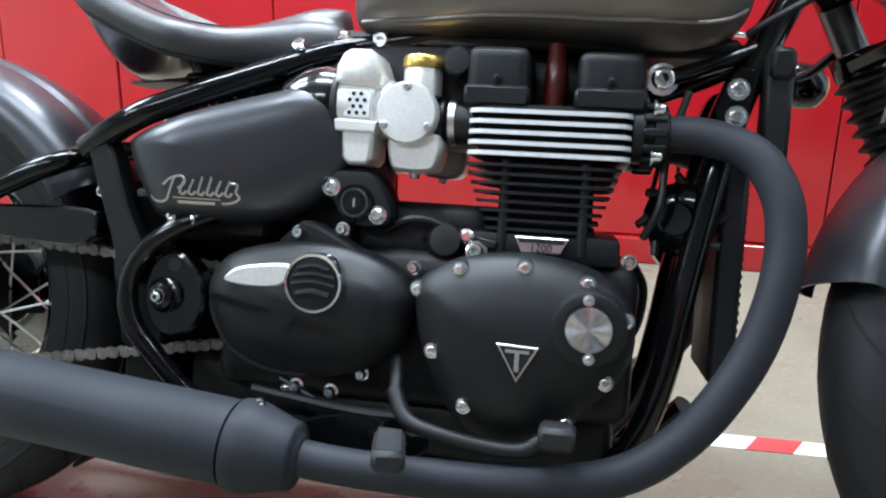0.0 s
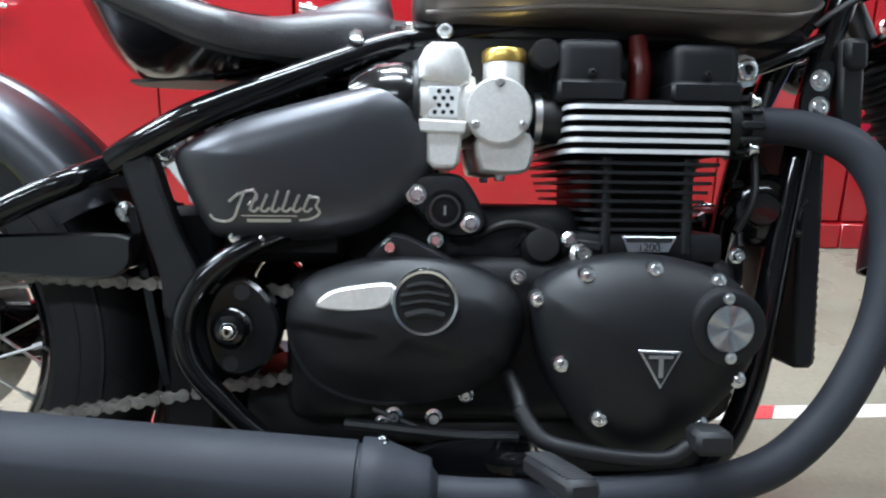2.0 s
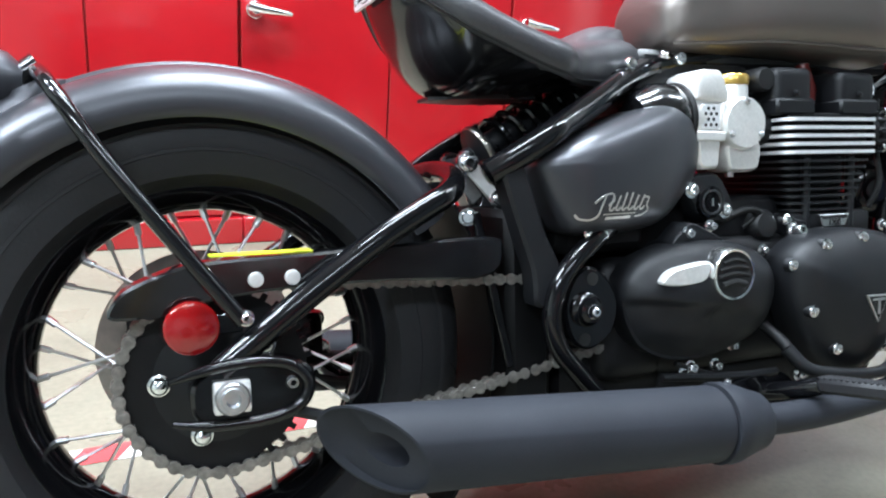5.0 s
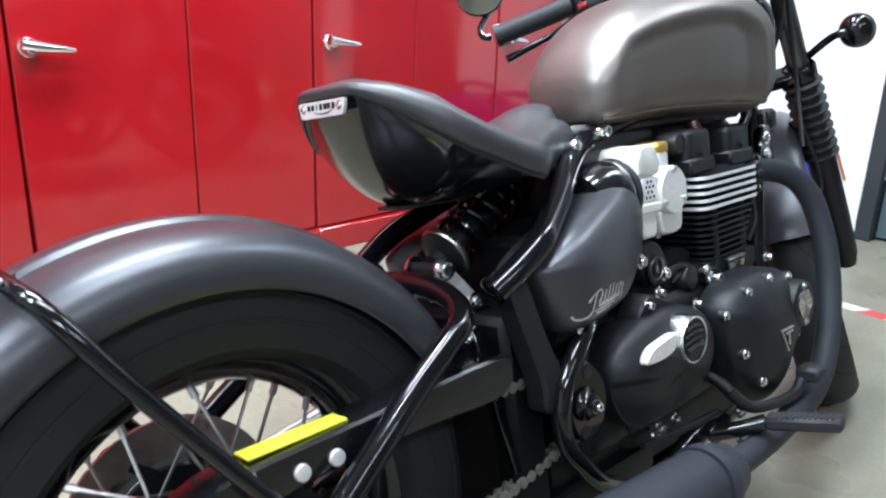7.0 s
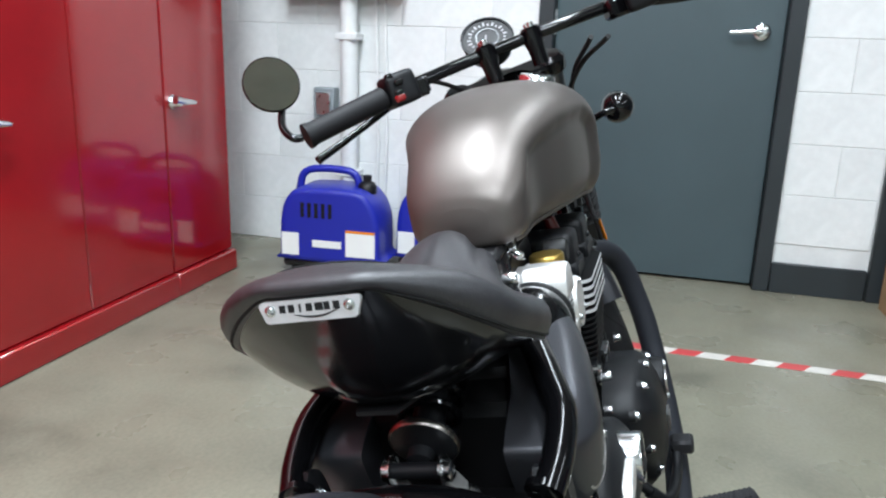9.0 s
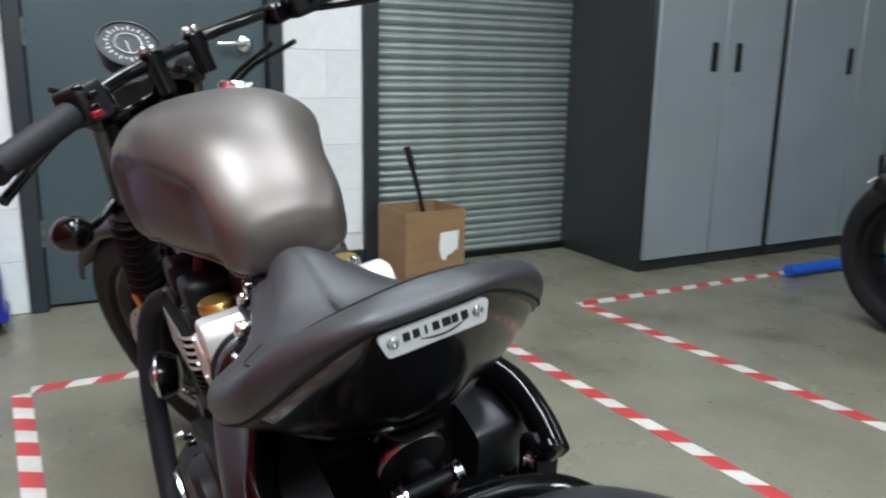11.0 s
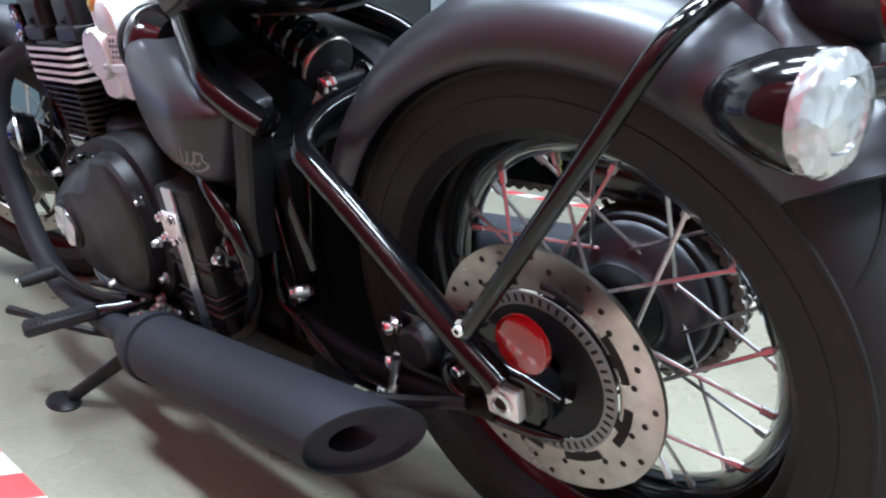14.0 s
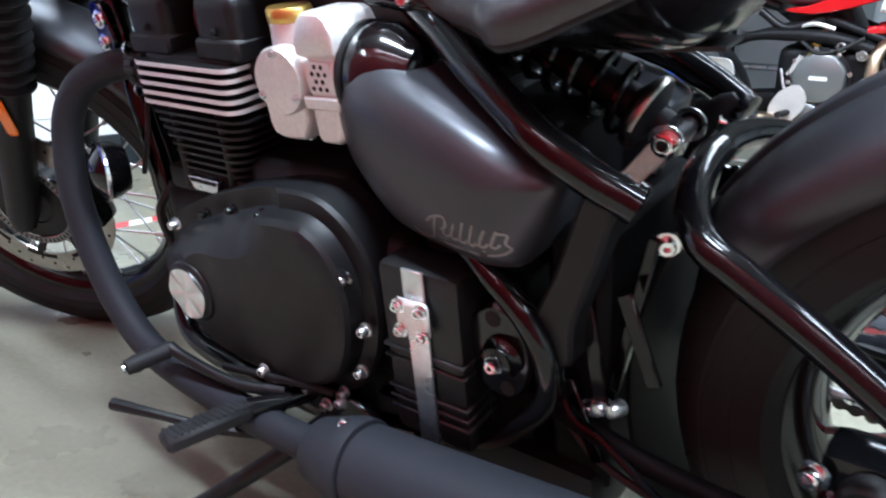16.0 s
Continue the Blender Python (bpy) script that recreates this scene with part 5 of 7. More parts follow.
def script(flip=False):
    """A pale swash with slanted strokes and plain bars."""
    bm = bmesh.new()
    y = -0.1782

    def mid(a):
        a = 0.480 + (a - 0.480) * 0.86
        return 0.954 - a if flip else a

    strokes = [[(0.412, 0.494), (0.418, 0.488), (0.432, 0.486), (0.443, 0.491), (0.449, 0.505), (0.456, 0.522)], [(0.438, 0.510), (0.450, 0.519), (0.466, 0.523), (0.470, 0.514), (0.460, 0.506)]]
    for n in range(6):
        x = 0.462 + 0.0122 * n
        strokes.append([(x, 0.500 + 0.001 * (n % 2)), (x + 0.003, 0.508), (x + 0.008, 0.519 + 0.004 * (n in (2, 3)))])
        strokes.append([(x, 0.5005), (x + 0.005, 0.4985), (x + 0.010, 0.503)])
    strokes.append([(0.530, 0.516), (0.541, 0.515), (0.538, 0.505), (0.542, 0.497), (0.532, 0.490), (0.518, 0.488)])
    for stroke in strokes:
        p = spline([(mid(a), y, 0.503 + (b - 0.505) * 0.86) for a, b in stroke], 4)
        for a, b in zip(p, p[1:]):
            if (b - a).length > 1e-5:
                bar(bm, a - (b - a) * 0.1, b + (b - a) * 0.1, 0.0008, 0.0026, Vector((0, 1, 0)).cross(b - a))
    for x0, x1, z0, z1 in ((0.452, 0.516, 0.4925, 0.4940), (0.458, 0.508, 0.4855, 0.4895)):
        box(bm, *sorted((mid(x0), mid(x1))), y - 0.0004, y + 0.0004, 0.503 + (z0 - 0.505) * 0.86, 0.503 + (z1 - 0.505) * 0.86)
    lay_on(bm, side_panel(), y)
    if flip:
        mirrored(bm)
        bmesh.ops.recalc_face_normals(bm, faces=bm.faces)
    return bm


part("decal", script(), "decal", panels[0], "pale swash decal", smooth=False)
# same decal; the left side's dimmer light is put into its colour
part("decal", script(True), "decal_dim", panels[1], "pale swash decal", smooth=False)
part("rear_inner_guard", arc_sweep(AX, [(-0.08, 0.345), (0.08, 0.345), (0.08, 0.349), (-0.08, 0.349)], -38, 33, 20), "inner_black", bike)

# ignition lock, right
o = [(0.622, 0.520), (0.630, 0.535), (0.650, 0.540), (0.684, 0.537), (0.706, 0.505), (0.712, 0.484), (0.700, 0.472), (0.672, 0.470), (0.652, 0.478), (0.634, 0.500)]
lock = part("ignition_lock", plate(o, [(0.002, -0.06), (0, -0.112), (0.004, -0.119), (0.009, -0.120)], 4), "satin_black", bike, "black ignition lock housing")
part("lock_ring", lathed((0.665, -0.119, 0.500), (0, -1, 0), [(0.023, 0), (0.022, 0.006), (0.016, 0.007), (0.014, 0.005), (0.010, 0.005), (0.0095, 0.007), (0, 0.007)], 32), "gloss_black", lock)
part("lock_rim", lathed((0.665, -0.1255, 0.500), (0, -1, 0), [(0.0175, 0), (0.0170, 0.0012), (0.0150, 0.0012), (0.0145, 0)], 32), "fork_grey", lock)
part("key_slot", boxed(0.6638, 0.6662, -0.1275, -0.1255, 0.495, 0.505), "brushed", lock, smooth=False)
for x, z in ((0.634, 0.517), (0.693, 0.487)):
    part("lock_bolt", bolted((x, -0.119, z), (0, -1, 0), 0.0078, 0.009), "chrome", lock)

# --- exhaust, both sides
def header():
    return tubed([(0.985, -0.090, 0.598), (1.052, -0.108, 0.598), (1.105, -0.135, 0.578), (1.131, -0.155, 0.537), (1.137, -0.168, 0.487), (1.130, -0.180, 0.437), (1.112, -0.190, 0.380), (1.082, -0.199, 0.326), (1.047, -0.206, 0.283), (0.998, -0.212, 0.246), (0.934, -0.217, 0.228), (0.815, -0.221, 0.218), (0.700, -0.224, 0.218), (0.60, -0.226, 0.228)], 0.0205, 18, 6)


pair("exhaust_header", header, "muffler_black", "matt black exhaust pipe")


def muffler():
    """Straight can with a slash-cut end, hollow inside, with a cone and a collar in front."""
    a, b = Vector((0.655, -0.225, 0.222)), Vector((0.10, -0.220, 0.268))
    d = (b - a).normalized()
    side, upv, _ = frame_of(d)
    rings = []
    stations = [(0.0, 0.021), (0.004, 0.0260), (0.006, 0.0280), (0.0075, 0.0355), (0.010, 0.0372), (0.022, 0.0400), (0.038, 0.0450), (0.050, 0.0488), (0.058, 0.0508), (0.062, 0.0512), (0.074, 0.0512), (0.076, 0.0505), (0.0765, 0.0440), (0.0800, 0.0440), (0.081, 0.0475), (0.53, 0.0475)]
    for s_, r in stations:
        rings.append([a + d * s_ + (side * math.cos(w) + upv * math.sin(w)) * r for w in (2 * math.pi * k / 40 for k in range(40))])
    def cut(r, extra):
        out = []
        for k in range(40):
            w = 2 * math.pi * k / 40
            o_ = (side * math.cos(w) + upv * math.sin(w)) * r
            out.append(a + d * (0.520 + extra + o_.z * 0.5 + o_.y * 0.95) + o_)
        return out
    rings[-1] = cut(0.0475, 0.0)
    rings.append(cut(0.0445, 0.001))
    rings.append(cut(0.0435, -0.010))
    rings.append(cut(0.019, -0.013))
    rings.append([a + d * 0.30 + (side * math.cos(w) + upv * math.sin(w)) * 0.020 for w in (2 * math.pi * k / 40 for k in range(40))])
    return skin(bmesh.new(), rings)


# lower cradle of the frame, under the engine
part("cradle_tube", mirrored(tubed([(1.085, -0.085, 0.250), (1.050, -0.112, 0.206), (0.990, -0.126, 0.186), (0.86, -0.130, 0.180), (0.70, -0.130, 0.182), (0.585, -0.122, 0.205)], 0.0165, 12)), "gloss_black", bike)
cans = [part("muffler", m_, "muffler_black", bike, "matt black slash-cut muffler", angle=50) for m_ in (muffler(), mirrored(muffler()))]
pair("muffler_bolt", lambda: bolted((0.602, -0.224, 0.276), (0, -0.2, 1), 0.0045, 0.006), "chrome", "", cans)
pair("muffler_bracket", lambda: tubed([(0.22, -0.190, 0.272), (0.14, -0.165, 0.280), (0.05, -0.150, 0.304)], 0.007, 8), "satin_black", "", cans)

# --- seat
def along(keys, x):
    """Value at x along (x, value) pairs, with no kinks between them."""
    n = len(keys)

    def slope(i):
        (x0, a), (x1, b) = keys[max(i - 1, 0)], keys[min(i + 1, n - 1)]
        return (b - a) / (x1 - x0)

    x = min(max(x, keys[0][0]), keys[-1][0])
    for i in range(n - 1):
        (x0, a), (x1, b) = keys[i], keys[i + 1]
        if x <= x1:
            w, f = x1 - x0, (x - x0) / (x1 - x0)
            return a * (1 + 2 * f) * (1 - f) ** 2 + b * f * f * (3 - 2 * f) + w * f * (1 - f) * (slope(i) * (1 - f) - slope(i + 1) * f)
    return keys[-1][1]


CROWN = ((0.215, 0.804), (0.225, 0.810), (0.240, 0.809), (0.258, 0.802), (0.280, 0.790), (0.305, 0.775), (0.345, 0.750), (0.390, 0.731), (0.430, 0.720), (0.475, 0.723), (0.520, 0.741), (0.560, 0.755), (0.595, 0.755), (0.612, 0.747), (0.622, 0.732))
EDGE = ((0.215, 0.804), (0.238, 0.797), (0.258, 0.787), (0.280, 0.774), (0.305, 0.758), (0.345, 0.737), (0.390, 0.719), (0.430, 0.710), (0.475, 0.711), (0.520, 0.721), (0.560, 0.729), (0.600, 0.729), (0.630, 0.718))
# the seam between pad and pan: a flat tail, straight flanks, rounded hips and a narrow nose
half_seam = [(0.222, 0.0, 0.7855), (0.223, 0.028, 0.7855), (0.2255, 0.047, 0.785), (0.235, 0.068, 0.776), (0.255, 0.099, 0.757), (0.282, 0.128, 0.732), (0.310, 0.141, 0.713), (0.350, 0.147, 0.695), (0.395, 0.149, 0.676), (0.425, 0.146, 0.668), (0.444, 0.133, 0.666), (0.462, 0.114, 0.666), (0.492, 0.091, 0.667), (0.530, 0.073, 0.668), (0.570, 0.062, 0.670), (0.600, 0.051, 0.672), (0.618, 0.032, 0.674), (0.624, 0.0, 0.675)]
WIDE = tuple((x, y) for x, y, z in half_seam)
loop = [Vector(p) for p in half_seam] + [Vector((x, -y, z)) for x, y, z in half_seam[-2:0:-1]]
loop = spline(loop, 4, closed=True)


def inset(points, d, rise):
    """The loop drawn in by d in plan, and raised."""
    out, n = [], len(points)
    for i, p in enumerate(points):
        t = points[(i + 1) % n] - points[i - 1]
        w = Vector((t.y, -t.x, 0)).normalized()
        if w.dot(Vector((0.40, 0, 0)) - Vector((p.x, p.y, 0))) < 0 and abs(p.y) > 0.02 and p.x < 0.44:
            w = -w
        out.append(p + w * d + Vector((0, 0, rise[i])))
    return out


flip = 1 if (loop[1] - loop[-1]).y > 0 else -1
rings = []
for d, f in ((0.004, -0.12), (0.0, 0.0), (-0.004, 0.16), (-0.0065, 0.40), (-0.0055, 0.62), (-0.001, 0.82), (0.007, 0.95), (0.016, 1.0)):
    rings.append(inset(loop, d * flip, [(along(EDGE, p.x) - p.z) * f for p in loop]))
shoulder = rings[-1]
for k in range(1, 11):
    f = k / 10.4
    r = []
    for p in shoulder:
        spine = Vector((min(0.600, max(0.262, p.x + along(((0.222, 0.09), (0.30, 0.05), (0.42, 0.0), (0.50, 0.0), (0.56, -0.004), (0.62, -0.04)), p.x))), 0, 0))
        q = Vector((p.x, p.y, 0)).lerp(spine, f)
        width = max(0.02, along(WIDE, q.x) - 0.012)
        share = min(1.0, abs(q.y) / width)
        edge, crown = along(EDGE, q.x), along(CROWN, q.x)
        top = edge + (crown - edge) * (1 - share ** 2.1)
        q.z = p.z + (top - p.z) * min(1.0, f * 6)
        r.append(q)
    rings.append(r)
seat = part("seat", skin(bmesh.new(), rings), "leather", bike, "black leather solo saddle with stitched edge", angle=60)
part("piping", tubed([p + Vector((0, 0, 0.0004)) for p in inset(loop, 0.0004 * flip, [0.0] * len(loop))] + [loop[0]], 0.0019, 6, 1, curve=False), "hole", seat)
line = [(p + q) / 2 + Vector((0, 0, 0.0006)) for p, q in zip(rings[8], rings[9])]
n = len(line)
part("stitching", tubed([line[k % n] for k in range(-n // 3, n // 3)], 0.0010, 5, 1, curve=False), "hole", seat)
# pan under the seat
rings = [inset(loop, 0.0035 * flip, [0.004] * len(loop))]
for k in range(11):
    f = k / 10.6
    r = []
    for p in inset(loop, 0.0035 * flip, [-0.001] * len(loop)):
        centre = Vector((min(0.47, max(0.335, p.x)), 0, 0))
        q = Vector((p.x, p.y, 0)).lerp(centre, f * 0.92)
        low = along(((0.30, 0.650), (0.35, 0.645), (0.42, 0.652), (0.47, 0.660), (0.65, 0.664)), centre.x)
        q.z = p.z + (min(low, p.z - 0.004) - p.z) * (1 - (1 - f) ** 2.2)
        r.append(q)
    rings.append(r)
part("seat_pan", skin(bmesh.new(), rings), "pan_black", seat, "gloss black metal seat pan")
o = [(0.293, -0.020), (0.293, 0.020), (0.36, 0.045), (0.44, 0.045), (0.44, -0.045), (0.36, -0.045)]
bm = skin(bmesh.new(), [[Vector((x, y, 0.646 - (0.44 - x) * 0.01)) for x, y in o], [Vector((x, y, 0.650 - (0.44 - x) * 0.01)) for x, y in o]])
part("seat_tongue", bm, "black_plastic", seat)
for s in (-1, 1):
    part("seat_rail", tubed([(0.40, s * 0.05, 0.655), (0.52, s * 0.062, 0.675), (0.63, s * 0.060, 0.690)], 0.011, 10), "gloss_black", seat)
    part("seat_knob", lathed((0.566, s * 0.080, 0.690), (0, s, 0.2), [(0.007, -0.02), (0.0095, 0), (0.0095, 0.008), (0.007, 0.011), (0, 0.012)], 12), "chrome", seat)
    part("pan_bolt", bolted((0.310, s * 0.098, 0.688), (-0.5, s * 0.6, -0.5), 0.0032, 0.003), "chrome", seat)
    part("tank_bolt", bolted((0.666, s * 0.050, 0.704), (0, s, 0.1), 0.0095, 0.012), "chrome", bike)
    part("rail_screw", bolted((0.625, s * 0.072, 0.703), (0, s * 0.4, 1), 0.0065, 0.008), "chrome", bike)
# name plate on the seat's rear edge
bm = bmesh.new()
pl = [(-0.043, 0.0085), (0.043, 0.0085), (0.046, 0.007), (0.0465, 0.0045), (0.042, -0.0085), (0.039, -0.010), (-0.039, -0.010), (-0.042, -0.0085), (-0.0465, 0.0045), (-0.046, 0.007)]
skin(bm, [[Vector((z_, y_, h)) for y_, z_ in pl] for h in (0.0, 0.004)])
plate_back = pose(0.2215, 0.003, 0.7750, ry=-86)
tagp = part("name_plate", shift(bm, plate_back), "plate_metal", seat, "bright metal plate with dark lettering bars", smooth=False)
bm = bmesh.new()
for k, w in enumerate((0.0056, 0.0054, 0.0018, 0.0056, 0.0072, 0.0052, 0.0058)):
    y = 0.0275 - 0.0082 * k - (0.0018 if k == 2 else 0)
    box(bm, -0.0016, 0.0050, y - w, y, 0.004, 0.0046)
tube(bm, [(-0.0038, 0.014, 0.0043), (-0.0060, 0.002, 0.0043), (-0.0058, -0.012, 0.0043), (-0.0016, -0.026, 0.0043)], [0.0004, 0.0009, 0.0009, 0.0004], 6, 4)
part("lettering_bar", shift(bm, plate_back), "hole", tagp, smooth=False)
for s in (-1, 1):
    part("plate_screw", shift(bolted((0.001, s * 0.036, 0.004), (0, 0, 1), 0.0036, 0.003), plate_back), "chrome", tagp)

for o_ in [seat] + list(seat.children_recursive):
    o_.data.transform(Matrix.Translation((0, 0.010, 0)))

# --- shock absorber
sa, sb = Vector((0.340, 0, 0.561)), Vector((0.520, 0, 0.655))
sd = (sb - sa).normalized()
shock = part("shock_absorber", lathed(sa, sd, [(0, 0.005), (0.014, 0.01), (0.014, 0.022), (0.020, 0.024), (0.036, 0.030), (0.036, 0.040), (0.030, 0.043), (0.018, 0.05), (0.018, 0.19), (0.034, 0.192), (0.034, 0.203), (0, 0.203)], 28), "satin_black", bike, "black coil spring shock absorber")
ss, st_, _ = frame_of(sd)
coil = [sa + sd * (0.046 + 0.145 * k / 72) + (ss * math.cos(2 * math.pi * k / 12) + st_ * math.sin(2 * math.pi * k / 12)) * 0.031 for k in range(73)]
part("spring", tubed(coil, 0.0048, 8, 1, curve=False), "gloss_black", shock, "gloss black coil spring")
part("collar", lathed(sa, sd, [(0.0365, 0.030), (0.038, 0.032), (0.038, 0.036), (0.0365, 0.038)], 28), "steel_disc", shock, "bare steel adjuster collar")
part("shock_pin", tubed([(0.340, -0.034, 0.561), (0.340, 0.034, 0.561)], 0.0085, 12), "satin_black", shock)
for s in (-1, 1):
    part("pin_bolt", bolted((0.340, s * 0.026, 0.561), (0, s, 0), 0.0115, 0.012), "chrome", shock)
    lk = part("link", bar(bmesh.new(), (0.340, s * 0.028, 0.561), (0.382, s * 0.034, 0.510), 0.006, 0.020, (0.7, 0, 0.6)), "cast_silver", bike, "bare metal suspension link")
    part("link_bolt", bolted((0.380, s * 0.036, 0.512), (0, s, 0), 0.009, 0.010), "chrome", lk)
# boxes under the seat, coloured extra dark in place of shade
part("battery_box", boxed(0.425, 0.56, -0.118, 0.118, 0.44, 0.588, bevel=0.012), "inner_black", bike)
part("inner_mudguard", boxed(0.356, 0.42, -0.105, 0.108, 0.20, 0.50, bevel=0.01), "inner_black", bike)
for s in (-1, 1):
    part("frame_bolt", bolted((0.312, s * 0.085, 0.493), (-0.4, s, 0), 0.008, 0.010), "chrome", bike)
    part("lower_bracket", bar(bmesh.new(), (0.32, s * 0.09, 0.50), (0.36, s * 0.10, 0.30), 0.008, 0.012, (1, 0, 0)), "gloss_black", bike)

# --- tank
TK = [(0.628, 0.034, 0.735, 0.774), (0.633, 0.058, 0.722, 0.792), (0.645, 0.074, 0.716, 0.812), (0.665, 0.085, 0.714, 0.835), (0.695, 0.095, 0.713, 0.861), (0.735, 0.108, 0.712, 0.885), (0.790, 0.126, 0.712, 0.905), (0.850, 0.141, 0.709, 0.917), (0.920, 0.150, 0.705, 0.922), (0.985, 0.151, 0.701, 0.921), (1.035, 0.142, 0.700, 0.915), (1.075, 0.121, 0.712, 0.903), (1.098, 0.090, 0.735, 0.880), (1.108, 0.050, 0.765, 0.852), (1.111, 0.020, 0.790, 0.822)]
tank_fine = []
for i in range(len(TK) - 1):
    for j in range(7):
        f = j / 7
        p0, p1, p2, p3 = (TK[max(i - 1, 0)], TK[i], TK[i + 1], TK[min(i + 2, len(TK) - 1)])
        tank_fine.append([0.5 * (2 * b + (c - a) * f + (2 * a - 5 * b + 4 * c - d) * f * f + (3 * b - a - 3 * c + d) * f ** 3) for a, b, c, d in zip(p0, p1, p2, p3)])
tank_fine.append(list(TK[-1]))


def ease(v, a, b):
    t = min(1, max(0, (v - a) / (b - a)))
    return t * t * (3 - 2 * t)


CREASE = ((0.636, 0.715), (0.646, 0.750), (0.658, 0.785), (0.675, 0.815), (0.700, 0.838), (0.745, 0.853), (0.800, 0.864), (0.860, 0.870), (0.920, 0.868), (0.960, 0.853), (0.988, 0.822), (1.050, 0.79))


def crease_height(x):
    """Upper edge of the knee recess."""
    for (x0, z0), (x1, z1) in zip(CREASE, CREASE[1:]):
        if x0 <= x <= x1:
            return z0 + (z1 - z0) * (x - x0) / (x1 - x0)
    return CREASE[0][1] if x < CREASE[0][0] else CREASE[-1][1]


rings = []
for x, w, low, high in tank_fine:
    r = []
    mid = low + (high - low) * 0.53
    for k in range(112):
        a = 2 * math.pi * k / 112
        c, s = math.cos(a), math.sin(a)
        e = 2 / 2.45 if s > 0 else 2 / 4.0
        y = w * math.copysign(abs(c) ** e, c)
        z = mid + (high - mid) * abs(s) ** e if s > 0 else mid - (mid - low) * abs(s) ** e
        # knee recess with a soft crease
        line = crease_height(x)
        depth = 0.016 * ease(x, 0.645, 0.735) * (1 - ease(x, 0.950, 1.004)) * (1 - ease(z, line - 0.026, line + 0.003)) * ease(z, low - 0.006, low + 0.018)
        y -= math.copysign(depth, y) * min(1, abs(c) * 3)
        r.append(Vector((x, y, z)))
    rings.append(r)
tank = part("fuel_tank", skin(bmesh.new(), rings), "paint_bronze", bike, "satin bronze grey metallic fuel tank", angle=60)
for s in (-1, 1):
    lip = [r[98 if s > 0 else 70] for r in rings[14:-16:4]]
    part("tank_seam", tubed([p + Vector((0, 0, -0.001)) for p in lip], 0.0032, 8, 3), "paint_bronze", tank, "pressed lip along the lower edge")
part("filler_cap", lathed((0.985, -0.062, 0.9070), (-0.02, -0.26, 1), [(0.034, -0.006), (0.034, 0.004), (0.031, 0.008), (0.031, 0.014), (0.028, 0.018), (0, 0.019)], 32), "chrome", tank, "chrome fuel filler cap")

for o_ in [tank] + list(tank.children_recursive):
    o_.data.transform(Matrix.Translation((0, -0.005, 0)))

# --- fork, bars and lamps, turned with the steering
def turned(bm):
    return shift(bm, STEER)


def on_fork(s, along, out=0.0):
    """A point on a fork leg, so far along it from the axle."""
    return Vector((1.522, s * 0.098, 0.331)) + STEER_AXIS * along + Vector((0, s * out, 0))


for s in (-1, 1):
    leg = part("fork_leg", turned(tubed([on_fork(s, -0.03), on_fork(s, 0.0), on_fork(s, 0.10), on_fork(s, 0.27)], [0.020, 0.027, 0.029, 0.029], 18, 1, curve=False)), "satin_black", bike, "satin black fork leg")
    part("stanchion", turned(tubed([on_fork(s, 0.25), on_fork(s, 0.68)], 0.0215, 18)), "fork_grey", leg, "grey metal fork stanchion")
    prof = [(0.024, 0.0)]
    for k in range(9):
        prof += [(0.028, 0.004 + 0.021 * k), (0.039, 0.010 + 0.021 * k), (0.039, 0.013 + 0.021 * k), (0.028, 0.019 + 0.021 * k)]
    part("fork_boot", turned(lathed(on_fork(s, 0.258), STEER_AXIS, prof, 24)), "rubber", leg, "ribbed black rubber fork boot")
    part("reflector", turned(boxed(1.405, 1.425, s * 0.128, s * 0.134, 0.50, 0.565, bevel=0.004)), "amber", leg, "amber side reflector")
    part("yoke_clamp", turned(lathed(on_fork(s, 0.445), STEER_AXIS, [(0.030, 0), (0.033, 0.004), (0.033, 0.03), (0.030, 0.034)], 20)), "gloss_black", leg)
    part("top_clamp", turned(lathed(on_fork(s, 0.645), STEER_AXIS, [(0.028, 0), (0.031, 0.004), (0.031, 0.026), (0.022, 0.036), (0, 0.037)], 20)), "gloss_black", leg)
for along, nm in ((0.462, "lower_yoke"), (0.658, "upper_yoke")):
    a, b = on_fork(-1, along), on_fork(1, along)
    bm = bar(bmesh.new(), a, b, 0.06, 0.026, STEER_AXIS)
    part(nm, turned(bm), "gloss_black", bike, "gloss black fork yoke")
# front fender
halff = [(0.062, 0.325), (0.0635, 0.336), (0.058, 0.346), (0.044, 0.354), (0.024, 0.358), (0.0, 0.3595)]
outf = [(-y, r) for y, r in halff] + [(y, r) for y, r in halff[-2::-1]]
inf = [(y * 0.95, r - 0.003) for y, r in outf[::-1]]
part("front_fender", turned(arc_sweep((1.522, 0.331), outf + inf, 38, 163, 44)), "paint_grey", bike, "short satin grey front fender")
for s in (-1, 1):
    part("fender_stay", turned(tubed([(1.51, s * 0.085, 0.36), (1.40, s * 0.075, 0.58), (1.375, s * 0.058, 0.655)], 0.006, 8, 3)), "gloss_black", bike)
# front brake caliper, left
part("brake_caliper", turned(boxed(1.36, 1.42, 0.060, 0.115, 0.30, 0.40, bevel=0.012, seg=2)), "gloss_black", bike, "black front brake caliper")
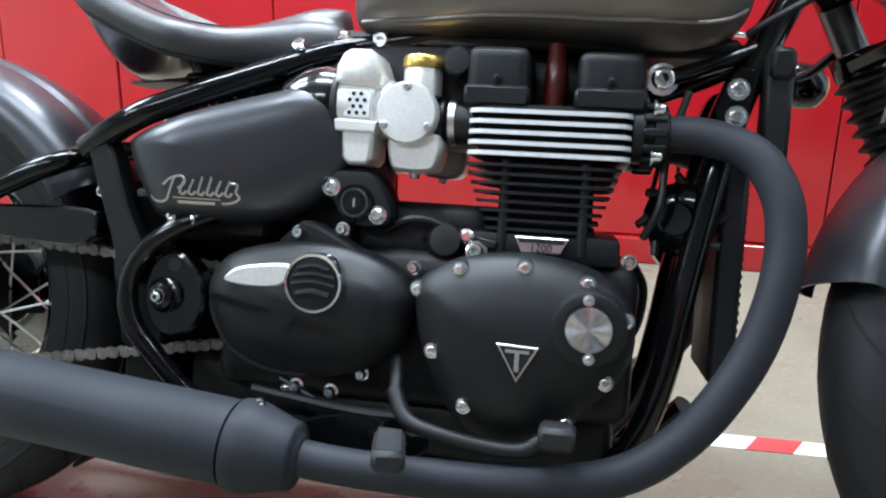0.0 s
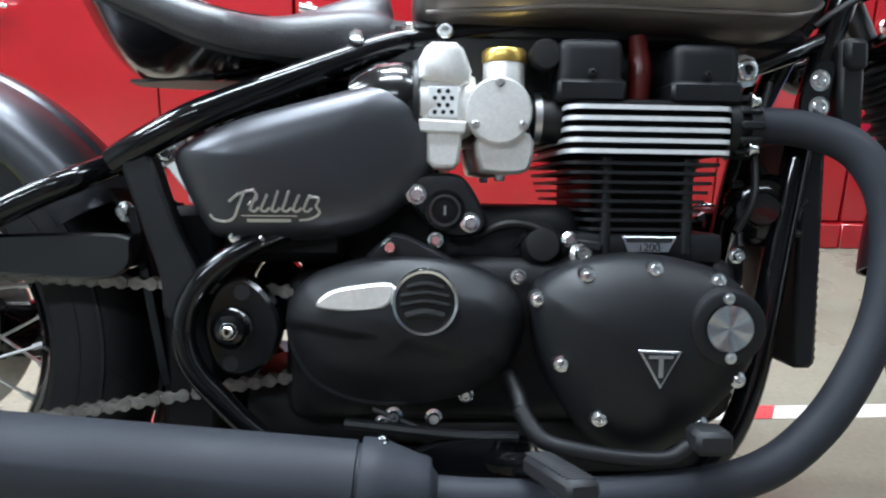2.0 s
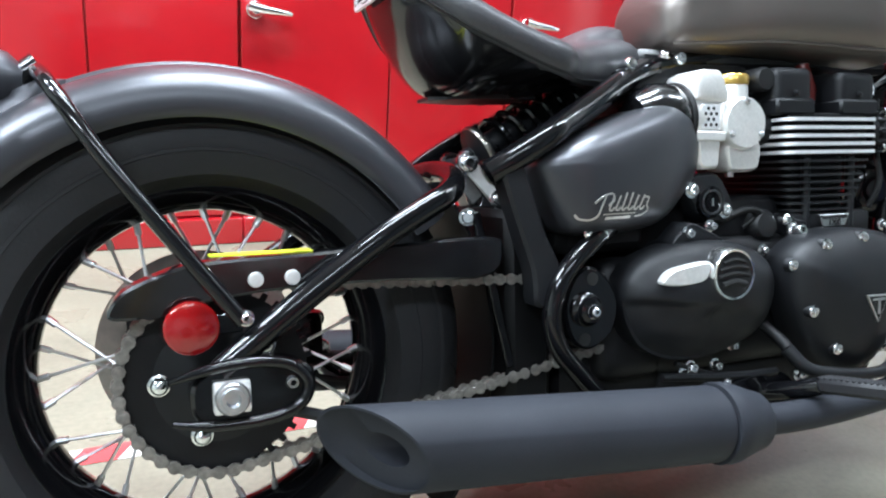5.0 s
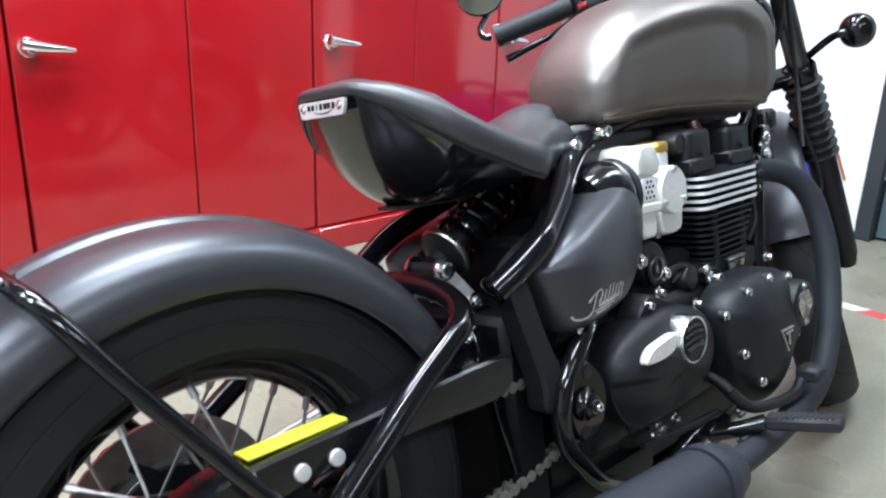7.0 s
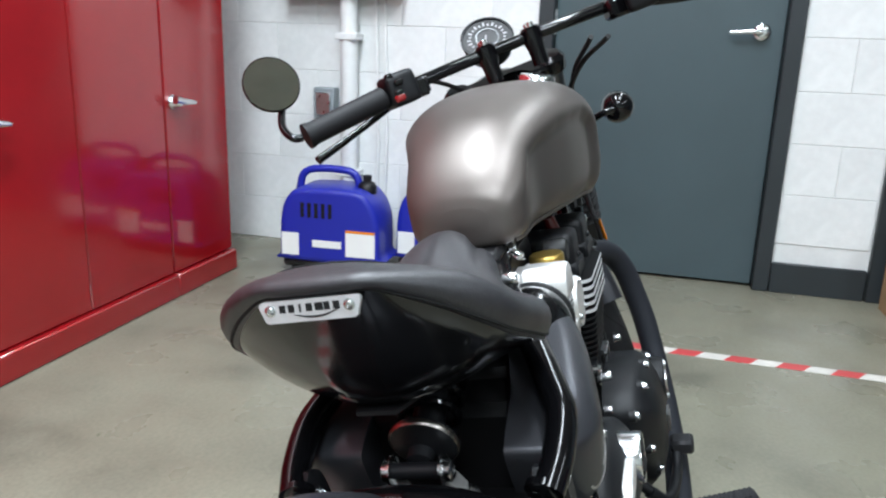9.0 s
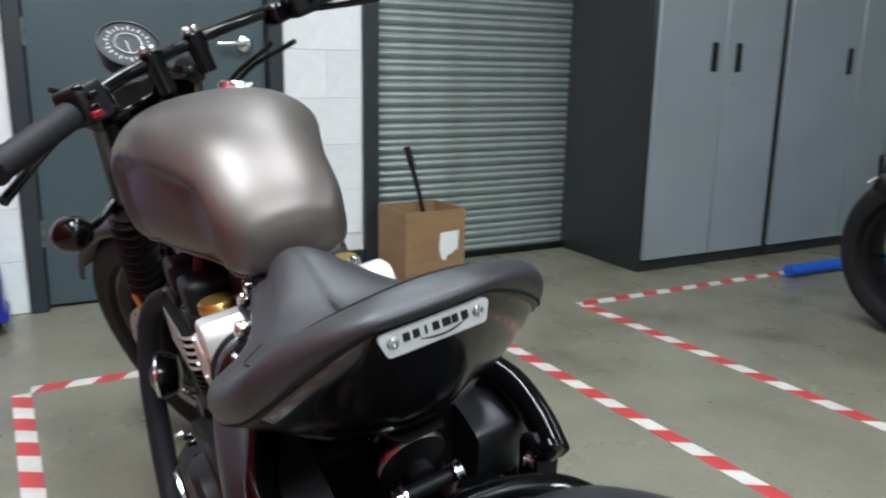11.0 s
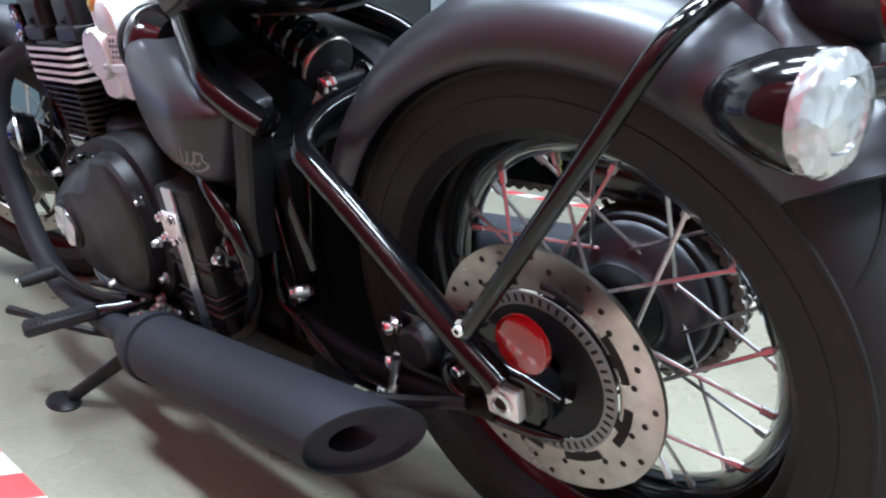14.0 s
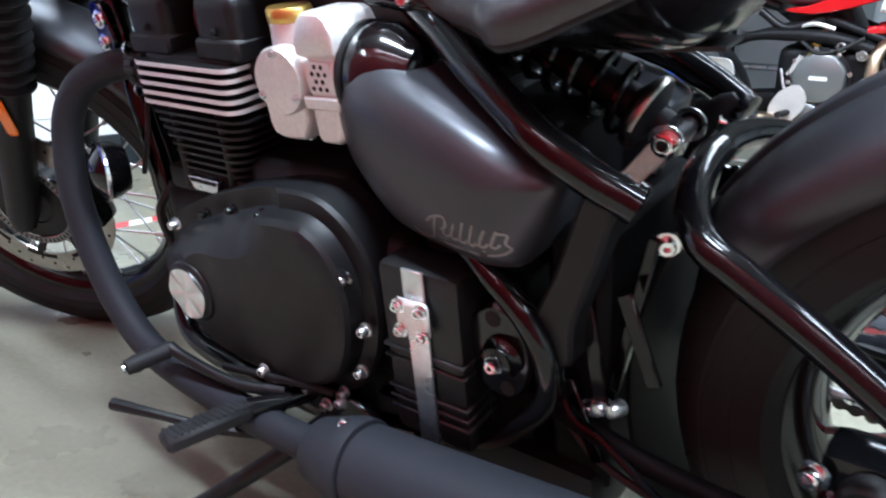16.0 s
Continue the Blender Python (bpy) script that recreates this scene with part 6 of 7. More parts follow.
# bars
bars = [(1.105, 0.0, 0.984), (1.102, 0.06, 0.984), (1.088, 0.12, 0.983), (1.055, 0.19, 0.980), (1.009, 0.27, 0.975), (0.972, 0.385, 0.965)]
hb = part("handlebar", turned(tubed([(x, -y, z) for x, y, z in bars[:0:-1]] + bars, 0.0112, 14, 5)), "gloss_black", bike, "gloss black handlebar")
for s in (-1, 1):
    g0, g1_ = Vector((1.010, s * 0.250, 0.977)), Vector((0.968, s * 0.392, 0.965))
    gd = (g1_ - g0).normalized()
    prof = [(0.013, 0)] + [(0.0190 + 0.0008 * (k % 2), 0.004 + 0.006 * k) for k in range(24)] + [(0.0215, 0.147), (0.0215, 0.153), (0, 0.154)]
    part("grip", turned(lathed(g0, gd, prof, 20)), "rubber", hb, "ribbed black rubber grip")
    sw = part("switch_block", turned(shift(boxed(-0.028, 0.024, -0.030, 0.026, -0.026, 0.030, bevel=0.012, seg=3), Matrix.Translation(Vector((1.022, s * 0.226, 0.979))) @ Matrix.Rotation(s * radians(18), 4, "Z"))), "satin_black", hb, "black switch block")
    for k, (dx, dz) in enumerate(((-0.028, 0.012), (-0.026, -0.004), (-0.02, 0.026))):
        part("switch_button", turned(shift(boxed(-0.006, 0.006, -0.007, 0.007, -0.005, 0.005, bevel=0.002), Matrix.Translation((1.017 + dx, s * (0.222 + 0.006 * k), 0.979 + dz)))), "gloss_black", sw)
    if s > 0:
        part("red_button", turned(shift(boxed(-0.006, 0.006, -0.009, 0.009, -0.006, 0.006, bevel=0.003), Matrix.Translation((0.990, 0.229, 0.966)))), "red_lens", sw, "red rocker switch")
    part("lever", turned(tubed([(1.035, s * 0.225, 0.968), (1.045, s * 0.26, 0.958), (1.03, s * 0.32, 0.940), (0.995, s * 0.395, 0.922)], [0.009, 0.008, 0.006, 0.0075], 10, 4)), "gloss_black", hb, "black hand lever")
    part("master_cylinder", turned(boxed(1.03, 1.07, s * 0.17, s * 0.225, 0.955, 0.99, bevel=0.006)), "gloss_black", hb)
    part("riser", turned(lathed((1.100, s * 0.045, 0.930), (0, 0, 1), [(0.015, 0), (0.016, 0.03), (0.019, 0.042), (0.019, 0.066), (0.015, 0.070), (0, 0.070)], 16)), "gloss_black", hb)
    for dx in (-0.012, 0.012):
        part("riser_bolt", turned(bolted((1.100 + dx, s * 0.045, 0.999), (0, 0, 1), 0.0065, 0.009), ), "chrome", hb)
# bar-end mirror, left
mir = part("mirror", lathed((0.852, 0.345, 0.985), (-0.74, -0.61, 0.28), [(0, -0.022), (0.02, -0.019), (0.040, -0.008), (0.0475, 0.0), (0.0475, 0.004), (0.0455, 0.006)], 36), "gloss_black", bike, "round black bar-end mirror")
part("mirror_glass", lathed((0.852, 0.345, 0.985), (-0.74, -0.61, 0.28), [(0.0455, 0.0048), (0, 0.0050)], 36), "mirror", mir, "mirror glass")
part("mirror_stem", tubed([(0.812, 0.288, 0.893), (0.805, 0.302, 0.895), (0.822, 0.325, 0.915), (0.868, 0.342, 0.950)], 0.0065, 10, 4), "gloss_black", mir)
# instrument
ins = part("instrument", turned(lathed((1.200, 0.012, 1.012), (-0.78, 0, 0.62), [(0, -0.045), (0.030, -0.042), (0.045, -0.030), (0.050, -0.006), (0.052, 0.0), (0.052, 0.006), (0.047, 0.007)], 36)), "satin_black", bike, "round black speedometer")
part("dial_face", turned(lathed((1.200, 0.012, 1.012), (-0.78, 0, 0.62), [(0.047, 0.004), (0, 0.0042)], 36)), "dial", ins, "dark dial with pale ticks")
s_, t_, a_ = frame_of((-0.78, 0, 0.62))
bm = bmesh.new()
c_ = Vector((1.200, 0.012, 1.012)) + a_ * 0.0046
for k in range(25):
    o_ = s_ * math.cos(2 * math.pi * k / 25) + t_ * math.sin(2 * math.pi * k / 25)
    bar(bm, c_ + o_ * 0.031, c_ + o_ * (0.0395 if k % 2 == 0 else 0.036), 0.0036, 0.0006, a_)
part("dial_tick", turned(bm), "dial_mark", ins, smooth=False)["kind"] = "stuff"
part("dial_ring", turned(lathed(c_, (-0.78, 0, 0.62), [(0.0205, 0), (0.0205, 0.0012), (0.0235, 0.0012), (0.0235, 0)], 36)), "fork_grey", ins)
part("needle", turned(bar(bmesh.new(), c_ + a_ * 0.0014 - t_ * 0.006, c_ + a_ * 0.0014 + t_ * 0.020 + s_ * 0.012, 0.0022, 0.0008, a_)), "dial_mark", ins)
# headlamp
hl = part("headlamp", turned(lathed((1.30, 0, 0.875), (1, 0, -0.12), [(0, -0.085), (0.035, -0.08), (0.065, -0.055), (0.078, -0.015), (0.080, 0.02), (0.078, 0.024)], 36)), "gloss_black", bike, "round black headlamp")
part("headlamp_rim", turned(lathed((1.30, 0, 0.875), (1, 0, -0.12), [(0.078, 0.02), (0.083, 0.024), (0.083, 0.034), (0.076, 0.038)], 36)), "chrome", hl, "chrome headlamp rim")
part("headlamp_lens", turned(lathed((1.30, 0, 0.875), (1, 0, -0.12), [(0.077, 0.034), (0.05, 0.044), (0, 0.048)], 36)), "clear_lens", hl)
for s in (-1, 1):
    ix, iz = (1.245, 0.790) if s < 0 else (1.300, 0.757)
    ib = indicator((ix + 0.02, s * 0.210, iz), (1, s * 0.15, -0.1), "amber", "amber lens", STEER, True)
    part("stalk", turned(tubed([on_fork(s, 0.49, 0.02), (ix + 0.003, s * 0.165, iz), (ix - 0.004, s * 0.200, iz)], 0.0075, 10, 3)), "gloss_black", ib)
# cables from bars to frame
for k, pts_ in enumerate((((1.03, 0.19, 0.965), (1.14, 0.12, 0.93), (1.22, 0.05, 0.85), (1.12, 0.05, 0.74)), ((1.03, -0.19, 0.965), (1.15, -0.12, 0.92), (1.23, -0.06, 0.82), (1.10, -0.06, 0.72)), ((1.05, -0.16, 0.97), (1.20, -0.10, 0.90), (1.27, -0.08, 0.75), (1.24, -0.10, 0.62)), ((1.26, -0.075, 0.70), (1.30, -0.095, 0.60), (1.32, -0.10, 0.53), (1.30, -0.09, 0.50)))):
    part("cable", tubed(pts_, 0.0045, 8, 8), "black_plastic", bike)

# --- foot controls and stand
for s in (-1, 1):
    up_ = 0.014 if s < 0 else 0.0
    hold = part("peg_bracket", tubed([(0.72, s * 0.16, 0.235), (0.735, s * 0.20, 0.238 + up_ / 2), (0.755, s * 0.235, 0.243 + up_)], [0.014, 0.012, 0.012], 10), "gloss_black", bike, "black footpeg bracket")
    peg = bar(bmesh.new(), (0.752, s * 0.235, 0.245 + up_), (0.776, s * 0.335, 0.254 + up_), 0.032, 0.020, (0, 0, 1))
    part("footpeg", peg, "rubber", hold, "black rubber footpeg")
    for k in range(13):
        f = (k + 0.7) / 14
        c_ = Vector((0.752, s * 0.235, 0.245 + up_)).lerp(Vector((0.776, s * 0.335, 0.254 + up_)), f)
        part("peg_rib", bar(bmesh.new(), c_ + Vector((-0.013, 0, 0.0100)), c_ + Vector((0.013, 0, 0.0100)), 0.0036, 0.0024), "rubber", hold)
    part("peg_bolt", bolted((0.742, s * 0.205, 0.226), (0, 0, -1), 0.008, 0.01), "chrome", hold)
    part("control_plate", plate([(0.62, 0.235), (0.66, 0.255), (0.74, 0.262), (0.775, 0.245), (0.77, 0.22), (0.70, 0.212), (0.63, 0.218)], [(0.002, s * 0.150), (0, s * 0.155), (0, s * 0.165), (0.002, s * 0.168)], 3), "gloss_black", hold)
# brake pedal, right
ped = part("brake_pedal", tubed([(0.742, -0.185, 0.298), (0.762, -0.205, 0.272), (0.80, -0.215, 0.263), (0.85, -0.219, 0.257), (0.888, -0.221, 0.258), (0.908, -0.221, 0.270)], [0.010, 0.009, 0.0085, 0.0085, 0.0085, 0.009], 10, 5), "satin_black", bike, "black brake pedal")
part("pedal_pad", boxed(0.905, 0.942, -0.250, -0.212, 0.268, 0.292, bevel=0.005), "rubber", ped)
part("pedal_tube", tubed([(0.735, -0.150, 0.325), (0.742, -0.175, 0.308), (0.744, -0.186, 0.298)], 0.0085, 10), "dark_metal", ped)
part("pedal_bolt", bolted((0.765, -0.188, 0.262), (0, -1, 0), 0.009, 0.008), "chrome", ped)
part("brake_rod", tubed([(0.745, -0.165, 0.262), (0.68, -0.16, 0.262), (0.56, -0.15, 0.272)], 0.006, 8), "satin_black", ped)
# gear lever, left
gl = part("gear_lever", tubed([(0.735, 0.19, 0.245), (0.80, 0.215, 0.250), (0.88, 0.225, 0.266), (0.905, 0.228, 0.276)], [0.009, 0.007, 0.007, 0.008], 10, 4), "satin_black", bike, "black gear lever with ribbed toe peg")
bm = lathe(bmesh.new(), (0.905, 0.225, 0.272), (0.25, 1, 0), [(0, 0), (0.010, 0)] + [(0.0105 + 0.0015 * (k % 2), 0.005 + 0.006 * k) for k in range(9)] + [(0.010, 0.060), (0, 0.061)], 14)
part("toe_peg", bm, "rubber", gl)
part("toe_peg_end", lathed((0.921, 0.285, 0.272), (0.25, 1, 0), [(0.006, 0), (0.006, 0.003), (0, 0.004)], 10), "chrome", gl)
part("linkage_rod", tubed([(0.83, 0.205, 0.258), (0.74, 0.19, 0.262), (0.66, 0.18, 0.265)], 0.0045, 8), "dark_metal", gl)
for x, y, z in ((0.70, 0.175, 0.262), (0.725, 0.182, 0.238), (0.765, 0.192, 0.268), (0.685, 0.172, 0.235), (0.655, 0.175, 0.252)):
    part("control_bolt", bolted((x, y, z), (0, 1, 0), 0.0062, 0.010), "brushed", gl)
# side stand, left
stand = part("side_stand", tubed([(0.690, 0.150, 0.205), (0.755, 0.215, 0.150), (0.845, 0.290, 0.083)], [0.015, 0.012, 0.011], 12, 4), "satin_black", bike, "black side stand, folded out")
foot = lathed((0, 0, 0), (0, 0, 1), [(0, -0.004), (0.030, -0.004), (0.032, 0.0), (0.026, 0.007), (0, 0.010)], 20)
shift(foot, Matrix.Translation((0.862, 0.303, 0.073)) @ Matrix.Rotation(radians(12.4), 4, "X") @ Matrix.Diagonal((1.25, 0.8, 1, 1)))
part("stand_foot", foot, "satin_black", stand)
part("kick_arm", tubed([(0.72, 0.185, 0.178), (0.79, 0.250, 0.205), (0.86, 0.290, 0.228), (0.922, 0.312, 0.235)], [0.007, 0.006, 0.006, 0.008], 8, 4), "satin_black", stand)
part("stand_spring", tubed([(0.66, 0.16, 0.20), (0.76, 0.21, 0.152)], 0.006, 8), "dark_metal", stand)

# strapped ribbed box, left
bx = part("canister", boxed(0.478, 0.578, 0.120, 0.168, 0.245, 0.452, bevel=0.010, seg=2), "black_plastic", bike, "ribbed black canister with steel strap")
for z in (0.275, 0.288, 0.301, 0.340, 0.353):
    part("rib", boxed(0.476, 0.580, 0.118, 0.1715, z, z + 0.005, bevel=0.002), "black_plastic", bx)
part("strap", boxed(0.515, 0.541, 0.169, 0.1730, 0.235, 0.455, bevel=0.001), "brushed", bx, "stainless steel strap")
bk_ = part("buckle", boxed(0.507, 0.548, 0.173, 0.182, 0.385, 0.425, bevel=0.004), "cast_silver", bx, "cast strap buckle")
for x, z in ((0.514, 0.418), (0.541, 0.418), (0.514, 0.390), (0.541, 0.390)):
    part("buckle_bolt", bolted((x, 0.181, z), (0, 1, 0), 0.0055, 0.008), "chrome", bk_)
# horn, left front
hn = part("horn", lathed((1.066, 0.160, 0.466), (0.30, 0.93, 0.1), [(0, -0.03), (0.03, -0.025), (0.038, -0.01), (0.040, 0.006), (0.034, 0.010), (0.02, 0.020), (0, 0.024)], 32), "gloss_black", bike, "round black horn with chrome ring")
part("horn_ring", lathed((1.066, 0.160, 0.466), (0.30, 0.93, 0.1), [(0.0395, 0.003), (0.0425, 0.004), (0.0425, 0.008), (0.039, 0.009)], 32), "chrome", hn)
# hoses, rear brake
part("brake_hose", tubed([(0.415, 0.10, 0.40), (0.386, 0.130, 0.322), (0.345, 0.134, 0.300), (0.305, 0.136, 0.270), (0.265, 0.137, 0.250), (0.208, 0.138, 0.252), (0.168, 0.142, 0.282)], 0.0045, 8, 6), "gloss_black", bike)
for x, y, z in ((0.352, 0.128, 0.332), (0.337, 0.130, 0.338)):
    part("hose_clip", lathed((x, y, z), (0.3, 1, 0.2), [(0.008, -0.010), (0.008, 0.004), (0.006, 0.008), (0, 0.009)], 12), "brushed", bike, "bright hose clip")
part("hose_union", tubed([(0.200, 0.140, 0.256), (0.178, 0.143, 0.262), (0.165, 0.145, 0.285), (0.160, 0.142, 0.312)], [0.0055, 0.006, 0.0055, 0.005], 10), "brushed", bike, "bright bent brake pipe")
for x0, z0, x1, z1 in ((0.335, 0.455, 0.302, 0.372), (0.372, 0.440, 0.352, 0.330), (0.392, 0.345, 0.356, 0.262)):
    part("bracket_bar", bar(bmesh.new(), (x0, 0.118, z0), (x1, 0.124, z1), 0.006, 0.014, (1, 0, 0.4)), "gloss_black", bike)
part("brake_hose", tubed([(0.42, 0.09, 0.36), (0.39, 0.115, 0.285), (0.31, 0.125, 0.248), (0.20, 0.13, 0.250), (0.12, 0.135, 0.275)], 0.0045, 8, 6), "black_plastic", bike)
cal = part("rear_caliper", boxed(0.085, 0.165, 0.078, 0.128, 0.290, 0.365, bevel=0.014, seg=2), "gloss_black", bike, "black rear brake caliper")
part("caliper_knob", lathed((0.125, 0.125, 0.335), (0, 1, 0), [(0, 0), (0.024, 0), (0.024, 0.016), (0.020, 0.021), (0, 0.022)], 24), "black_plastic", cal)
for x, z in ((0.165, 0.345), (0.172, 0.300)):
    part("banjo_bolt", bolted((x, 0.13, z), (0.4, 1, 0), 0.009, 0.014), "chrome", cal)
part("hose_bolt", bolted((0.371, 0.105, 0.312), (0, 1, 0), 0.008, 0.014), "chrome", bike)
# wiring and control cables by the engine
for pts_, r_ in ((((0.745, -0.100, 0.460), (0.760, -0.108, 0.474), (0.785, -0.106, 0.470)), 0.0035), (((0.700, -0.100, 0.470), (0.735, -0.112, 0.486), (0.770, -0.110, 0.480), (0.800, -0.105, 0.455)), 0.005), (((1.000, -0.100, 0.480), (1.015, -0.108, 0.520), (1.020, -0.095, 0.580), (1.040, -0.080, 0.650)), 0.0045), (((0.590, -0.140, 0.285), (0.66, -0.152, 0.262), (0.74, -0.150, 0.255)), 0.004), (((1.00, 0.105, 0.44), (1.02, 0.125, 0.40), (1.01, 0.120, 0.34), (0.97, 0.115, 0.30)), 0.007), (((1.035, 0.125, 0.455), (1.02, 0.110, 0.52), (1.03, 0.085, 0.60)), 0.0035)):
    part("cable", tubed(pts_, r_, 8, 6), "black_plastic", bike)
part("clutch_arm", bar(bmesh.new(), (0.800, -0.118, 0.468), (0.838, -0.128, 0.462), 0.008, 0.010, (0, 0, 1)), "satin_black", bike, "black clutch release arm")
part("cable_end", lathed((0.802, -0.124, 0.470), (0, -1, 0), [(0.009, -0.006), (0.009, 0.004), (0.005, 0.008), (0, 0.008)], 14), "chrome", bike)
for x, y, z in ((0.625, -0.136, 0.300), (0.690, -0.136, 0.300), (0.985, -0.135, 0.455), (0.745, -0.136, 0.430), (0.655, -0.130, 0.468)):
    part("case_bolt", bolted((x, y, z), (0, -1, 0), 0.006, 0.012), "chrome", eng)
for x, z in ((0.445, 0.470), (0.470, 0.466)):
    part("frame_screw", lathed((x, -0.150, z), (0, -1, 0), [(0.006, -0.02), (0.006, 0.002), (0.003, 0.003), (0.003, 0.0), (0, 0.0)], 12), "chrome", bike)


# ---------------------------------------------------------------- the red motorcycle in the next bay
red_bike = thing("sport_motorcycle", "red naked sports motorcycle with twin black mufflers on its stand", "motorcycle", m=pose(1.290, -2.40, 0.0, rx=5, rz=180))


def rpart(name, bm, material, parent=None, label="", **k):
    return part(name, bm, material, parent or red_bike, label, **k)


for cx, w, nm in ((0.0, 0.18, "rear_wheel"), (1.46, 0.12, "front_wheel")):
    R, rim = 0.318, 0.222
    hub = rpart(nm, lathed((cx, 0, 0.318), (0, 1, 0), [(0.02, -0.05), (0.06, -0.05), (0.065, 0), (0.06, 0.05), (0.02, 0.05)], 24, close=True), "dark_metal", label="dark cast sport wheel")
    rpart("tyre", tyre_mesh(cx, 0.318, R, w, rim), "rubber", hub)
    rpart("rim", lathed((cx, 0, 0.318), (0, 1, 0), [(rim + 0.006, -w * 0.34), (rim - 0.02, -w * 0.3), (rim - 0.03, 0), (rim - 0.02, w * 0.3), (rim + 0.006, w * 0.34), (rim - 0.01, 0)], 40, close=True), "satin_black", hub)
    for n in range(10):
        a = 2 * math.pi * n / 10 + (0.12 if n % 2 else -0.12)
        rpart("wheel_spoke", tubed([(cx + 0.05 * math.cos(a), 0.02, 0.318 + 0.05 * math.sin(a)), (cx + 0.195 * math.cos(a + 0.1), 0.02, 0.318 + 0.195 * math.sin(a + 0.1))], [0.009, 0.007], 8), "satin_black", hub)
    rpart("axle_nut", lathed((cx, -0.05, 0.318), (0, -1, 0), [(0.035, 0), (0.035, 0.03), (0.022, 0.04), (0.022, 0.055), (0.012, 0.055), (0.012, 0.03), (0, 0.03)], 16), "brushed", hub)
    rpart("brake_disc", lathed((cx, -0.07 if cx else -0.045, 0.318), (0, 1, 0), [(0.085, -0.003), (0.115, -0.003), (0.115, 0.003), (0.085, 0.003)], 40, close=True), "tool_grey" if cx else "dark_metal", hub)
rpart("swingarm", tubed([(0.0, 0.06, 0.32), (0.20, 0.07, 0.35), (0.46, 0.06, 0.38)], [0.035, 0.045, 0.05], 12), "dark_metal")
eng2 = rpart("engine", boxed(0.42, 0.86, -0.125, 0.13, 0.27, 0.60, bevel=0.04, seg=3), "dark_metal", label="dark engine with a grey round clutch cover")
rpart("clutch_cover", lathed((0.574, -0.13, 0.498), (0, -1, 0), [(0.095, -0.02), (0.095, 0.015), (0.090, 0.026), (0.084, 0.030), (0, 0.032)], 9), "tool_grey", eng2, "grey round clutch cover")
rpart("lower_cover", plate([(0.515, 0.345), (0.530, 0.420), (0.580, 0.400), (0.655, 0.430), (0.690, 0.400), (0.665, 0.345), (0.600, 0.322)], [(0, -0.11), (0, -0.150), (0.008, -0.156)], 3), "tool_grey", eng2)
rpart("cylinder", shift(boxed(-0.10, 0.10, -0.09, 0.09, 0, 0.26, bevel=0.03, seg=2), pose(0.78, 0, 0.50, ry=45)), "dark_metal", eng2)
rpart("cylinder", shift(boxed(-0.10, 0.10, -0.09, 0.09, 0, 0.24, bevel=0.03, seg=2), pose(0.62, 0, 0.56, ry=-30)), "dark_metal", eng2)
for x, z in ((0.50, 0.46), (0.53, 0.40), (0.48, 0.36), (0.57, 0.34), (0.70, 0.585), (0.63, 0.61), (0.76, 0.33)):
    rpart("engine_bolt", bolted((x, -0.135, z), (0, -1, 0), 0.015, 0.02), "brushed", eng2)
# pipes and mufflers
rpart("exhaust_pipe", tubed([(0.80, -0.06, 0.66), (0.745, -0.15, 0.585), (0.745, -0.185, 0.47), (0.715, -0.19, 0.375), (0.65, -0.19, 0.330), (0.56, -0.19, 0.322), (0.40, -0.19, 0.340)], 0.023, 14, 6), "copper_header", label="heat-tinted steel exhaust pipe")
rpart("exhaust_pipe", tubed([(1.0, -0.06, 0.62), (0.98, -0.14, 0.52), (0.90, -0.17, 0.46), (0.82, -0.18, 0.38), (0.74, -0.18, 0.30), (0.62, -0.17, 0.275)], 0.025, 14, 6), "copper_header", label="heat-tinted steel exhaust pipe")
low_can = rpart("muffler", tubed([(0.41, -0.19, 0.335), (0.35, -0.20, 0.360), (0.27, -0.21, 0.415), (0.20, -0.215, 0.465), (0.06, -0.215, 0.550), (-0.055, -0.215, 0.622)], [0.026, 0.030, 0.044, 0.050, 0.050, 0.046], 20, 1, curve=False), "satin_black", label="short black sports muffler")
top_can = rpart("muffler", tubed([(0.31, -0.19, 0.435), (0.25, -0.205, 0.490), (0.17, -0.21, 0.560), (0.09, -0.21, 0.630), (0.025, -0.21, 0.680)], [0.034, 0.052, 0.058, 0.058, 0.054], 20, 1, curve=False), "satin_black", label="short black sports muffler")
for can_, at_, way_, r_ in ((low_can, (-0.050, -0.215, 0.619), (-0.83, 0, 0.52), 0.044), (top_can, (0.030, -0.21, 0.676), (-0.79, 0, 0.61), 0.052)):
    rpart("muffler_tip", lathed(at_, way_, [(r_ + 0.003, -0.012), (r_ + 0.004, 0.006), (r_ - 0.006, 0.010), (r_ * 0.55, -0.006), (0, -0.008)], 20), "dark_metal", can_)
shield = [(0.185, 0.520), (0.200, 0.556), (0.250, 0.560), (0.300, 0.552), (0.318, 0.500), (0.330, 0.440), (0.350, 0.400), (0.300, 0.395), (0.262, 0.430), (0.240, 0.480)]
rpart("heat_shield", plate(shield, [(0.010, -0.262), (0.002, -0.268), (0.0, -0.264), (0.0, -0.258)], 3), "cast_silver", label="bright curved heat shield")
rpart("collector", tubed([(0.46, -0.19, 0.332), (0.40, -0.19, 0.340)], 0.032, 16), "copper_header", label="heat-tinted pipe clamp")
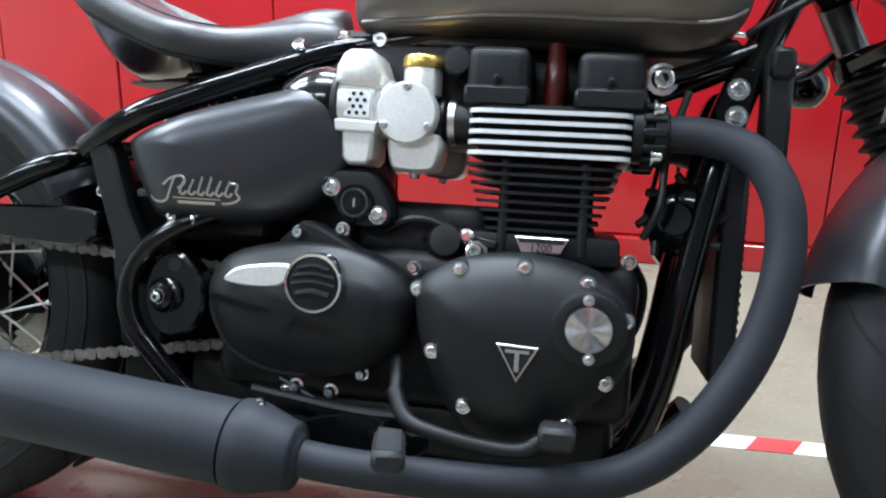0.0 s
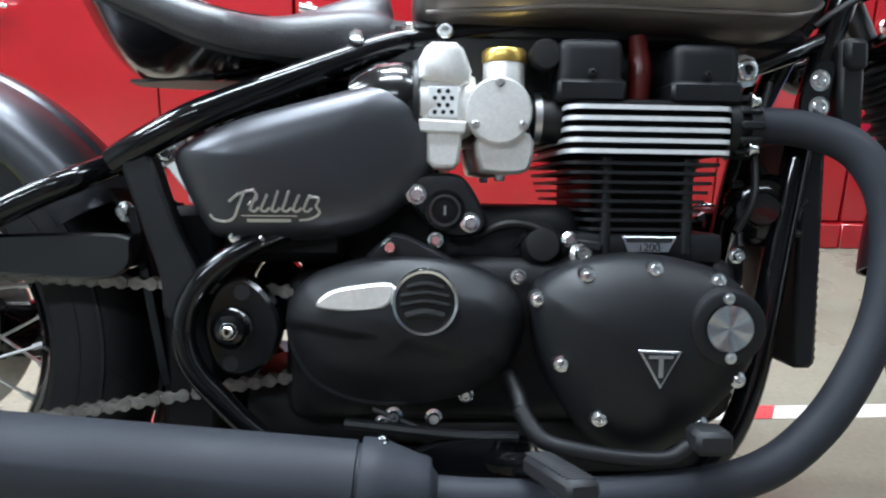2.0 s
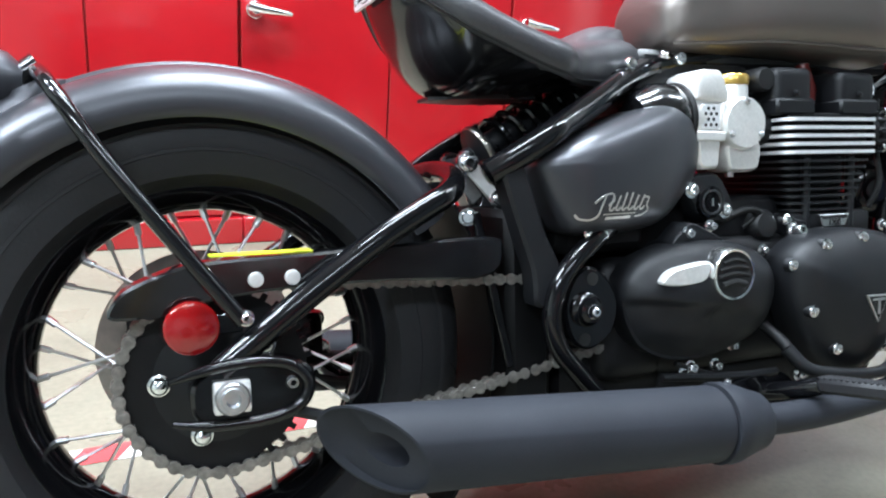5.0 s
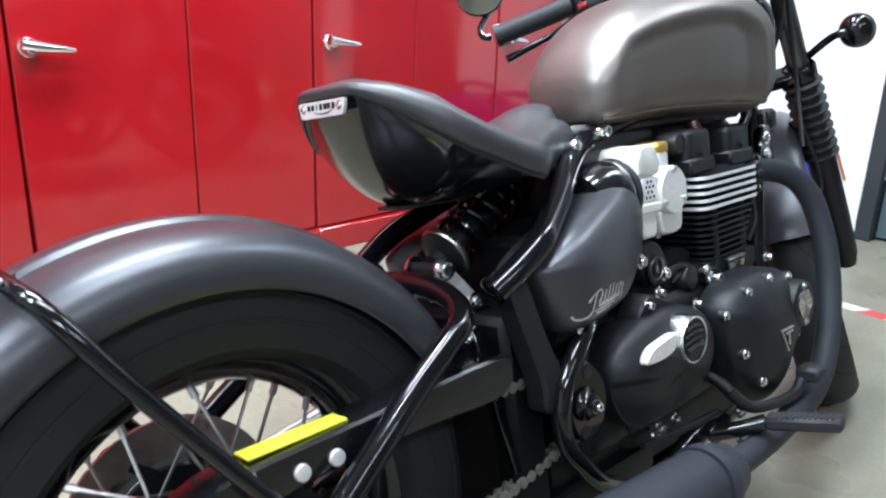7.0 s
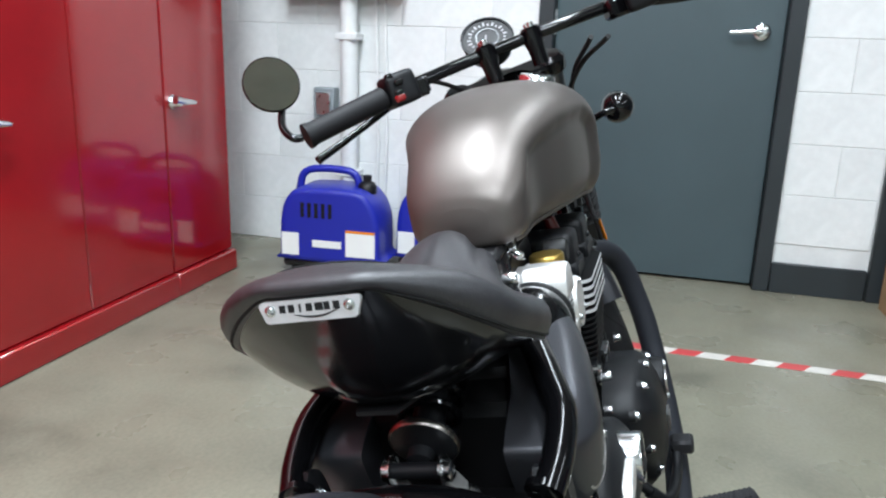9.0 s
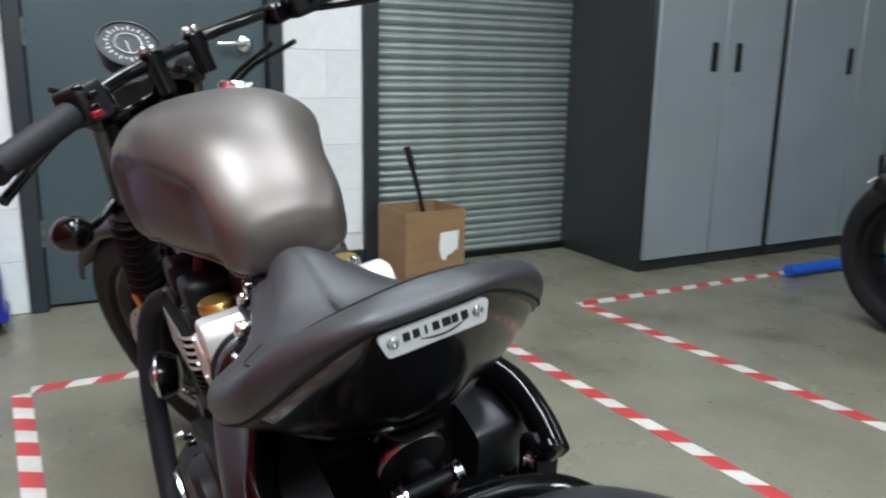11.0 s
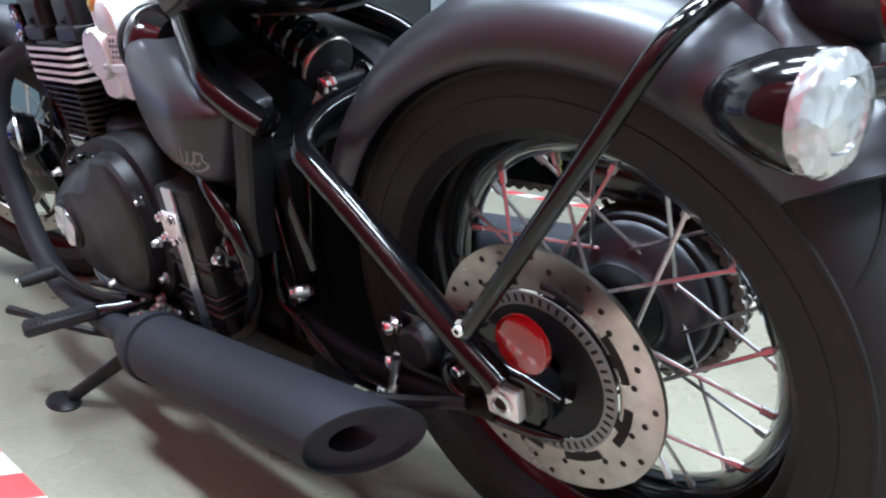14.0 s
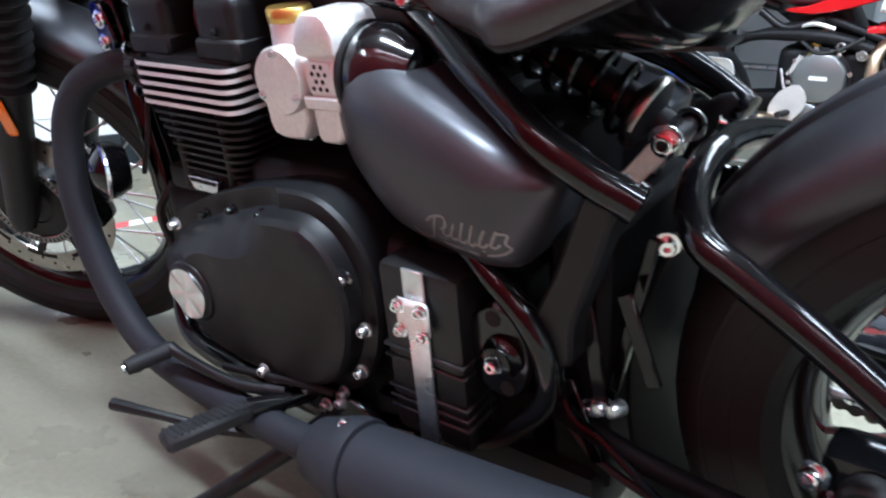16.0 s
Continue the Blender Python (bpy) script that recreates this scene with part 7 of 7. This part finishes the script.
# hoses, covers and small fittings on the engine
for pts_, r_, mm in ((((0.50, -0.14, 0.62), (0.56, -0.155, 0.585), (0.63, -0.15, 0.60), (0.70, -0.14, 0.64)), 0.009, "black_plastic"), (((0.74, -0.135, 0.60), (0.78, -0.15, 0.53), (0.76, -0.15, 0.44), (0.70, -0.14, 0.38)), 0.010, "black_plastic"), (((0.44, -0.13, 0.52), (0.47, -0.145, 0.44), (0.53, -0.145, 0.37), (0.60, -0.14, 0.33)), 0.007, "brushed"), (((0.80, -0.10, 0.70), (0.84, -0.13, 0.64), (0.90, -0.13, 0.60)), 0.012, "black_plastic"), (((0.47, -0.12, 0.66), (0.53, -0.135, 0.68), (0.60, -0.13, 0.665)), 0.008, "cast_silver")):
    rpart("hose", tubed(pts_, r_, 8, 5), mm, eng2)
rpart("clutch_ring", lathed((0.574, -0.140, 0.498), (0, -1, 0), [(0.098, 0), (0.106, 0.004), (0.106, 0.010), (0.096, 0.012)], 36), "satin_black", eng2)
for k in range(8):
    a = 2 * math.pi * k / 8 + 0.2
    rpart("cover_bolt", bolted((0.574 + 0.101 * math.cos(a), -0.150, 0.498 + 0.101 * math.sin(a)), (0, -1, 0), 0.006, 0.008), "chrome", eng2)
rpart("cover_badge", boxed(0.545, 0.605, -0.1635, -0.1610, 0.491, 0.505), "white_plate", eng2)
rpart("water_pump", lathed((0.74, -0.13, 0.47), (0, -1, 0), [(0.045, -0.02), (0.045, 0.012), (0.03, 0.022), (0.016, 0.03), (0, 0.03)], 24), "cast_silver", eng2)
rpart("foot_bracket", plate([(0.42, 0.36), (0.45, 0.44), (0.52, 0.47), (0.55, 0.40), (0.49, 0.33)], [(0.003, -0.165), (0, -0.16), (0, -0.15)], 3), "cast_silver", eng2)
rpart("footpeg", tubed([(0.49, -0.16, 0.37), (0.48, -0.25, 0.375)], 0.012, 10), "rubber", eng2)
# frame, seat, tail, tank
for s in (-1, 1):
    for a, b_ in (((0.30, 0.62), (0.56, 0.70)), ((0.56, 0.70), (0.85, 0.60)), ((0.85, 0.60), (1.08, 0.84)), ((0.70, 0.66), (1.05, 0.72)), ((0.86, 0.82), (1.06, 0.88))):
        rpart("frame_tube", tubed([(a[0], s * 0.11, a[1]), (b_[0], s * 0.11, b_[1])], 0.017, 10), "gloss_red" if a[0] > 0.6 else "dark_metal")
    rpart("subframe", tubed([(0.19, s * 0.12, 0.575), (0.30, s * 0.13, 0.620), (0.40, s * 0.13, 0.637), (0.60, s * 0.13, 0.632), (0.78, s * 0.12, 0.585)], [0.014, 0.016, 0.020, 0.026, 0.022], 10), "dark_metal")
    rpart("seat_strut", tubed([(0.34, s * 0.11, 0.715), (0.44, s * 0.12, 0.66), (0.56, s * 0.12, 0.70)], 0.014, 10), "black_plastic")
    rpart("white_tube", tubed([(0.86, s * 0.125, 0.80), (1.00, s * 0.125, 0.86)], 0.019, 10), "white_plate")
    rpart("white_tube", tubed([(0.735, s * 0.150, 0.745), (0.86, s * 0.145, 0.725), (0.98, s * 0.135, 0.735)], 0.019, 10), "white_plate")
rpart("spring", tubed([(0.52, -0.12, 0.56), (0.555, -0.13, 0.60), (0.53, -0.13, 0.63), (0.575, -0.12, 0.66)], 0.011, 8), "brass", label="yellow shock spring")
rpart("linkage", tubed([(0.47, -0.14, 0.50), (0.51, -0.15, 0.57)], 0.011, 8), "cast_silver")


def loft(keys, n=24, e=0.8):
    rings_ = []
    for x, w, low, high in keys:
        rings_.append([Vector((x, w * math.copysign(abs(math.cos(a)) ** e, math.cos(a)), (low + high) / 2 + (high - low) / 2 * math.copysign(abs(math.sin(a)) ** e, math.sin(a)))) for a in (2 * math.pi * q / n for q in range(n))])
    return skin(bmesh.new(), rings_)


rpart("fuel_tank", loft([(0.44, 0.03, 0.735, 0.75), (0.50, 0.10, 0.74, 0.785), (0.58, 0.13, 0.755, 0.85), (0.68, 0.15, 0.77, 0.93), (0.80, 0.165, 0.80, 0.99), (0.92, 0.16, 0.83, 1.01), (1.02, 0.13, 0.86, 1.0), (1.07, 0.08, 0.89, 0.97)]), "gloss_red", label="gloss red fuel tank")
rpart("tank_flank", plate([(0.43, 0.722), (0.50, 0.738), (0.60, 0.775), (0.72, 0.83), (0.80, 0.86), (0.78, 0.79), (0.64, 0.735), (0.52, 0.712)], [(0.004, -0.155), (0, -0.15), (0, 0.15), (0.004, 0.155)], 2), "gloss_red")
rpart("seat", loft([(0.20, 0.10, 0.81, 0.90), (0.26, 0.13, 0.78, 0.875), (0.34, 0.14, 0.75, 0.835), (0.42, 0.13, 0.735, 0.80), (0.52, 0.10, 0.73, 0.795), (0.60, 0.07, 0.74, 0.80)]), "leather", label="black leather seat")
tail = rpart("tail_cowl", loft([(0.065, 0.05, 0.855, 0.905), (0.085, 0.08, 0.835, 0.925), (0.15, 0.105, 0.815, 0.93), (0.22, 0.115, 0.805, 0.93), (0.235, 0.10, 0.82, 0.92)]), "gloss_red", label="gloss red tail cowl")
rpart("tail_bracket", tubed([(0.22, 0, 0.82), (0.08, 0, 0.800), (-0.04, 0, 0.755), (-0.13, 0, 0.71)], [0.045, 0.034, 0.022, 0.018], 10), "black_plastic", tail)
# grab and exhaust hangers under the cowl
rpart("under_cowl", loft([(0.10, 0.06, 0.800, 0.86), (0.20, 0.10, 0.770, 0.85), (0.30, 0.12, 0.730, 0.80), (0.40, 0.10, 0.705, 0.76)]), "black_plastic", tail)
rpart("tail_lamp", boxed(-0.16, -0.125, -0.045, 0.045, 0.685, 0.73, bevel=0.010), "red_lens", tail, "red tail lamp")
rpart("plate_holder", boxed(-0.165, -0.135, -0.09, 0.09, 0.54, 0.68, bevel=0.006), "black_plastic", tail)
rpart("hugger", arc_sweep((0, 0.318), [(-0.07, 0.325), (0.07, 0.325), (0.07, 0.332), (-0.07, 0.332)], 70, 130, 12), "white_plate", tail)
for s in (-1, 1):
    rpart("indicator", tubed([(0.0, s * 0.05, 0.79), (-0.01, s * 0.14, 0.80)], [0.010, 0.016], 10), "black_plastic", tail)
    rpart("fork_leg", tubed([(1.46, s * 0.10, 0.318), (1.14, s * 0.10, 0.98)], [0.030, 0.024], 14), "brass")
rpart("handlebar", tubed([(1.02, -0.36, 1.04), (1.08, -0.16, 1.06), (1.10, 0, 1.05), (1.08, 0.16, 1.06), (1.02, 0.36, 1.04)], 0.014, 10), "gloss_black")
rpart("headlamp", lathed((1.24, 0, 0.92), (1, 0, -0.1), [(0, -0.10), (0.07, -0.07), (0.09, 0.0), (0.085, 0.03), (0, 0.04)], 24), "satin_black")
for s, nm in ((1, "side_stand"),):
    rpart(nm, tubed([(0.52, 0.10, 0.28), (0.60, 0.26, 0.03)], [0.014, 0.012], 10), "satin_black")

# ---------------------------------------------------------------- back of the workshop
hoist = thing("engine_hoist", "blue painted steel workshop hoist with long floor leg", "hoist")
part("mast", tubed([(1.955, -3.86, 0.45), (2.0, -3.80, 0.9), (2.075, -3.70, 1.75)], 0.030, 12, 2), "blue_paint", hoist)
part("mast_foot", tubed([(1.945, -3.875, 0.36), (1.955, -3.86, 0.47)], 0.022, 12), "chrome", hoist)
part("base_leg", tubed([(2.12, -2.72, 0.032), (2.10, -3.20, 0.032), (2.02, -4.1, 0.032)], 0.028, 10, 2), "blue_paint", hoist)
part("base_leg", tubed([(1.55, -2.95, 0.032), (1.65, -3.5, 0.032), (1.86, -4.1, 0.032)], 0.028, 10, 2), "blue_paint", hoist)
part("post", boxed(1.88, 2.02, -4.12, -3.9, 0.0, 0.40, bevel=0.01), "blue_paint", hoist)
chest = thing("tool_chest", "grey steel tool chest with many drawers", "tool chest")
part("body", boxed(1.15, 1.95, -5.75, -5.22, 0.1, 1.72, bevel=0.008), "tool_grey", chest)
z = 0.14
for n, h in enumerate((0.26, 0.22, 0.20, 0.16, 0.16, 0.14, 0.12, 0.12, 0.12)):
    dr = part("drawer", boxed(1.19, 1.91, -5.218, -5.205, z, z + h - 0.012, bevel=0.003), "tool_grey", chest)
    part("pull", boxed(1.21, 1.89, -5.2035, -5.185, z + h - 0.036, z + h - 0.014, bevel=0.004), "brushed", dr)
    z += h
for x in (1.25, 1.85):
    for y in (-5.65, -5.32):
        part("caster", lathed((x, y - 0.02, 0.05), (0, 1, 0), [(0, 0), (0.05, 0), (0.05, 0.04), (0, 0.04)], 16), "rubber", chest)
side = thing("side_cabinet", "low grey steel cabinet with a dark worktop tray", "cabinet")
part("body", boxed(2.0, 2.42, -5.75, -5.25, 0.0, 0.98, bevel=0.008), "tool_grey", side)
part("tray", boxed(1.97, 2.45, -5.78, -5.20, 0.982, 1.06, bevel=0.01), "black_plastic", side)
part("drawer", boxed(2.03, 2.39, -5.248, -5.235, 0.70, 0.94, bevel=0.003), "tool_grey", side)
part("pull", boxed(2.06, 2.36, -5.233, -5.215, 0.88, 0.905, bevel=0.004), "brushed", side)
for n, (x, y, h, r_) in enumerate(((2.08, -5.35, 0.16, 0.02), (2.15, -5.4, 0.12, 0.028), (2.24, -5.36, 0.18, 0.018), (2.33, -5.4, 0.10, 0.03))):
    bt = thing("bottle", "small workshop bottle standing on the cabinet tray", "bottle", "bottles on the cabinet")
    part("body", lathed((x, y, 1.06), (0, 0, 1), [(0, 0), (r_, 0), (r_, h * 0.7), (r_ * 0.5, h * 0.82), (r_ * 0.5, h), (0, h)], 16), ("white_plate", "paper", "tool_grey", "cast_silver")[n], bt)
